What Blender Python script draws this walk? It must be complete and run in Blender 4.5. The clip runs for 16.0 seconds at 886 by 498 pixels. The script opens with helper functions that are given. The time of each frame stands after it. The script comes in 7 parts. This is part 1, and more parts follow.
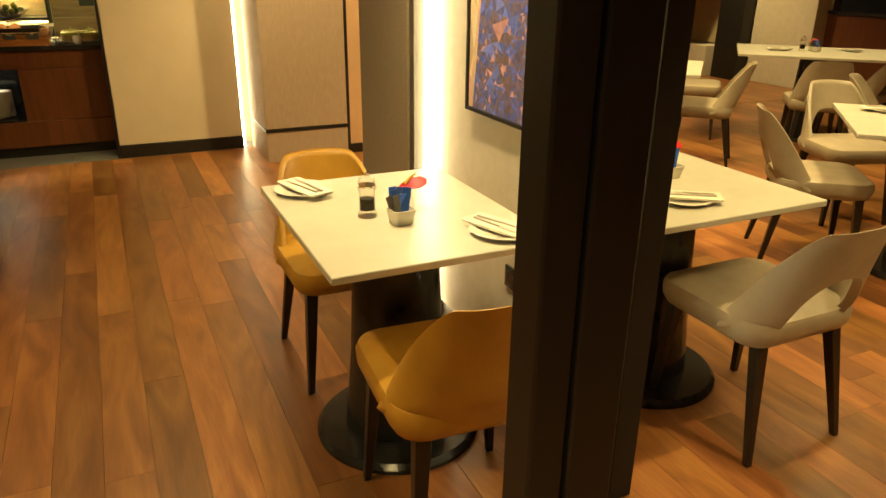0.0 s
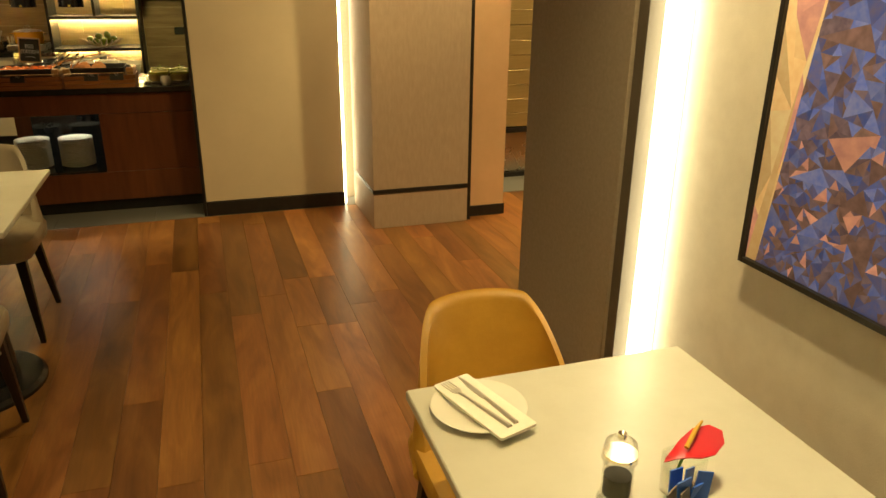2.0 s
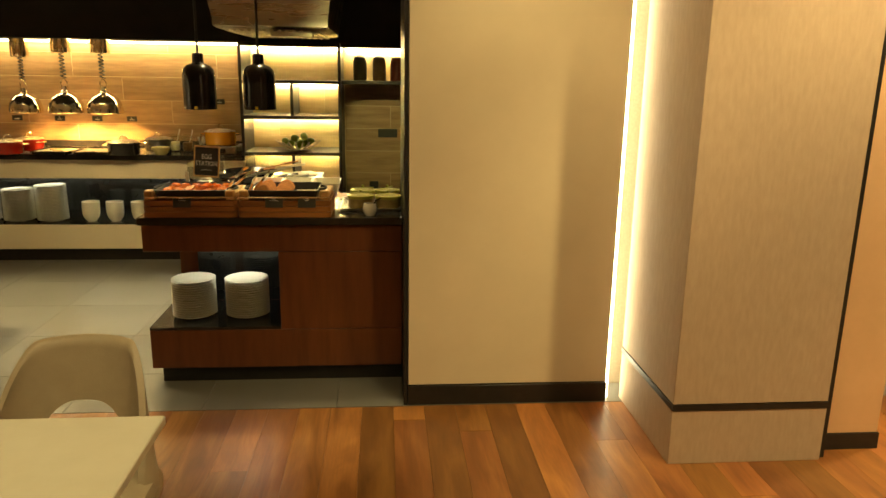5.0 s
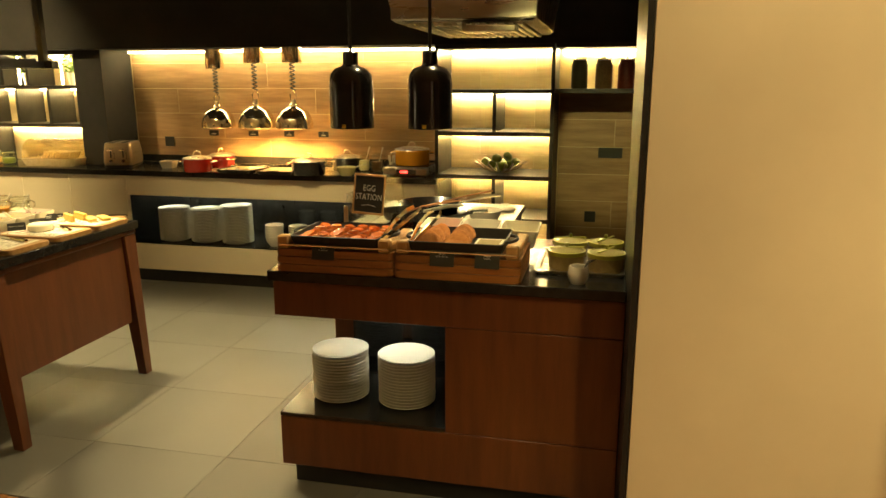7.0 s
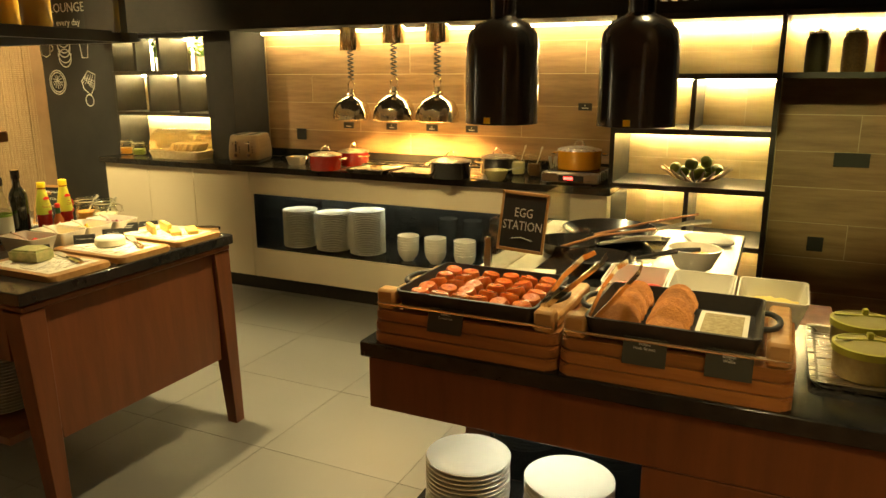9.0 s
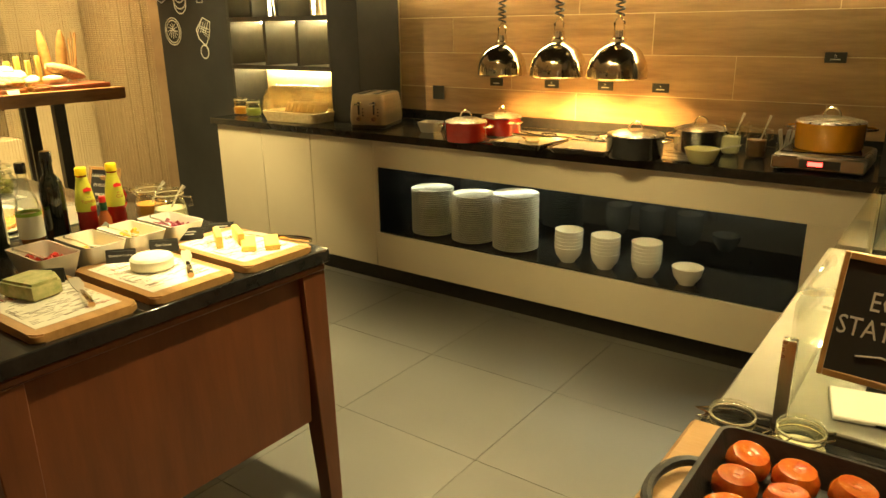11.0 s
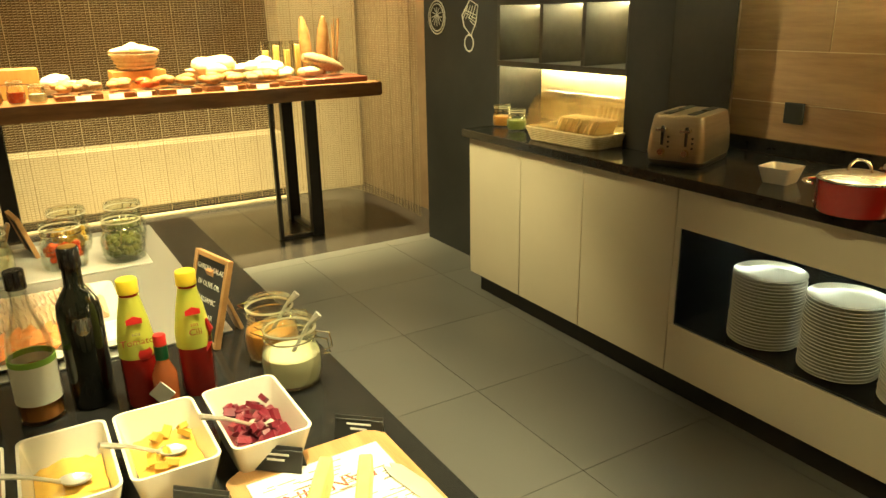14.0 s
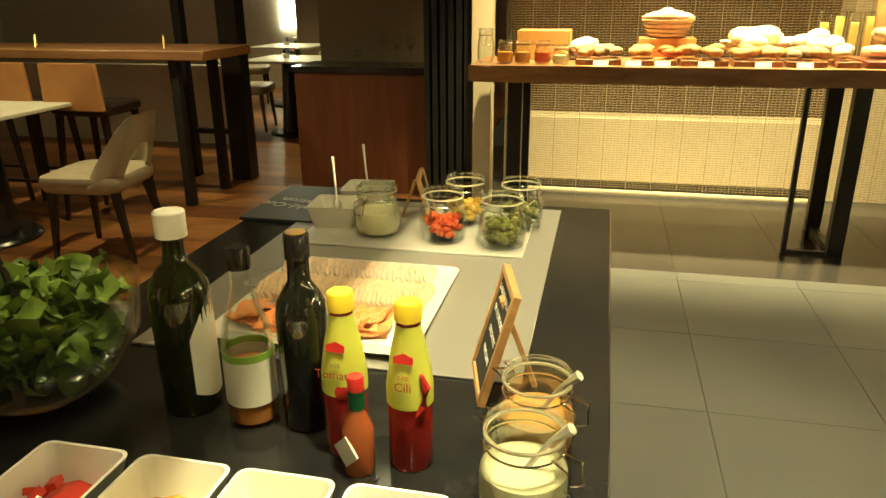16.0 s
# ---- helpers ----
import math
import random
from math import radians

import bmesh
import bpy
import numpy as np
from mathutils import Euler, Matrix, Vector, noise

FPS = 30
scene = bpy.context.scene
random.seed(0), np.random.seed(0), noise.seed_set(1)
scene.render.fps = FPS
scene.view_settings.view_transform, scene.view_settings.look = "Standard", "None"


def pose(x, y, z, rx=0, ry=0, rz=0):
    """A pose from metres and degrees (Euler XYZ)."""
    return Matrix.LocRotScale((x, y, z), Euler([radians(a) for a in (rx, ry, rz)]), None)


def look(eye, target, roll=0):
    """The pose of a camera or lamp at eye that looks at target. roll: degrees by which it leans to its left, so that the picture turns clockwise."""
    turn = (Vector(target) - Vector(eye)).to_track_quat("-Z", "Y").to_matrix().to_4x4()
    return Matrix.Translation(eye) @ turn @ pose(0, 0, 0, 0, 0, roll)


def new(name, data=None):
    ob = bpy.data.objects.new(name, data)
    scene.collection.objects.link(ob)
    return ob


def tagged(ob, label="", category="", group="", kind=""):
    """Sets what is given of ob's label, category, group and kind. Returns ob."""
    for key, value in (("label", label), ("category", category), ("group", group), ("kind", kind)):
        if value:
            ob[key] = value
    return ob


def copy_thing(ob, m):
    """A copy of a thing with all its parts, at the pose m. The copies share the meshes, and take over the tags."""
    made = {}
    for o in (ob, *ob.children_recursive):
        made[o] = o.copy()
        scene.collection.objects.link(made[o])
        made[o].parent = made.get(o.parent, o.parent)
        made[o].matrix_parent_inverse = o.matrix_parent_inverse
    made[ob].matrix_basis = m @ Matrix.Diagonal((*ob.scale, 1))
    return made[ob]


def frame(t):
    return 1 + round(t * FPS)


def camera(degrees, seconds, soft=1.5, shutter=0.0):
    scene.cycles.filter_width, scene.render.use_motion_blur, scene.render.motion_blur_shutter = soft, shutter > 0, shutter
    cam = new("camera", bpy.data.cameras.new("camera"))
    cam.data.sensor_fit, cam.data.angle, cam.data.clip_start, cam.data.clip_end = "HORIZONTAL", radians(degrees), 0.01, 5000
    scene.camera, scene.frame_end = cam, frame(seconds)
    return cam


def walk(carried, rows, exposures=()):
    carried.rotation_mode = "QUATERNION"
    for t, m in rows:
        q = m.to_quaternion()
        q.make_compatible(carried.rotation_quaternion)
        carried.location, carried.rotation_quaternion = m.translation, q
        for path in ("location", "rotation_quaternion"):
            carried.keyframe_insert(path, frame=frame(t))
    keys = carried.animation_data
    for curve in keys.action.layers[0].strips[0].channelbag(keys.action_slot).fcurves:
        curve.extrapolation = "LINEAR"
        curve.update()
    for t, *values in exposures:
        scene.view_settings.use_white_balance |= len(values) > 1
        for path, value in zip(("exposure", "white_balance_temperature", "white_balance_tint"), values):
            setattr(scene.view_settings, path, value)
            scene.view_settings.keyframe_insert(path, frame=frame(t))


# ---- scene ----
cam = camera(63.5, 16.0)
METRES, EYE, TILT, LEAN, TURN = 8.5, 1.53, 0.0, 0.0, -26.4
PATH = [
    (0, (0.227, 0.854, 1.474), (1.017, 2.535, 0.731), 0.7),
    (0.5, (0.249, 1.147, 1.496), (1.027, 2.83, 0.746), 0.6),
    (1, (0.306, 1.43, 1.523), (1.039, 3.135, 0.778), 0.6),
    (1.5, (0.304, 1.709, 1.526), (0.957, 3.453, 0.796), 0.7),
    (2, (0.319, 1.98, 1.554), (0.912, 3.755, 0.848), 0.7),
    (2.5, (0.34, 2.274, 1.563), (0.858, 4.103, 0.942), 0.7),
    (3, (0.304, 2.601, 1.55), (0.704, 4.483, 1.004), 0.7),
    (3.2, (0.276, 2.741, 1.553), (0.658, 4.631, 1.023), 0.9),
    (5.3, (0.16, 3.997, 1.535), (0.209, 5.939, 1.059), 0.4),
    (5.5, (0.159, 4.118, 1.537), (0.116, 6.059, 1.059), 0.0),
    (6, (0.124, 4.411, 1.521), (-0.11, 6.34, 1.051), -0.1),
    (6.5, (0.145, 4.696, 1.507), (-0.185, 6.615, 1.049), -0.2),
    (7, (0.157, 4.954, 1.508), (-0.275, 6.854, 1.056), -0.1),
    (7.5, (0.088, 5.194, 1.485), (-0.457, 7.066, 1.038), -0.2),
    (8, (0.016, 5.428, 1.469), (-0.582, 7.284, 1.023), -0.1),
    (8.5, (-0.054, 5.672, 1.475), (-0.734, 7.497, 1.023), -0.1),
    (9, (-0.168, 5.897, 1.453), (-0.993, 7.657, 0.984), -0.1),
    (9.5, (-0.288, 6.117, 1.425), (-1.196, 7.828, 0.928), -0.1),
    (10, (-0.392, 6.359, 1.426), (-1.382, 8.01, 0.885), -0.3),
    (12.3, (-1.303, 7.143, 1.43), (-2.519, 8.607, 0.814), -1.2),
    (12.5, (-1.364, 7.199, 1.432), (-2.579, 8.664, 0.818), -1.1),
    (13, (-1.464, 7.405, 1.429), (-2.765, 8.794, 0.815), -1.1),
    (13.5, (-1.566, 7.544, 1.425), (-3.08, 8.696, 0.81), -1.0),
    (14, (-1.696, 7.704, 1.429), (-3.328, 8.678, 0.805), -1.1),
    (14.5, (-1.818, 7.868, 1.437), (-3.516, 8.718, 0.81), -1.0),
    (15, (-1.927, 7.989, 1.423), (-3.769, 8.459, 0.799), -0.9),
    (15.5, (-2.041, 8.039, 1.388), (-3.939, 7.997, 0.76), -0.8),
    (15.7, (-2.075, 8.065, 1.383), (-3.96, 7.861, 0.745), -0.9),
    (16, (-2.127, 8.113, 1.372), (-3.966, 7.7, 0.703), -0.4),
]
walk(cam, [(t, look(eye, target, roll)) for t, eye, target, roll in PATH], exposures=((0.0, 1.42, 6800, 10), (0.7, 1.2, 6500, 10), (1.4, 0.85, 6500, 10), (2.2, 0.9, 6600, 10), (3.0, 1.2, 6600, 10), (5.5, 1.2, 6600, 10), (6.5, 1.25, 6600, 10), (9.0, 1.35, 6600, 9), (10.0, 1.45, 6600, 7), (12.5, 1.15, 6200, 4), (13.5, 1.2, 5800, 0), (16.0, 1.1, 5600, 0)))

# ---- light ----
world = bpy.data.worlds.new("night_interior")
world.use_nodes = True
world.node_tree.nodes["Background"].inputs[0].default_value = (1.0, 0.82, 0.55, 1)
world.node_tree.nodes["Background"].inputs[1].default_value = 0.02
scene.world = world
scene.view_settings.exposure = 1.15
WARM = (1.0, 0.76, 0.33)
WARMER = (1.0, 0.52, 0.14)


# A bare spot without a fixture; most calls add an unseen source.
def spot(x, y, z, watts, angle=70, target=None, blend=0.6, size=0.04, color=WARM):
    data = bpy.data.lights.new("spot_source", "SPOT")
    data.energy, data.spot_size, data.spot_blend, data.shadow_soft_size, data.color = watts, radians(angle), blend, size, color
    ob = new("downlight_beam", data)
    ob.matrix_basis = look((x, y, z), target or (x, y, 0)) if target else pose(x, y, z)
    return ob


def area(x, y, z, w, d, watts, rx=0, ry=0, rz=0, color=WARM):
    data = bpy.data.lights.new("cove_light", "AREA")
    data.shape, data.size, data.size_y, data.energy, data.color = "RECTANGLE", w, d, watts, color
    ob = new("cove_light_glow", data)
    ob.matrix_basis = pose(x, y, z, rx, ry, rz)
    return ob


CEIL = 2.75
# Unseen ceiling spots, added and powered to bring each region up.
for x, y, w in ((-0.9, 4.9, 34), (0.95, 2.85, 46), (-0.6, 2.6, 58), (0.3, 5.3, 36), (2.1, 2.5, 70), (2.8, 4.2, 75), (3.6, 5.3, 75), (3.9, 2.9, 65), (3.3, 6.9, 120), (4.6, 3.6, 60), (6.2, 5.4, 90), (7.2, 8.2, 120), (4.2, 5.6, 60), (-2.6, 4.6, 45), (-0.5, 0.4, 105), (2.6, 0.9, 90), (-5.6, 4.6, 80), (-5.4, 6.0, 75)):
    spot(x, y, CEIL - 0.03, w, 110, blend=0.9)
for x, y, w, a in ((-2.66, 8.26, 155, 84), (-3.5, 8.2, 50, 84), (-1.35, 8.26, 88, 80), (-0.35, 7.7, 42, 58), (-4.7, 8.6, 72, 70)):
    spot(x, y, CEIL - 0.03, w, a, blend=0.3, color=(1.0, 0.79, 0.38))
# Added spots that reach under the blocking box to brighten the cream counter front.
for x in (-2.3, -1.6):
    spot(x, 7.80, CEIL - 0.03, 48, 44, (x, 9.7, 0.7), blend=0.9)
# Added unseen spots washing the art wall, the feature panel and the column.
spot(0.75, 2.85, CEIL - 0.03, 60, 80, (1.43, 2.85, 1.45), blend=0.9, color=(1.0, 0.80, 0.42))
spot(0.75, 5.95, CEIL - 0.03, 42, 75, (0.75, 6.95, 1.1), blend=0.9)
spot(1.9, 5.4, CEIL - 0.03, 85, 75, (1.7, 6.4, 0.9), blend=0.9)
# Added narrow spot; its yellow-green light brightens and tints the tiled bay.
spot(-0.2, 5.2, CEIL - 0.03, 170, 13, (0.12, 10.3, 1.0), blend=0.9, color=(0.95, 0.85, 0.30))
# Added spot lifting the backs of the west display shelf.
spot(-4.5, 8.25, CEIL - 0.03, 140, 60, (-4.5, 10.1, 1.25), blend=0.9)

# ---- materials ----


def surf(name, a, b=None, rough=0.5, metal=0.0, scale=6.0, detail=5.0, bump=0.0, bscale=60.0, stretch=(1, 1, 1), vary=0.0, island=0.0, rvar=0.08,
         coat=0.0, trans=0.0, ior=1.45, emit=None, power=0.0, world_space=False, sss=0.0):
    m = bpy.data.materials.new(name)
    m.use_nodes = True
    nt = m.node_tree
    n, l = nt.nodes, nt.links
    p = n["Principled BSDF"]
    p.inputs["Roughness"].default_value = rough
    p.inputs["Metallic"].default_value = metal
    p.inputs["IOR"].default_value = ior
    p.inputs["Coat Weight"].default_value = coat
    p.inputs["Transmission Weight"].default_value = trans
    p.inputs["Base Color"].default_value = (*a, 1)
    if sss:
        p.inputs["Subsurface Weight"].default_value = sss
        p.inputs["Subsurface Radius"].default_value = (0.01, 0.006, 0.003)
    if emit:
        p.inputs["Emission Color"].default_value = (*emit, 1)
        p.inputs["Emission Strength"].default_value = power
    b = b or tuple(c * 0.8 for c in a)
    if trans > 0.5:
        return m
    tc = n.new("ShaderNodeTexCoord")
    mp = n.new("ShaderNodeMapping")
    mp.inputs["Scale"].default_value = stretch
    if world_space:
        g = n.new("ShaderNodeNewGeometry")
        src = g.outputs["Position"]
    else:
        src = tc.outputs["Object"]
    if vary or island:
        add = n.new("ShaderNodeVectorMath")
        add.operation = "MULTIPLY_ADD"
        add.inputs[1].default_value = (1, 1, 1)
        rnd = n.new("ShaderNodeObjectInfo").outputs["Random"] if vary else n.new("ShaderNodeNewGeometry").outputs["Random Per Island"]
        comb = n.new("ShaderNodeVectorMath")
        comb.operation = "SCALE"
        comb.inputs[0].default_value = (37.0, 91.0, 17.0)
        l.new(rnd, comb.inputs["Scale"])
        l.new(src, add.inputs[0])
        l.new(comb.outputs[0], add.inputs[2])
        src = add.outputs[0]
    l.new(src, mp.inputs[0])
    t1 = n.new("ShaderNodeTexNoise")
    t1.inputs["Scale"].default_value, t1.inputs["Detail"].default_value, t1.inputs["Roughness"].default_value = scale, detail, 0.6
    l.new(mp.outputs[0], t1.inputs["Vector"])
    ramp = n.new("ShaderNodeMapRange")
    ramp.inputs["From Min"].default_value, ramp.inputs["From Max"].default_value = 0.32, 0.68
    l.new(t1.outputs["Fac"], ramp.inputs["Value"])
    mix = n.new("ShaderNodeMix")
    mix.data_type = "RGBA"
    mix.inputs["A"].default_value, mix.inputs["B"].default_value = (*a, 1), (*b, 1)
    l.new(ramp.outputs[0], mix.inputs["Factor"])
    col = mix.outputs["Result"]
    if vary or island:
        hs = n.new("ShaderNodeHueSaturation")
        mr = n.new("ShaderNodeMapRange")
        amount = vary or island
        mr.inputs["To Min"].default_value, mr.inputs["To Max"].default_value = 1 - amount, 1 + amount
        l.new(rnd, mr.inputs["Value"])
        l.new(mr.outputs[0], hs.inputs["Value"])
        l.new(col, hs.inputs["Color"])
        col = hs.outputs[0]
    l.new(col, p.inputs["Base Color"])
    rr = n.new("ShaderNodeMapRange")
    rr.inputs["To Min"].default_value, rr.inputs["To Max"].default_value = max(0.02, rough - rvar), min(1, rough + rvar)
    l.new(t1.outputs["Fac"], rr.inputs["Value"])
    l.new(rr.outputs[0], p.inputs["Roughness"])
    if bump:
        t2 = n.new("ShaderNodeTexNoise")
        t2.inputs["Scale"].default_value, t2.inputs["Detail"].default_value = bscale, 4
        l.new(mp.outputs[0], t2.inputs["Vector"])
        bp = n.new("ShaderNodeBump")
        bp.inputs["Strength"].default_value, bp.inputs["Distance"].default_value = bump, 0.002
        l.new(t2.outputs["Fac"], bp.inputs["Height"])
        l.new(bp.outputs[0], p.inputs["Normal"])
    return m


def glow(name, color, power):
    m = bpy.data.materials.new(name)
    m.use_nodes = True
    n = m.node_tree.nodes
    n.remove(n["Principled BSDF"])
    e = n.new("ShaderNodeEmission")
    e.inputs[0].default_value, e.inputs[1].default_value = (*color, 1), power
    m.node_tree.links.new(e.outputs[0], n["Material Output"].inputs[0])
    return m




def plank_wood(name, separate):
    """Oiled hardwood: each plank has its own tone, cathedral figure, fine pores and a few knots."""
    m = bpy.data.materials.new(name)
    m.use_nodes = True
    n, l = m.node_tree.nodes, m.node_tree.links
    p = n["Principled BSDF"]
    rnd_ = n.new("ShaderNodeObjectInfo").outputs["Random"] if separate else n.new("ShaderNodeNewGeometry").outputs["Random Per Island"]
    white = n.new("ShaderNodeTexWhiteNoise")
    white.noise_dimensions = "1D"
    l.new(rnd_, white.inputs["W"])
    src = n.new("ShaderNodeTexCoord").outputs["Object"]
    off = n.new("ShaderNodeVectorMath")
    off.operation = "SCALE"
    off.inputs[0].default_value = (37.0, 91.0, 17.0)
    l.new(rnd_, off.inputs["Scale"])
    add = n.new("ShaderNodeVectorMath")
    l.new(src, add.inputs[0])
    l.new(off.outputs[0], add.inputs[1])

    def noise_at(scale, detail, distortion, stretch):
        mp = n.new("ShaderNodeMapping")
        mp.inputs["Scale"].default_value = stretch
        l.new(add.outputs[0], mp.inputs[0])
        t = n.new("ShaderNodeTexNoise")
        t.inputs["Scale"].default_value, t.inputs["Detail"].default_value, t.inputs["Distortion"].default_value = scale, detail, distortion
        l.new(mp.outputs[0], t.inputs["Vector"])
        return t.outputs["Fac"]

    figure = noise_at(1.8, 5, 1.6, (4.0, 0.8, 1))
    pores = noise_at(9.0, 8, 0.2, (14, 0.8, 1))
    ramp = n.new("ShaderNodeValToRGB")
    e = ramp.color_ramp.elements
    e[0].position, e[0].color = 0.30, (0.155, 0.059, 0.017, 1)
    e[1].position, e[1].color = 0.72, (0.325, 0.145, 0.041, 1)
    mid = e.new(0.50)
    mid.color = (0.235, 0.093, 0.026, 1)
    l.new(figure, ramp.inputs[0])
    mr = n.new("ShaderNodeMapRange")
    mr.inputs["From Min"].default_value, mr.inputs["From Max"].default_value = 0.35, 0.65
    mr.inputs["To Min"].default_value, mr.inputs["To Max"].default_value = 0.88, 1.05
    l.new(pores, mr.inputs["Value"])
    tone = n.new("ShaderNodeMapRange")
    tone.inputs["To Min"].default_value, tone.inputs["To Max"].default_value = 0.58, 1.30
    l.new(white.outputs["Value"], tone.inputs["Value"])
    mul = n.new("ShaderNodeMath")
    mul.operation = "MULTIPLY"
    l.new(mr.outputs[0], mul.inputs[0])
    l.new(tone.outputs[0], mul.inputs[1])
    hs = n.new("ShaderNodeHueSaturation")
    hue = n.new("ShaderNodeMapRange")
    hue.inputs["To Min"].default_value, hue.inputs["To Max"].default_value = 0.493, 0.507
    sep = n.new("ShaderNodeSeparateColor")
    l.new(white.outputs["Color"], sep.inputs[0])
    l.new(sep.outputs[1], hue.inputs["Value"])
    l.new(hue.outputs[0], hs.inputs["Hue"])
    l.new(mul.outputs[0], hs.inputs["Value"])
    l.new(ramp.outputs[0], hs.inputs["Color"])
    l.new(hs.outputs[0], p.inputs["Base Color"])
    rr_ = n.new("ShaderNodeMapRange")
    rr_.inputs["To Min"].default_value, rr_.inputs["To Max"].default_value = 0.27, 0.42
    l.new(pores, rr_.inputs["Value"])
    l.new(rr_.outputs[0], p.inputs["Roughness"])
    bp = n.new("ShaderNodeBump")
    bp.inputs["Strength"].default_value, bp.inputs["Distance"].default_value = 0.25, 0.001
    l.new(pores, bp.inputs["Height"])
    l.new(bp.outputs[0], p.inputs["Normal"])
    return m


plank_mat = plank_wood("oiled_wood_planks", True)
plank_stuff = plank_wood("oiled_wood_planks_far", False)
ftile = surf("grey_porcelain", (0.140, 0.135, 0.122), (0.118, 0.113, 0.102), 0.34, scale=1.4, detail=1.5, vary=0.05, rvar=0.05)
ftile_dark = surf("dark_porcelain", (0.055, 0.047, 0.04), (0.04, 0.035, 0.03), 0.20, scale=1.4, detail=1.5, vary=0.06)
grout = surf("grout", (0.07, 0.064, 0.056), rough=0.8)
wtile = surf("wood_look_wall_tile", (0.42, 0.27, 0.14), (0.27, 0.165, 0.085), 0.42, scale=2.5, detail=9, stretch=(1.2, 3, 11), vary=0.16, bump=0.2, bscale=40)
wgrout = surf("light_grout", (0.70, 0.55, 0.34), rough=0.8)
wall_paint = surf("cream_wallcovering", (0.62, 0.56, 0.44), (0.56, 0.50, 0.39), 0.65, scale=14, bump=0.25, bscale=350)
panel_paint = surf("warm_painted_panel", (0.62, 0.52, 0.37), (0.57, 0.475, 0.335), 0.55, scale=3, bump=0.1, bscale=300)
column_wrap = surf("taupe_textile_panel", (0.46, 0.345, 0.25), (0.41, 0.305, 0.22), 0.7, scale=60, bump=0.35, bscale=500, stretch=(1, 1, 0.25))
peach_paint = surf("peach_wallcovering", (0.66, 0.42, 0.24), (0.60, 0.38, 0.215), 0.6, scale=5, bump=0.15, bscale=300)
dark_panel = surf("dark_taupe_panel", (0.29, 0.235, 0.165), (0.25, 0.20, 0.14), 0.6, scale=80, bump=0.3, bscale=600)
black_trim = surf("black_metal_trim", (0.012, 0.011, 0.01), (0.02, 0.018, 0.016), 0.38, scale=20)
black_paint = surf("black_soffit_paint", (0.016, 0.013, 0.011), (0.01, 0.009, 0.008), 0.75, scale=4)
ceil_mat = surf("dark_ceiling_paint", (0.5, 0.45, 0.38), rough=0.9, scale=3)
red_wood = surf("red_brown_veneer", (0.155, 0.05, 0.018), (0.10, 0.032, 0.012), 0.38, scale=4, detail=8, stretch=(5, 5, 0.6), bump=0.12, bscale=80, coat=0.1)
black_stone = surf("polished_black_stone", (0.012, 0.012, 0.012), (0.022, 0.021, 0.02), 0.16, scale=30, rvar=0.05)
white_lam = surf("cream_laminate", (0.66, 0.58, 0.42), (0.62, 0.545, 0.395), 0.4, scale=2, vary=0.02)
white_top = surf("white_quartz", (0.55, 0.53, 0.44), (0.50, 0.48, 0.39), 0.34, scale=7, detail=8)
panel_glow = glow("panel_led_diffuser", (1.0, 0.86, 0.50), 7.0)
led = glow("warm_led_strip", (1.0, 0.78, 0.34), 30.0)
led_soft = glow("warm_led_diffuser", (1.0, 0.86, 0.50), 8.0)
led_shelf = glow("shelf_led_strip", (1.0, 0.78, 0.34), 75.0)
mustard = surf("mustard_leather", (0.46, 0.245, 0.03), (0.37, 0.19, 0.022), 0.4, scale=9, bump=0.3, bscale=260)
greige = surf("greige_leather", (0.36, 0.30, 0.21), (0.30, 0.25, 0.175), 0.42, scale=9, bump=0.3, bscale=260)
leg_wood = surf("dark_stained_legs", (0.022, 0.013, 0.008), (0.012, 0.008, 0.006), 0.35, scale=10, stretch=(6, 6, 1))
black_lacquer = surf("black_lacquered_base", (0.010, 0.010, 0.010), (0.02, 0.02, 0.02), 0.22, scale=10)
porcelain = surf("white_porcelain", (0.73, 0.70, 0.60), (0.69, 0.66, 0.57), 0.14, scale=4, rvar=0.03)
steel = surf("brushed_steel", (0.62, 0.58, 0.50), (0.52, 0.48, 0.41), 0.28, 1.0, scale=4, stretch=(1, 30, 1))
chrome = surf("polished_chrome", (0.88, 0.79, 0.60), (0.82, 0.73, 0.55), 0.12, 1.0, scale=3, rvar=0.02)
black_enamel = surf("black_enamel", (0.010, 0.009, 0.009), (0.018, 0.016, 0.015), 0.22, scale=6, coat=0.4)
cast_iron = surf("black_cast_iron", (0.018, 0.016, 0.015), (0.03, 0.027, 0.024), 0.5, scale=30, bump=0.3, bscale=200)
chalk_black = surf("chalkboard_paint", (0.022, 0.023, 0.022), (0.036, 0.036, 0.034), 0.8, scale=3, detail=8)
light_wood = surf("light_oiled_wood", (0.50, 0.285, 0.11), (0.36, 0.19, 0.065), 0.42, scale=5, detail=8, stretch=(1, 8, 8), vary=0.12, bump=0.2, bscale=60)
acacia = surf("acacia_risers", (0.36, 0.15, 0.045), (0.22, 0.085, 0.025), 0.42, scale=5, detail=8, stretch=(0.8, 9, 9), vary=0.25, bump=0.2, bscale=60)
slab_wood = surf("live_edge_slab_wood", (0.32, 0.16, 0.06), (0.19, 0.085, 0.03), 0.4, scale=4, detail=8, stretch=(6, 0.8, 6), bump=0.3, bscale=50)


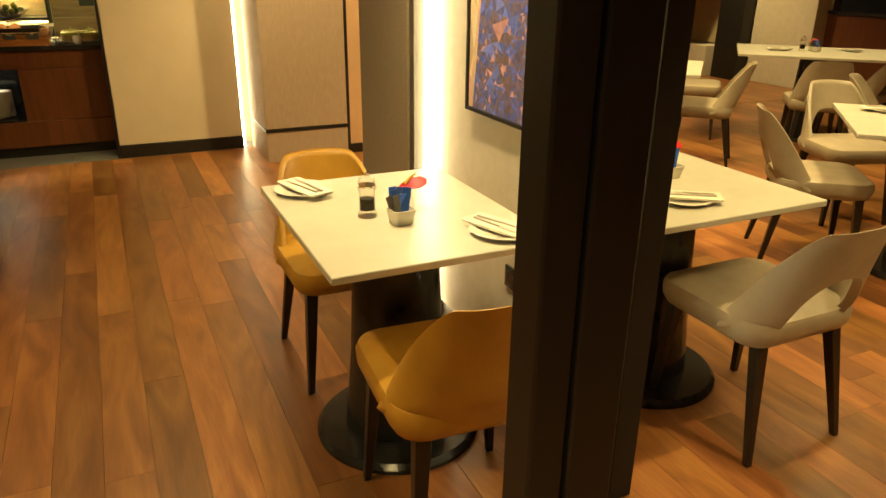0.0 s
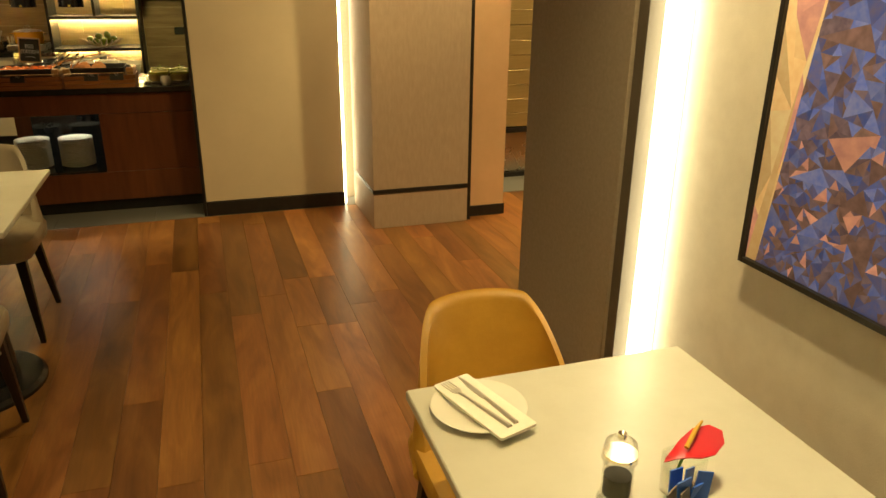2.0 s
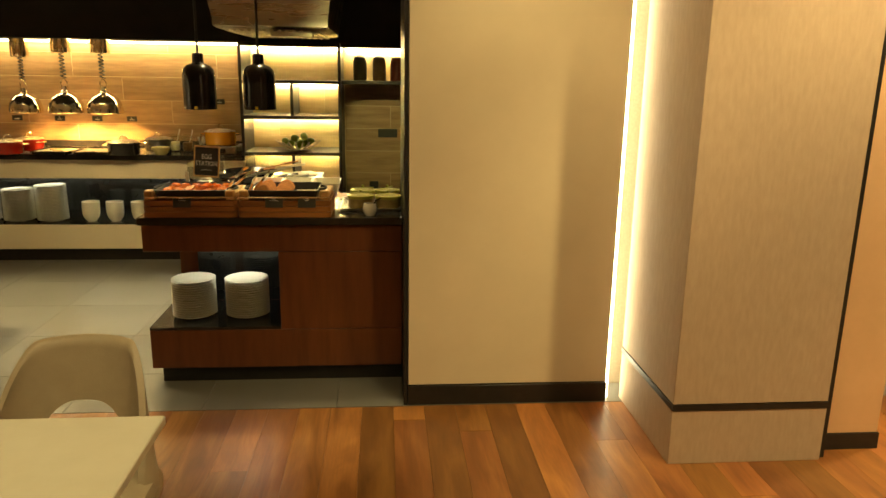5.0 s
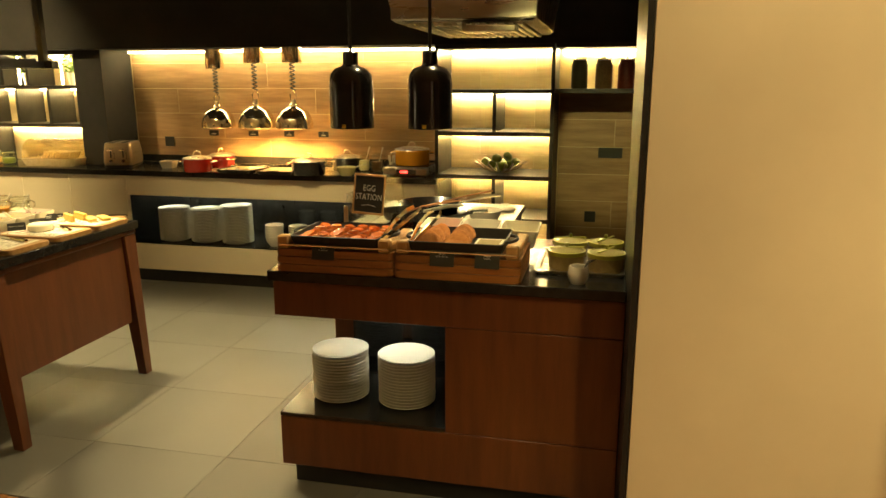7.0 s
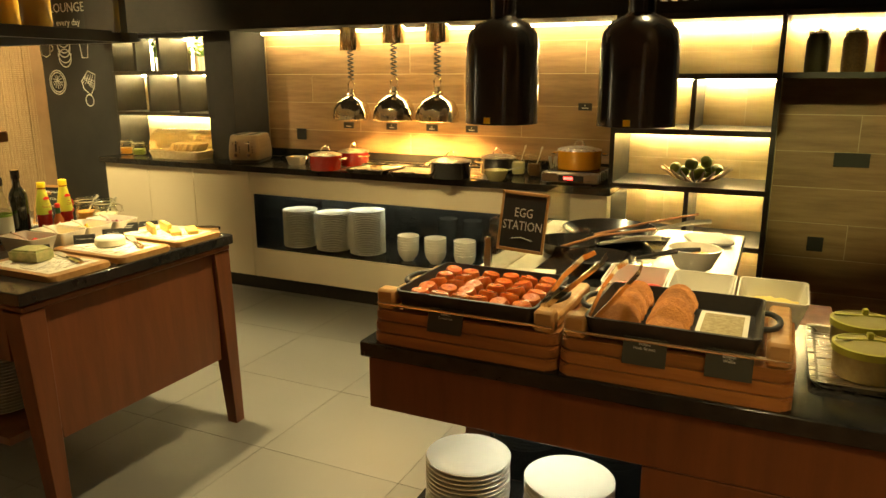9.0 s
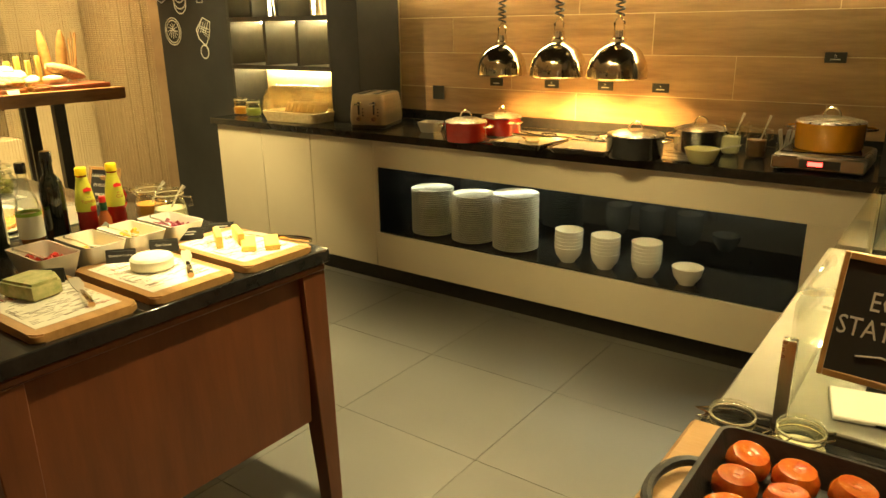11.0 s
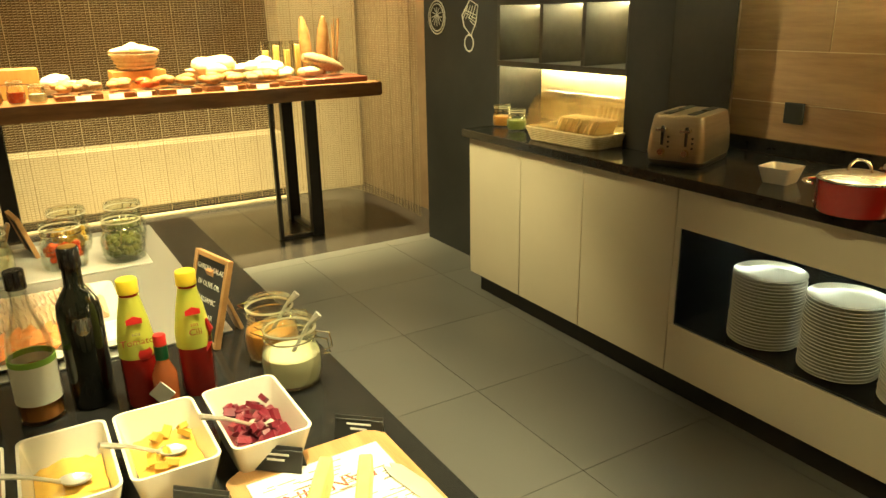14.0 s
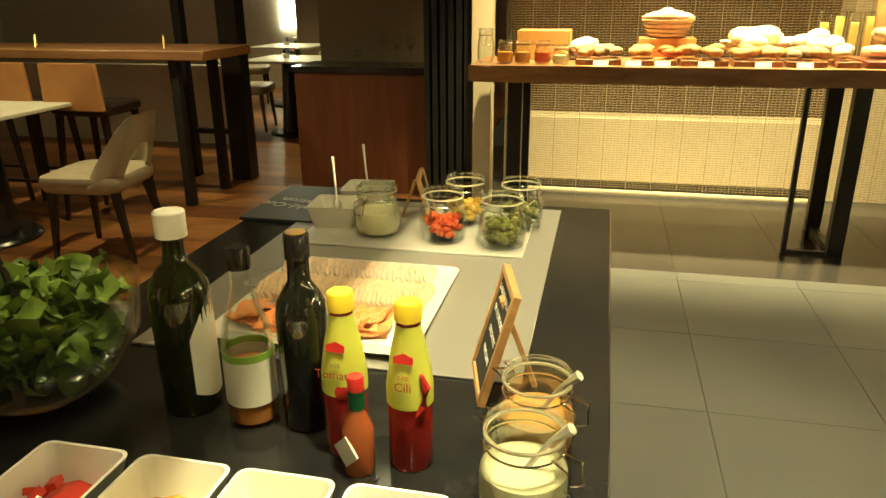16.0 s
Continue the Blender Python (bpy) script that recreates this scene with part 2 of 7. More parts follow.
def thin_glass(name, tint, gloss=0.02, blend=0.22):
    """Clear glass of a thin wall: it lets light straight through and mirrors more at a slant."""
    m = bpy.data.materials.new(name)
    m.use_nodes = True
    n, l = m.node_tree.nodes, m.node_tree.links
    n.remove(n["Principled BSDF"])
    tr, gl, mx, lw = n.new("ShaderNodeBsdfTransparent"), n.new("ShaderNodeBsdfGlossy"), n.new("ShaderNodeMixShader"), n.new("ShaderNodeLayerWeight")
    tr.inputs[0].default_value = (*tint, 1)
    gl.inputs["Color"].default_value = (0.95, 0.95, 0.95, 1)
    gl.inputs["Roughness"].default_value = gloss
    lw.inputs["Blend"].default_value = blend
    cap = n.new("ShaderNodeMapRange")
    cap.inputs["To Min"].default_value, cap.inputs["To Max"].default_value = 0.02, 0.42
    l.new(lw.outputs["Fresnel"], cap.inputs["Value"])
    l.new(cap.outputs[0], mx.inputs[0])
    l.new(tr.outputs[0], mx.inputs[1])
    l.new(gl.outputs[0], mx.inputs[2])
    l.new(mx.outputs[0], n["Material Output"].inputs[0])
    return m


glass = thin_glass("clear_glass", (0.965, 0.975, 0.955))
green_glass = surf("dark_green_glass", (0.018, 0.022, 0.006), (0.012, 0.015, 0.005), 0.06, coat=0.5)
back_glass = surf("black_back_painted_glass", (0.01, 0.01, 0.01), (0.012, 0.012, 0.012), 0.05, scale=3, rvar=0.01)

# ---- mesh helpers ----


def smooth(me, angle=40):
    me.polygons.foreach_set("use_smooth", [True] * len(me.polygons))
    me.set_sharp_from_angle(angle=radians(angle))


def mesh(bm, name, material, angle=40):
    me = bpy.data.meshes.new(name)
    bmesh.ops.recalc_face_normals(bm, faces=bm.faces)
    bm.to_mesh(me)
    bm.free()
    smooth(me, angle)
    me.materials.append(material)
    return me


def part(name, bm, material, parent, label="", m=None, angle=40):
    ob = new(name, mesh(bm, name, material, angle) if isinstance(bm, bmesh.types.BMesh) else bm)
    ob.parent = parent
    if m is not None:
        ob.matrix_basis = m
    return tagged(ob, label)


def thing(name, label, category, m=None, group=""):
    ob = new(name)
    ob.empty_display_size = 0.05
    ob.matrix_basis = m if m is not None else Matrix()
    return tagged(ob, label, category, group)


def solo(name, bm, material, label, category, m=None, group="", kind="", angle=40):
    ob = new(name, mesh(bm, name, material, angle))
    if m is not None:
        ob.matrix_basis = m
    return tagged(ob, label, category, group, kind)


def B():
    return bmesh.new()


def box(bm, x0, x1, y0, y1, z0, z1, bev=0.0, m=None, seg=1):
    mat = Matrix.Translation(((x0 + x1) / 2, (y0 + y1) / 2, (z0 + z1) / 2)) @ Matrix.Diagonal((abs(x1 - x0), abs(y1 - y0), abs(z1 - z0), 1))
    g = bmesh.ops.create_cube(bm, size=1, matrix=mat)
    vs = g["verts"]
    if bev:
        es = list({e for v in vs for e in v.link_edges})
        r = bmesh.ops.bevel(bm, geom=es, offset=bev, segments=seg, affect="EDGES", profile=0.5)
        vs = list({v for v in r["verts"]} | {v for v in vs if v.is_valid})
    if m is not None:
        bmesh.ops.transform(bm, matrix=m, verts=[v for v in vs if v.is_valid])
    return bm


def taper(bm, z0, s0, z1, s1, c0=(0, 0), c1=(0, 0), bev=0.0):
    """A four-sided bar from a rectangle at z0 to one at z1."""
    vs = []
    for z, s, c in ((z0, s0, c0), (z1, s1, c1)):
        for sx, sy in ((-1, -1), (1, -1), (1, 1), (-1, 1)):
            vs.append(bm.verts.new((c[0] + sx * s[0] / 2, c[1] + sy * s[1] / 2, z)))
    fs = [bm.faces.new(vs[3::-1]), bm.faces.new(vs[4:])]
    for i in range(4):
        j = (i + 1) % 4
        fs.append(bm.faces.new((vs[i], vs[j], vs[4 + j], vs[4 + i])))
    if bev:
        bmesh.ops.bevel(bm, geom=list({e for f in fs for e in f.edges}), offset=bev, segments=1, affect="EDGES")
    return bm


def lathe(bm, prof, n=32, m=None, sx=1.0, sy=1.0):
    """Turns a profile of (radius, height) round the z axis; radius 0 closes it."""
    rings, made = [], []
    for r, z in prof:
        if r < 1e-6:
            v = bm.verts.new((0, 0, z))
            rings.append([v])
            made.append(v)
        else:
            ring = [bm.verts.new((sx * r * math.cos(2 * math.pi * i / n), sy * r * math.sin(2 * math.pi * i / n), z)) for i in range(n)]
            rings.append(ring)
            made += ring
    for a, b in zip(rings, rings[1:]):
        for i in range(n):
            j = (i + 1) % n
            if len(a) == 1 and len(b) > 1:
                bm.faces.new((a[0], b[i], b[j]))
            elif len(b) == 1 and len(a) > 1:
                bm.faces.new((a[i], b[0], a[j]))
            elif len(a) > 1:
                bm.faces.new((a[i], b[i], b[j], a[j]))
    if m is not None:
        bmesh.ops.transform(bm, matrix=m, verts=made)
    return bm


def tube(bm, pts, r, n=8, closed=False):
    """A round bar along points; r may be a list."""
    pts = [Vector(p) for p in pts]
    rings = []
    k = len(pts)
    up = Vector((0, 0, 1))
    for i, p in enumerate(pts):
        a, b = pts[(i - 1) % k if closed else max(i - 1, 0)], pts[(i + 1) % k if closed else min(i + 1, k - 1)]
        d = (b - a).normalized()
        u = d.cross(up)
        if u.length < 1e-3:
            u = d.cross(Vector((1, 0, 0)))
        u.normalize()
        w = d.cross(u)
        rad = r[i] if isinstance(r, (list, tuple)) else r
        rings.append([bm.verts.new(p + rad * (math.cos(2 * math.pi * j / n) * u + math.sin(2 * math.pi * j / n) * w)) for j in range(n)])
    for a, b in zip(rings, rings[1:] + ([rings[0]] if closed else [])):
        for j in range(n):
            q = (j + 1) % n
            bm.faces.new((a[j], b[j], b[q], a[q]))
    if not closed:
        bm.faces.new(rings[0][::-1])
        bm.faces.new(rings[-1])
    return bm


def prism(bm, poly, z0, z1, bev=0.0, m=None):
    """A slab with the outline poly (x, y)."""
    lo = [bm.verts.new((x, y, z0)) for x, y in poly]
    hi = [bm.verts.new((x, y, z1)) for x, y in poly]
    fs = [bm.faces.new(lo[::-1]), bm.faces.new(hi)]
    for i in range(len(poly)):
        j = (i + 1) % len(poly)
        fs.append(bm.faces.new((lo[i], lo[j], hi[j], hi[i])))
    if bev:
        es = list({e for f in fs[:2] for e in f.edges})
        bmesh.ops.bevel(bm, geom=es, offset=bev, segments=2, affect="EDGES")
    if m is not None:
        bmesh.ops.transform(bm, matrix=m, verts=[v for v in bm.verts if v.is_valid] if bev else lo + hi)
    return bm


def rrect(w, d, r, n=5):
    """The outline of a rounded rectangle."""
    out = []
    for cx, cy, a0 in ((w / 2 - r, d / 2 - r, 0), (-w / 2 + r, d / 2 - r, 90), (-w / 2 + r, -d / 2 + r, 180), (w / 2 - r, -d / 2 + r, 270)):
        for i in range(n + 1):
            a = radians(a0 + 90 * i / n)
            out.append((cx + r * math.cos(a), cy + r * math.sin(a)))
    return out


def rings(bm, loops, cap0=True, cap1=True):
    """Skins a stack of equal-length closed loops of points."""
    rs = [[bm.verts.new(p) for p in lp] for lp in loops]
    for a, b in zip(rs, rs[1:]):
        for i in range(len(a)):
            j = (i + 1) % len(a)
            bm.faces.new((a[i], a[j], b[j], b[i]))
    if cap0:
        bm.faces.new(rs[0][::-1])
    if cap1:
        bm.faces.new(rs[-1])
    return bm


def text(body, size, parent, m, material, depth=0.0006, name="lettering", align="CENTER"):
    cu = bpy.data.curves.new(name, "FONT")
    cu.body, cu.size, cu.extrude, cu.align_x, cu.align_y = body, size, depth, align, "CENTER"
    cu.resolution_u = 2
    tmp = bpy.data.objects.new(name, cu)
    scene.collection.objects.link(tmp)
    bpy.context.view_layer.update()
    me = bpy.data.meshes.new_from_object(tmp.evaluated_get(bpy.context.evaluated_depsgraph_get()))
    bpy.data.objects.remove(tmp)
    me.materials.clear()
    me.materials.append(material)
    ob = new(name, me)
    ob.parent = parent
    ob.matrix_basis = m
    return ob


def S(name, bm, material, angle=40):
    return solo(name, bm, material, "", "", kind="structure", angle=angle)

# ---- the large structure ----
Y_EDGE, Y_WALL, Y_CTR = 6.95, 10.30, 9.70
S("ground", box(B(), -13.2, 8.9, -2.2, 11.2, -0.30, -0.03), grout)
# ceiling and enclosing walls
S("ceiling", box(B(), -13.2, 8.9, -2.2, 11.2, CEIL, CEIL + 0.15), ceil_mat)
S("wall_south", box(B(), -13.0, 8.7, -2.1, -2.0, 0, CEIL), wall_paint)
S("wall_east", box(B(), 8.6, 8.7, -2.0, 11.0, 0, CEIL), wall_paint)
S("wall_north", box(B(), -3.9, 1.9, Y_WALL + 0.012, Y_WALL + 0.15, 0, CEIL), wgrout)
S("wall_north_west", box(B(), -13.0, -3.905, 10.45, 10.6, 0, CEIL), dark_panel)
S("wall_north_east", box(B(), 4.905, 8.6, 11.0, 11.1, 0, CEIL), wall_paint)
S("floor_east", box(B(), 4.905, 8.6, 6.955, 11.0, -0.029, 0.0), plank_stuff)
S("soffit", box(B(), -4.95, 0.35, 9.82, Y_WALL, 1.76, CEIL - 0.002), black_paint)
# Added unseen box; it cuts the spots to a straight edge on the aisle floor.
S("bulkhead", box(B(), -3.95, -0.95, 8.40, 9.81, 2.30, CEIL - 0.002), black_paint)
S("soffit_led", box(B(), -3.64, -1.02, 10.22, 10.25, 1.745, 1.757), led)

# light panel beside the front counter, standing on a black base
S("feature_panel_north", box(B(), 0.265, 1.222, 6.965, 7.16, 0.10, CEIL - 0.002, 0.002), panel_paint)
S("feature_panel_edge", box(B(), 0.245, 0.262, 6.96, 7.75, 0.0, CEIL - 0.002), black_trim)
S("feature_panel_core", box(B(), 0.266, 1.9, 7.163, 7.75, 0.0, CEIL - 0.002), dark_panel)
S("baseboard_panel", box(B(), 0.265, 1.225, 6.955, 7.16, 0.0, 0.097, 0.002), black_trim)
S("panel_led", box(B(), 1.225, 1.246, 7.00, 7.14, 0.0, CEIL - 0.002), panel_glow)
# taupe column
S("column_lower", box(B(), 1.305, 1.955, 6.37, 7.0, 0.0, 0.235, 0.002), column_wrap)
S("column_band", box(B(), 1.302, 1.958, 6.367, 7.003, 0.237, 0.262), black_trim)
S("column_upper", box(B(), 1.305, 1.955, 6.37, 7.0, 0.264, CEIL - 0.002, 0.002), column_wrap)
S("column_edge_trim", box(B(), 1.959, 1.985, 6.39, 7.0, 0.0, CEIL - 0.002), black_trim)
S("wall_peach", box(B(), 1.988, 2.255, 6.455, 7.0, 0.075, CEIL - 0.002), peach_paint)
S("baseboard_peach", box(B(), 1.988, 2.262, 6.448, 7.0, 0.0, 0.073), black_trim)
# far wall past the column, with the steel shutter
S("wall_service", box(B(), 1.9, 4.9, 7.45, 7.6, 0.0, CEIL - 0.002), dark_panel)
shutter = surf("satin_gold_steel", (0.62, 0.48, 0.22), (0.5, 0.38, 0.17), 0.45, 0.75, scale=2, stretch=(1, 1, 12), bump=0.2, bscale=20)
sh_ = S("steel_shutter", box(B(), 2.27, 4.88, 7.421, 7.44, 0.42, 2.74), shutter)
sm_ = mesh(box(B(), -1.305, 1.305, -0.018, 0.018, 0, 0.112, 0.004), "shutter_slat", shutter)
for k in range(20):
    part("shutter_slat", sm_, None, sh_, m=pose(3.575, 7.40 - 0.004 * (k % 2), 0.42 + k * 0.115, 0.8 * math.sin(k * 2.3)))
S("shutter_rail", box(B(), 2.27, 4.88, 7.36, 7.44, 0.375, 0.415), black_trim)
S("shutter_lower_panel", box(B(), 2.27, 4.88, 7.40, 7.44, 0.04, 0.373), steel)
S("shutter_base", box(B(), 2.27, 4.88, 7.37, 7.44, 0.0, 0.038), black_trim)
# backdrop of the far dining room
EX = 8.6
S("wall_pier_east", box(B(), EX - 0.25, EX - 0.005, 7.35, 8.30, 0.0, CEIL - 0.002, 0.003), wall_paint)
S("steel_post_east", box(B(), EX - 0.45, EX - 0.26, 8.31, 8.75, 0.0, CEIL - 0.002, 0.003), black_trim)
S("veneer_panel_east", box(B(), EX - 0.05, EX - 0.005, 5.6, 7.34, 0.0, 0.93, 0.003), red_wood)
S("window_east", box(B(), EX - 0.04, EX - 0.005, 6.05, 7.3, 0.98, 1.9, 0.003), back_glass)
S("window_frame_east", box(B(), EX - 0.07, EX - 0.005, 6.0, 7.34, 0.935, 0.975, 0.003), black_trim)
S("veneer_panel_east", box(B(), EX - 0.05, EX - 0.005, 2.0, 5.59, 0.0, CEIL - 0.002, 0.003), dark_panel)
S("window_bench_east", box(B(), EX - 0.55, EX - 0.005, 8.80, 10.9, 0.0, 0.42, 0.003), wall_paint)
slatted = surf("cream_blind_slats", (0.62, 0.5, 0.3), rough=0.6)
bl_ = B()
z = 0.45
while z < 1.05:
    box(bl_, EX - 0.30, EX - 0.28, 8.80, 10.9, z, z + 0.014)
    z += 0.024
S("blind_east", bl_, slatted)
S("blind_back_east", box(B(), EX - 0.20, EX - 0.17, 8.80, 10.9, 0.425, 1.06), surf("cream_blind_backing", (0.6, 0.48, 0.28), rough=0.7))
S("shelf_rail_east", box(B(), EX - 0.80, EX - 0.25, 8.80, 10.9, 1.10, 1.17, 0.002), slab_wood)
# dark wall and art wall
S("wall_dark", box(B(), 1.335, 1.75, 3.572, 4.155, 0.0, CEIL - 0.002, 0.002), dark_panel)
S("wall_dark_return", box(B(), 1.345, 1.75, 3.525, 3.569, 0.0, CEIL - 0.002), surf("dark_bronze_return", (0.10, 0.08, 0.055), rough=0.5))
S("wall_art", box(B(), 1.43, 1.50, 2.222, 3.465, 0.10, CEIL - 0.002), wall_paint)
S("baseboard_art", box(B(), 1.455, 1.50, 2.222, 3.465, 0.0, 0.097), black_trim)
S("recess_back", box(B(), 1.43, 1.75, 3.468, 3.522, 0.0, CEIL - 0.002), wall_paint)
S("art_led_north", box(B(), 1.385, 1.412, 3.474, 3.520, 0.02, CEIL - 0.002), led_soft)
S("art_led_south", box(B(), 1.445, 1.475, 2.202, 2.219, 0.1, CEIL - 0.002), led_soft)
S("wall_dark_south", box(B(), 1.395, 1.475, 2.170, 2.198, 0.0, CEIL - 0.002, 0.002), black_paint)
pillar_paint = surf("black_pillar_paint", (0.006, 0.006, 0.005), (0.009, 0.008, 0.007), 0.5, scale=5)
S("pillar_black", box(B(), 0.655, 0.712, 1.495, 1.56, 0.0, CEIL - 0.002, 0.004), pillar_paint)
S("pillar_fin", box(B(), 0.715, 0.792, 1.49, 1.565, 0.0, CEIL - 0.002, 0.004), pillar_paint)

# ---- counters ----


def stack(parent_m, name, n, r, pitch, label, group, profile):
    t = thing(name, label, name.split("_")[0], parent_m, group)
    first = None
    for i in range(n):
        if first is None:
            ob = part(profile[0], lathe(B(), profile[1], 40), porcelain, t)
            first = ob.data
        else:
            ob = part(profile[0], first, porcelain, t)
        ob.matrix_basis = pose(random.uniform(-0.0015, 0.0015), random.uniform(-0.0015, 0.0015), i * pitch)
    return t


def plate_prof(r):
    return ("plate", [(0, 0.004), (r * 0.55, 0.003), (r * 0.58, 0.0), (r * 0.62, 0.0), (r * 0.64, 0.003), (r * 0.84, 0.0075), (r * 0.95, 0.0148), (r, 0.0158), (r * 1.004, 0.0170), (r * 0.99, 0.0180), (r * 0.80, 0.0105), (r * 0.66, 0.008), (0, 0.0070)])


def bowl_prof(r, h):
    return ("bowl", [(0, 0.006), (r * 0.42, 0.005), (r * 0.44, 0.0), (r * 0.5, 0.0), (r * 0.56, 0.008), (r * 0.88, h * 0.5), (r, h), (r * 0.965, h + 0.0015), (r * 0.83, h * 0.5), (r * 0.5, 0.012), (0, 0.010)])


# white counter along the back wall
white = thing("white_counter", "long cream laminate buffet counter with an open black plate niche", "counter", pose(0, 0, 0))
X0, X1, NX0, NX1 = -4.755, -0.98, -3.37, -1.20
part("plinth", box(B(), X0 + 0.03, X1 - 0.02, Y_CTR + 0.05, Y_WALL, 0.0, 0.10), black_trim, white)
for a, b in ((X0, -4.325), (-4.321, -3.895), (-3.891, NX0 - 0.027)):
    part("door", box(B(), a, b, Y_CTR, Y_CTR + 0.02, 0.105, 0.83, 0.0015), white_lam, white)
part("carcass", box(B(), X0 + 0.002, NX0 - 0.025, Y_CTR + 0.022, Y_WALL, 0.102, 0.83), white_lam, white)
part("side_strip", box(B(), NX0 - 0.024, NX0, Y_CTR, Y_WALL, 0.307, 0.681), white_lam, white)
part("niche_side", box(B(), NX0 + 0.001, NX0 + 0.006, Y_CTR + 0.004, Y_CTR + 0.40, 0.316, 0.681), back_glass, white)
part("upper_front", box(B(), NX0 - 0.024, X1, Y_CTR, Y_CTR + 0.5, 0.682, 0.83, 0.0015), white_lam, white)
part("lower_front", box(B(), NX0 - 0.024, X1, Y_CTR, Y_CTR + 0.5, 0.105, 0.305, 0.0015), white_lam, white)
part("niche_floor", box(B(), NX0 + 0.001, NX1, Y_CTR + 0.004, Y_CTR + 0.46, 0.307, 0.315), black_stone, white)
part("niche_back", box(B(), NX0 + 0.001, NX1, Y_CTR + 0.40, Y_CTR + 0.41, 0.316, 0.681), back_glass, white, "black mirror-like back panel of the niche")
part("niche_end", box(B(), NX1 + 0.001, X1, Y_CTR + 0.003, Y_CTR + 0.46, 0.307, 0.681), white_lam, white)
part("niche_led", box(B(), NX0 + 0.02, NX1 - 0.02, Y_CTR + 0.33, Y_CTR + 0.35, 0.672, 0.680), glow("cool_niche_led", (0.9, 0.9, 0.62), 11.0), white)
solo("black_worktop", box(B(), X0 - 0.03, X1 + 0.02, Y_CTR - 0.03, Y_WALL - 0.002, 0.832, 0.872, 0.003), black_stone, "polished black stone worktop on the cream counter", "worktop")
solo("black_splashback", box(B(), -3.70, X1 + 0.02, Y_WALL - 0.02, Y_WALL - 0.003, 0.874, 0.93), black_stone, "low black stone upstand behind the counter", "splashback")

# left shelf unit
def shelf_unit(name, label, x0, x1, y0, y1, shelves, posts, zbot, ztop, leds):
    t = thing(name, label, "shelf")
    for z in shelves:
        part("shelf_board", box(B(), x0, x1, y0, y1, z - 0.014, z + 0.014, 0.001), black_trim, t)
    for x, za, zb in posts:
        part("upright", box(B(), x - 0.012, x + 0.012, y0 + 0.002, y1 - 0.002, za + 0.0145, zb - 0.0145), black_trim, t)
    for xa, xb, z in leds:
        part("led_strip", box(B(), xa, xb, y1 - 0.03, y1 - 0.018, z - 0.024, z - 0.0145), led_shelf, t)
    return t


back_lit = surf("back_lit_cream_panel", (0.68, 0.54, 0.30), (0.6, 0.46, 0.24), 0.55, scale=3)
S("shelf_back_west", box(B(), -4.86, -3.93, 10.24, 10.27, 0.872, 1.76), back_lit)
SH = [1.18, 1.48]
shelf_unit("display_shelf", "black metal display shelf with lit back holding bread and herbs", -4.87, -3.92, 9.95, 10.235, SH + [1.745],
           [(-4.86, 0.872 - 0.0145, 1.18), (-4.86, 1.18, 1.745), (-4.51, 1.18, 1.48), (-4.21, 1.18, 1.48), (-4.62, 1.48, 1.745), (-4.38, 1.48, 1.745), (-3.932, 1.18, 1.745)],
           0.87, 1.74, [(-4.84, -3.95, 1.18), (-4.84, -3.95, 1.745), (-4.84, -3.95, 1.48)])
led_v = glow("vertical_led", (1.0, 0.82, 0.38), 16.0)
sv = thing("shelf_lights", "slim warm light bars standing in the black display shelf", "light")
for x, za, zb in ((-4.225, 1.2, 1.46), (-3.955, 1.2, 1.46), (-4.50, 1.50, 1.72), (-4.10, 1.50, 1.72), (-3.955, 1.5, 1.72)):
    part("light_bar", box(B(), x - 0.008, x + 0.003, 10.0, 10.012, za, zb), led_v, sv)
S("pier_black", box(B(), -3.915, -3.68, 9.93, Y_WALL, 0.873, CEIL - 0.003, 0.002), black_paint)
S("pier_black_low", box(B(), -5.72, -4.885, 10.0, 10.4, 0.0, CEIL - 0.003, 0.002), chalk_black)

# right shelf unit, lit from behind
S("shelf_back_east", box(B(), -0.99, -0.20, 10.25, 10.29, 0.0, 1.76), back_lit)
shelf_unit("lit_shelf", "black metal shelf wall with glowing warm back, mostly empty", -1.0, -0.20, 9.80, 10.245, [0.58, 0.875, 1.17, 1.45, 1.745],
           [(-0.99, 0.0, 1.745), (-0.59, 1.17, 1.45), (-0.59, 0.58, 0.875), (-0.205, 0.0, 1.745)], 0, 1.74,
           [(-0.97, -0.22, z) for z in (0.58, 0.875, 1.17, 1.45, 1.745)])
shelf_unit("jar_shelf", "high black shelf for spice jars above a tiled bay", -0.19, 0.40, 9.80, 10.285, [1.455, 1.745], [(0.39, 1.455, 1.745)], 1.4, 1.75, [(-0.17, 0.37, 1.745)])
S("jar_back", box(B(), -0.19, 0.39, 10.288, 10.300, 1.47, 1.73), back_lit)

# front counter
fc = thing("front_counter", "red-brown veneered buffet counter with black stone top and a plate niche", "counter")
FX0, FX1, FY0, FY1 = -1.0, 0.243, 7.257, 7.80
part("plinth", box(B(), FX0 + 0.04, FX1, FY0 + 0.03, FY1 - 0.04, 0.0, 0.08), black_trim, fc)
part("lower_body", box(B(), FX0, FX1, FY0, FY1, 0.082, 0.28, 0.002), red_wood, fc)
part("ledge", box(B(), FX0, -0.362, FY0 + 0.002, FY0 + 0.44, 0.282, 0.296), black_stone, fc)
part("right_body", box(B(), -0.36, FX1, FY0, FY1, 0.282, 0.68, 0.002), red_wood, fc)
part("niche_back", box(B(), -0.86, -0.362, FY0 + 0.44, FY0 + 0.46, 0.297, 0.679), back_glass, fc, "black glass back of the plate niche")
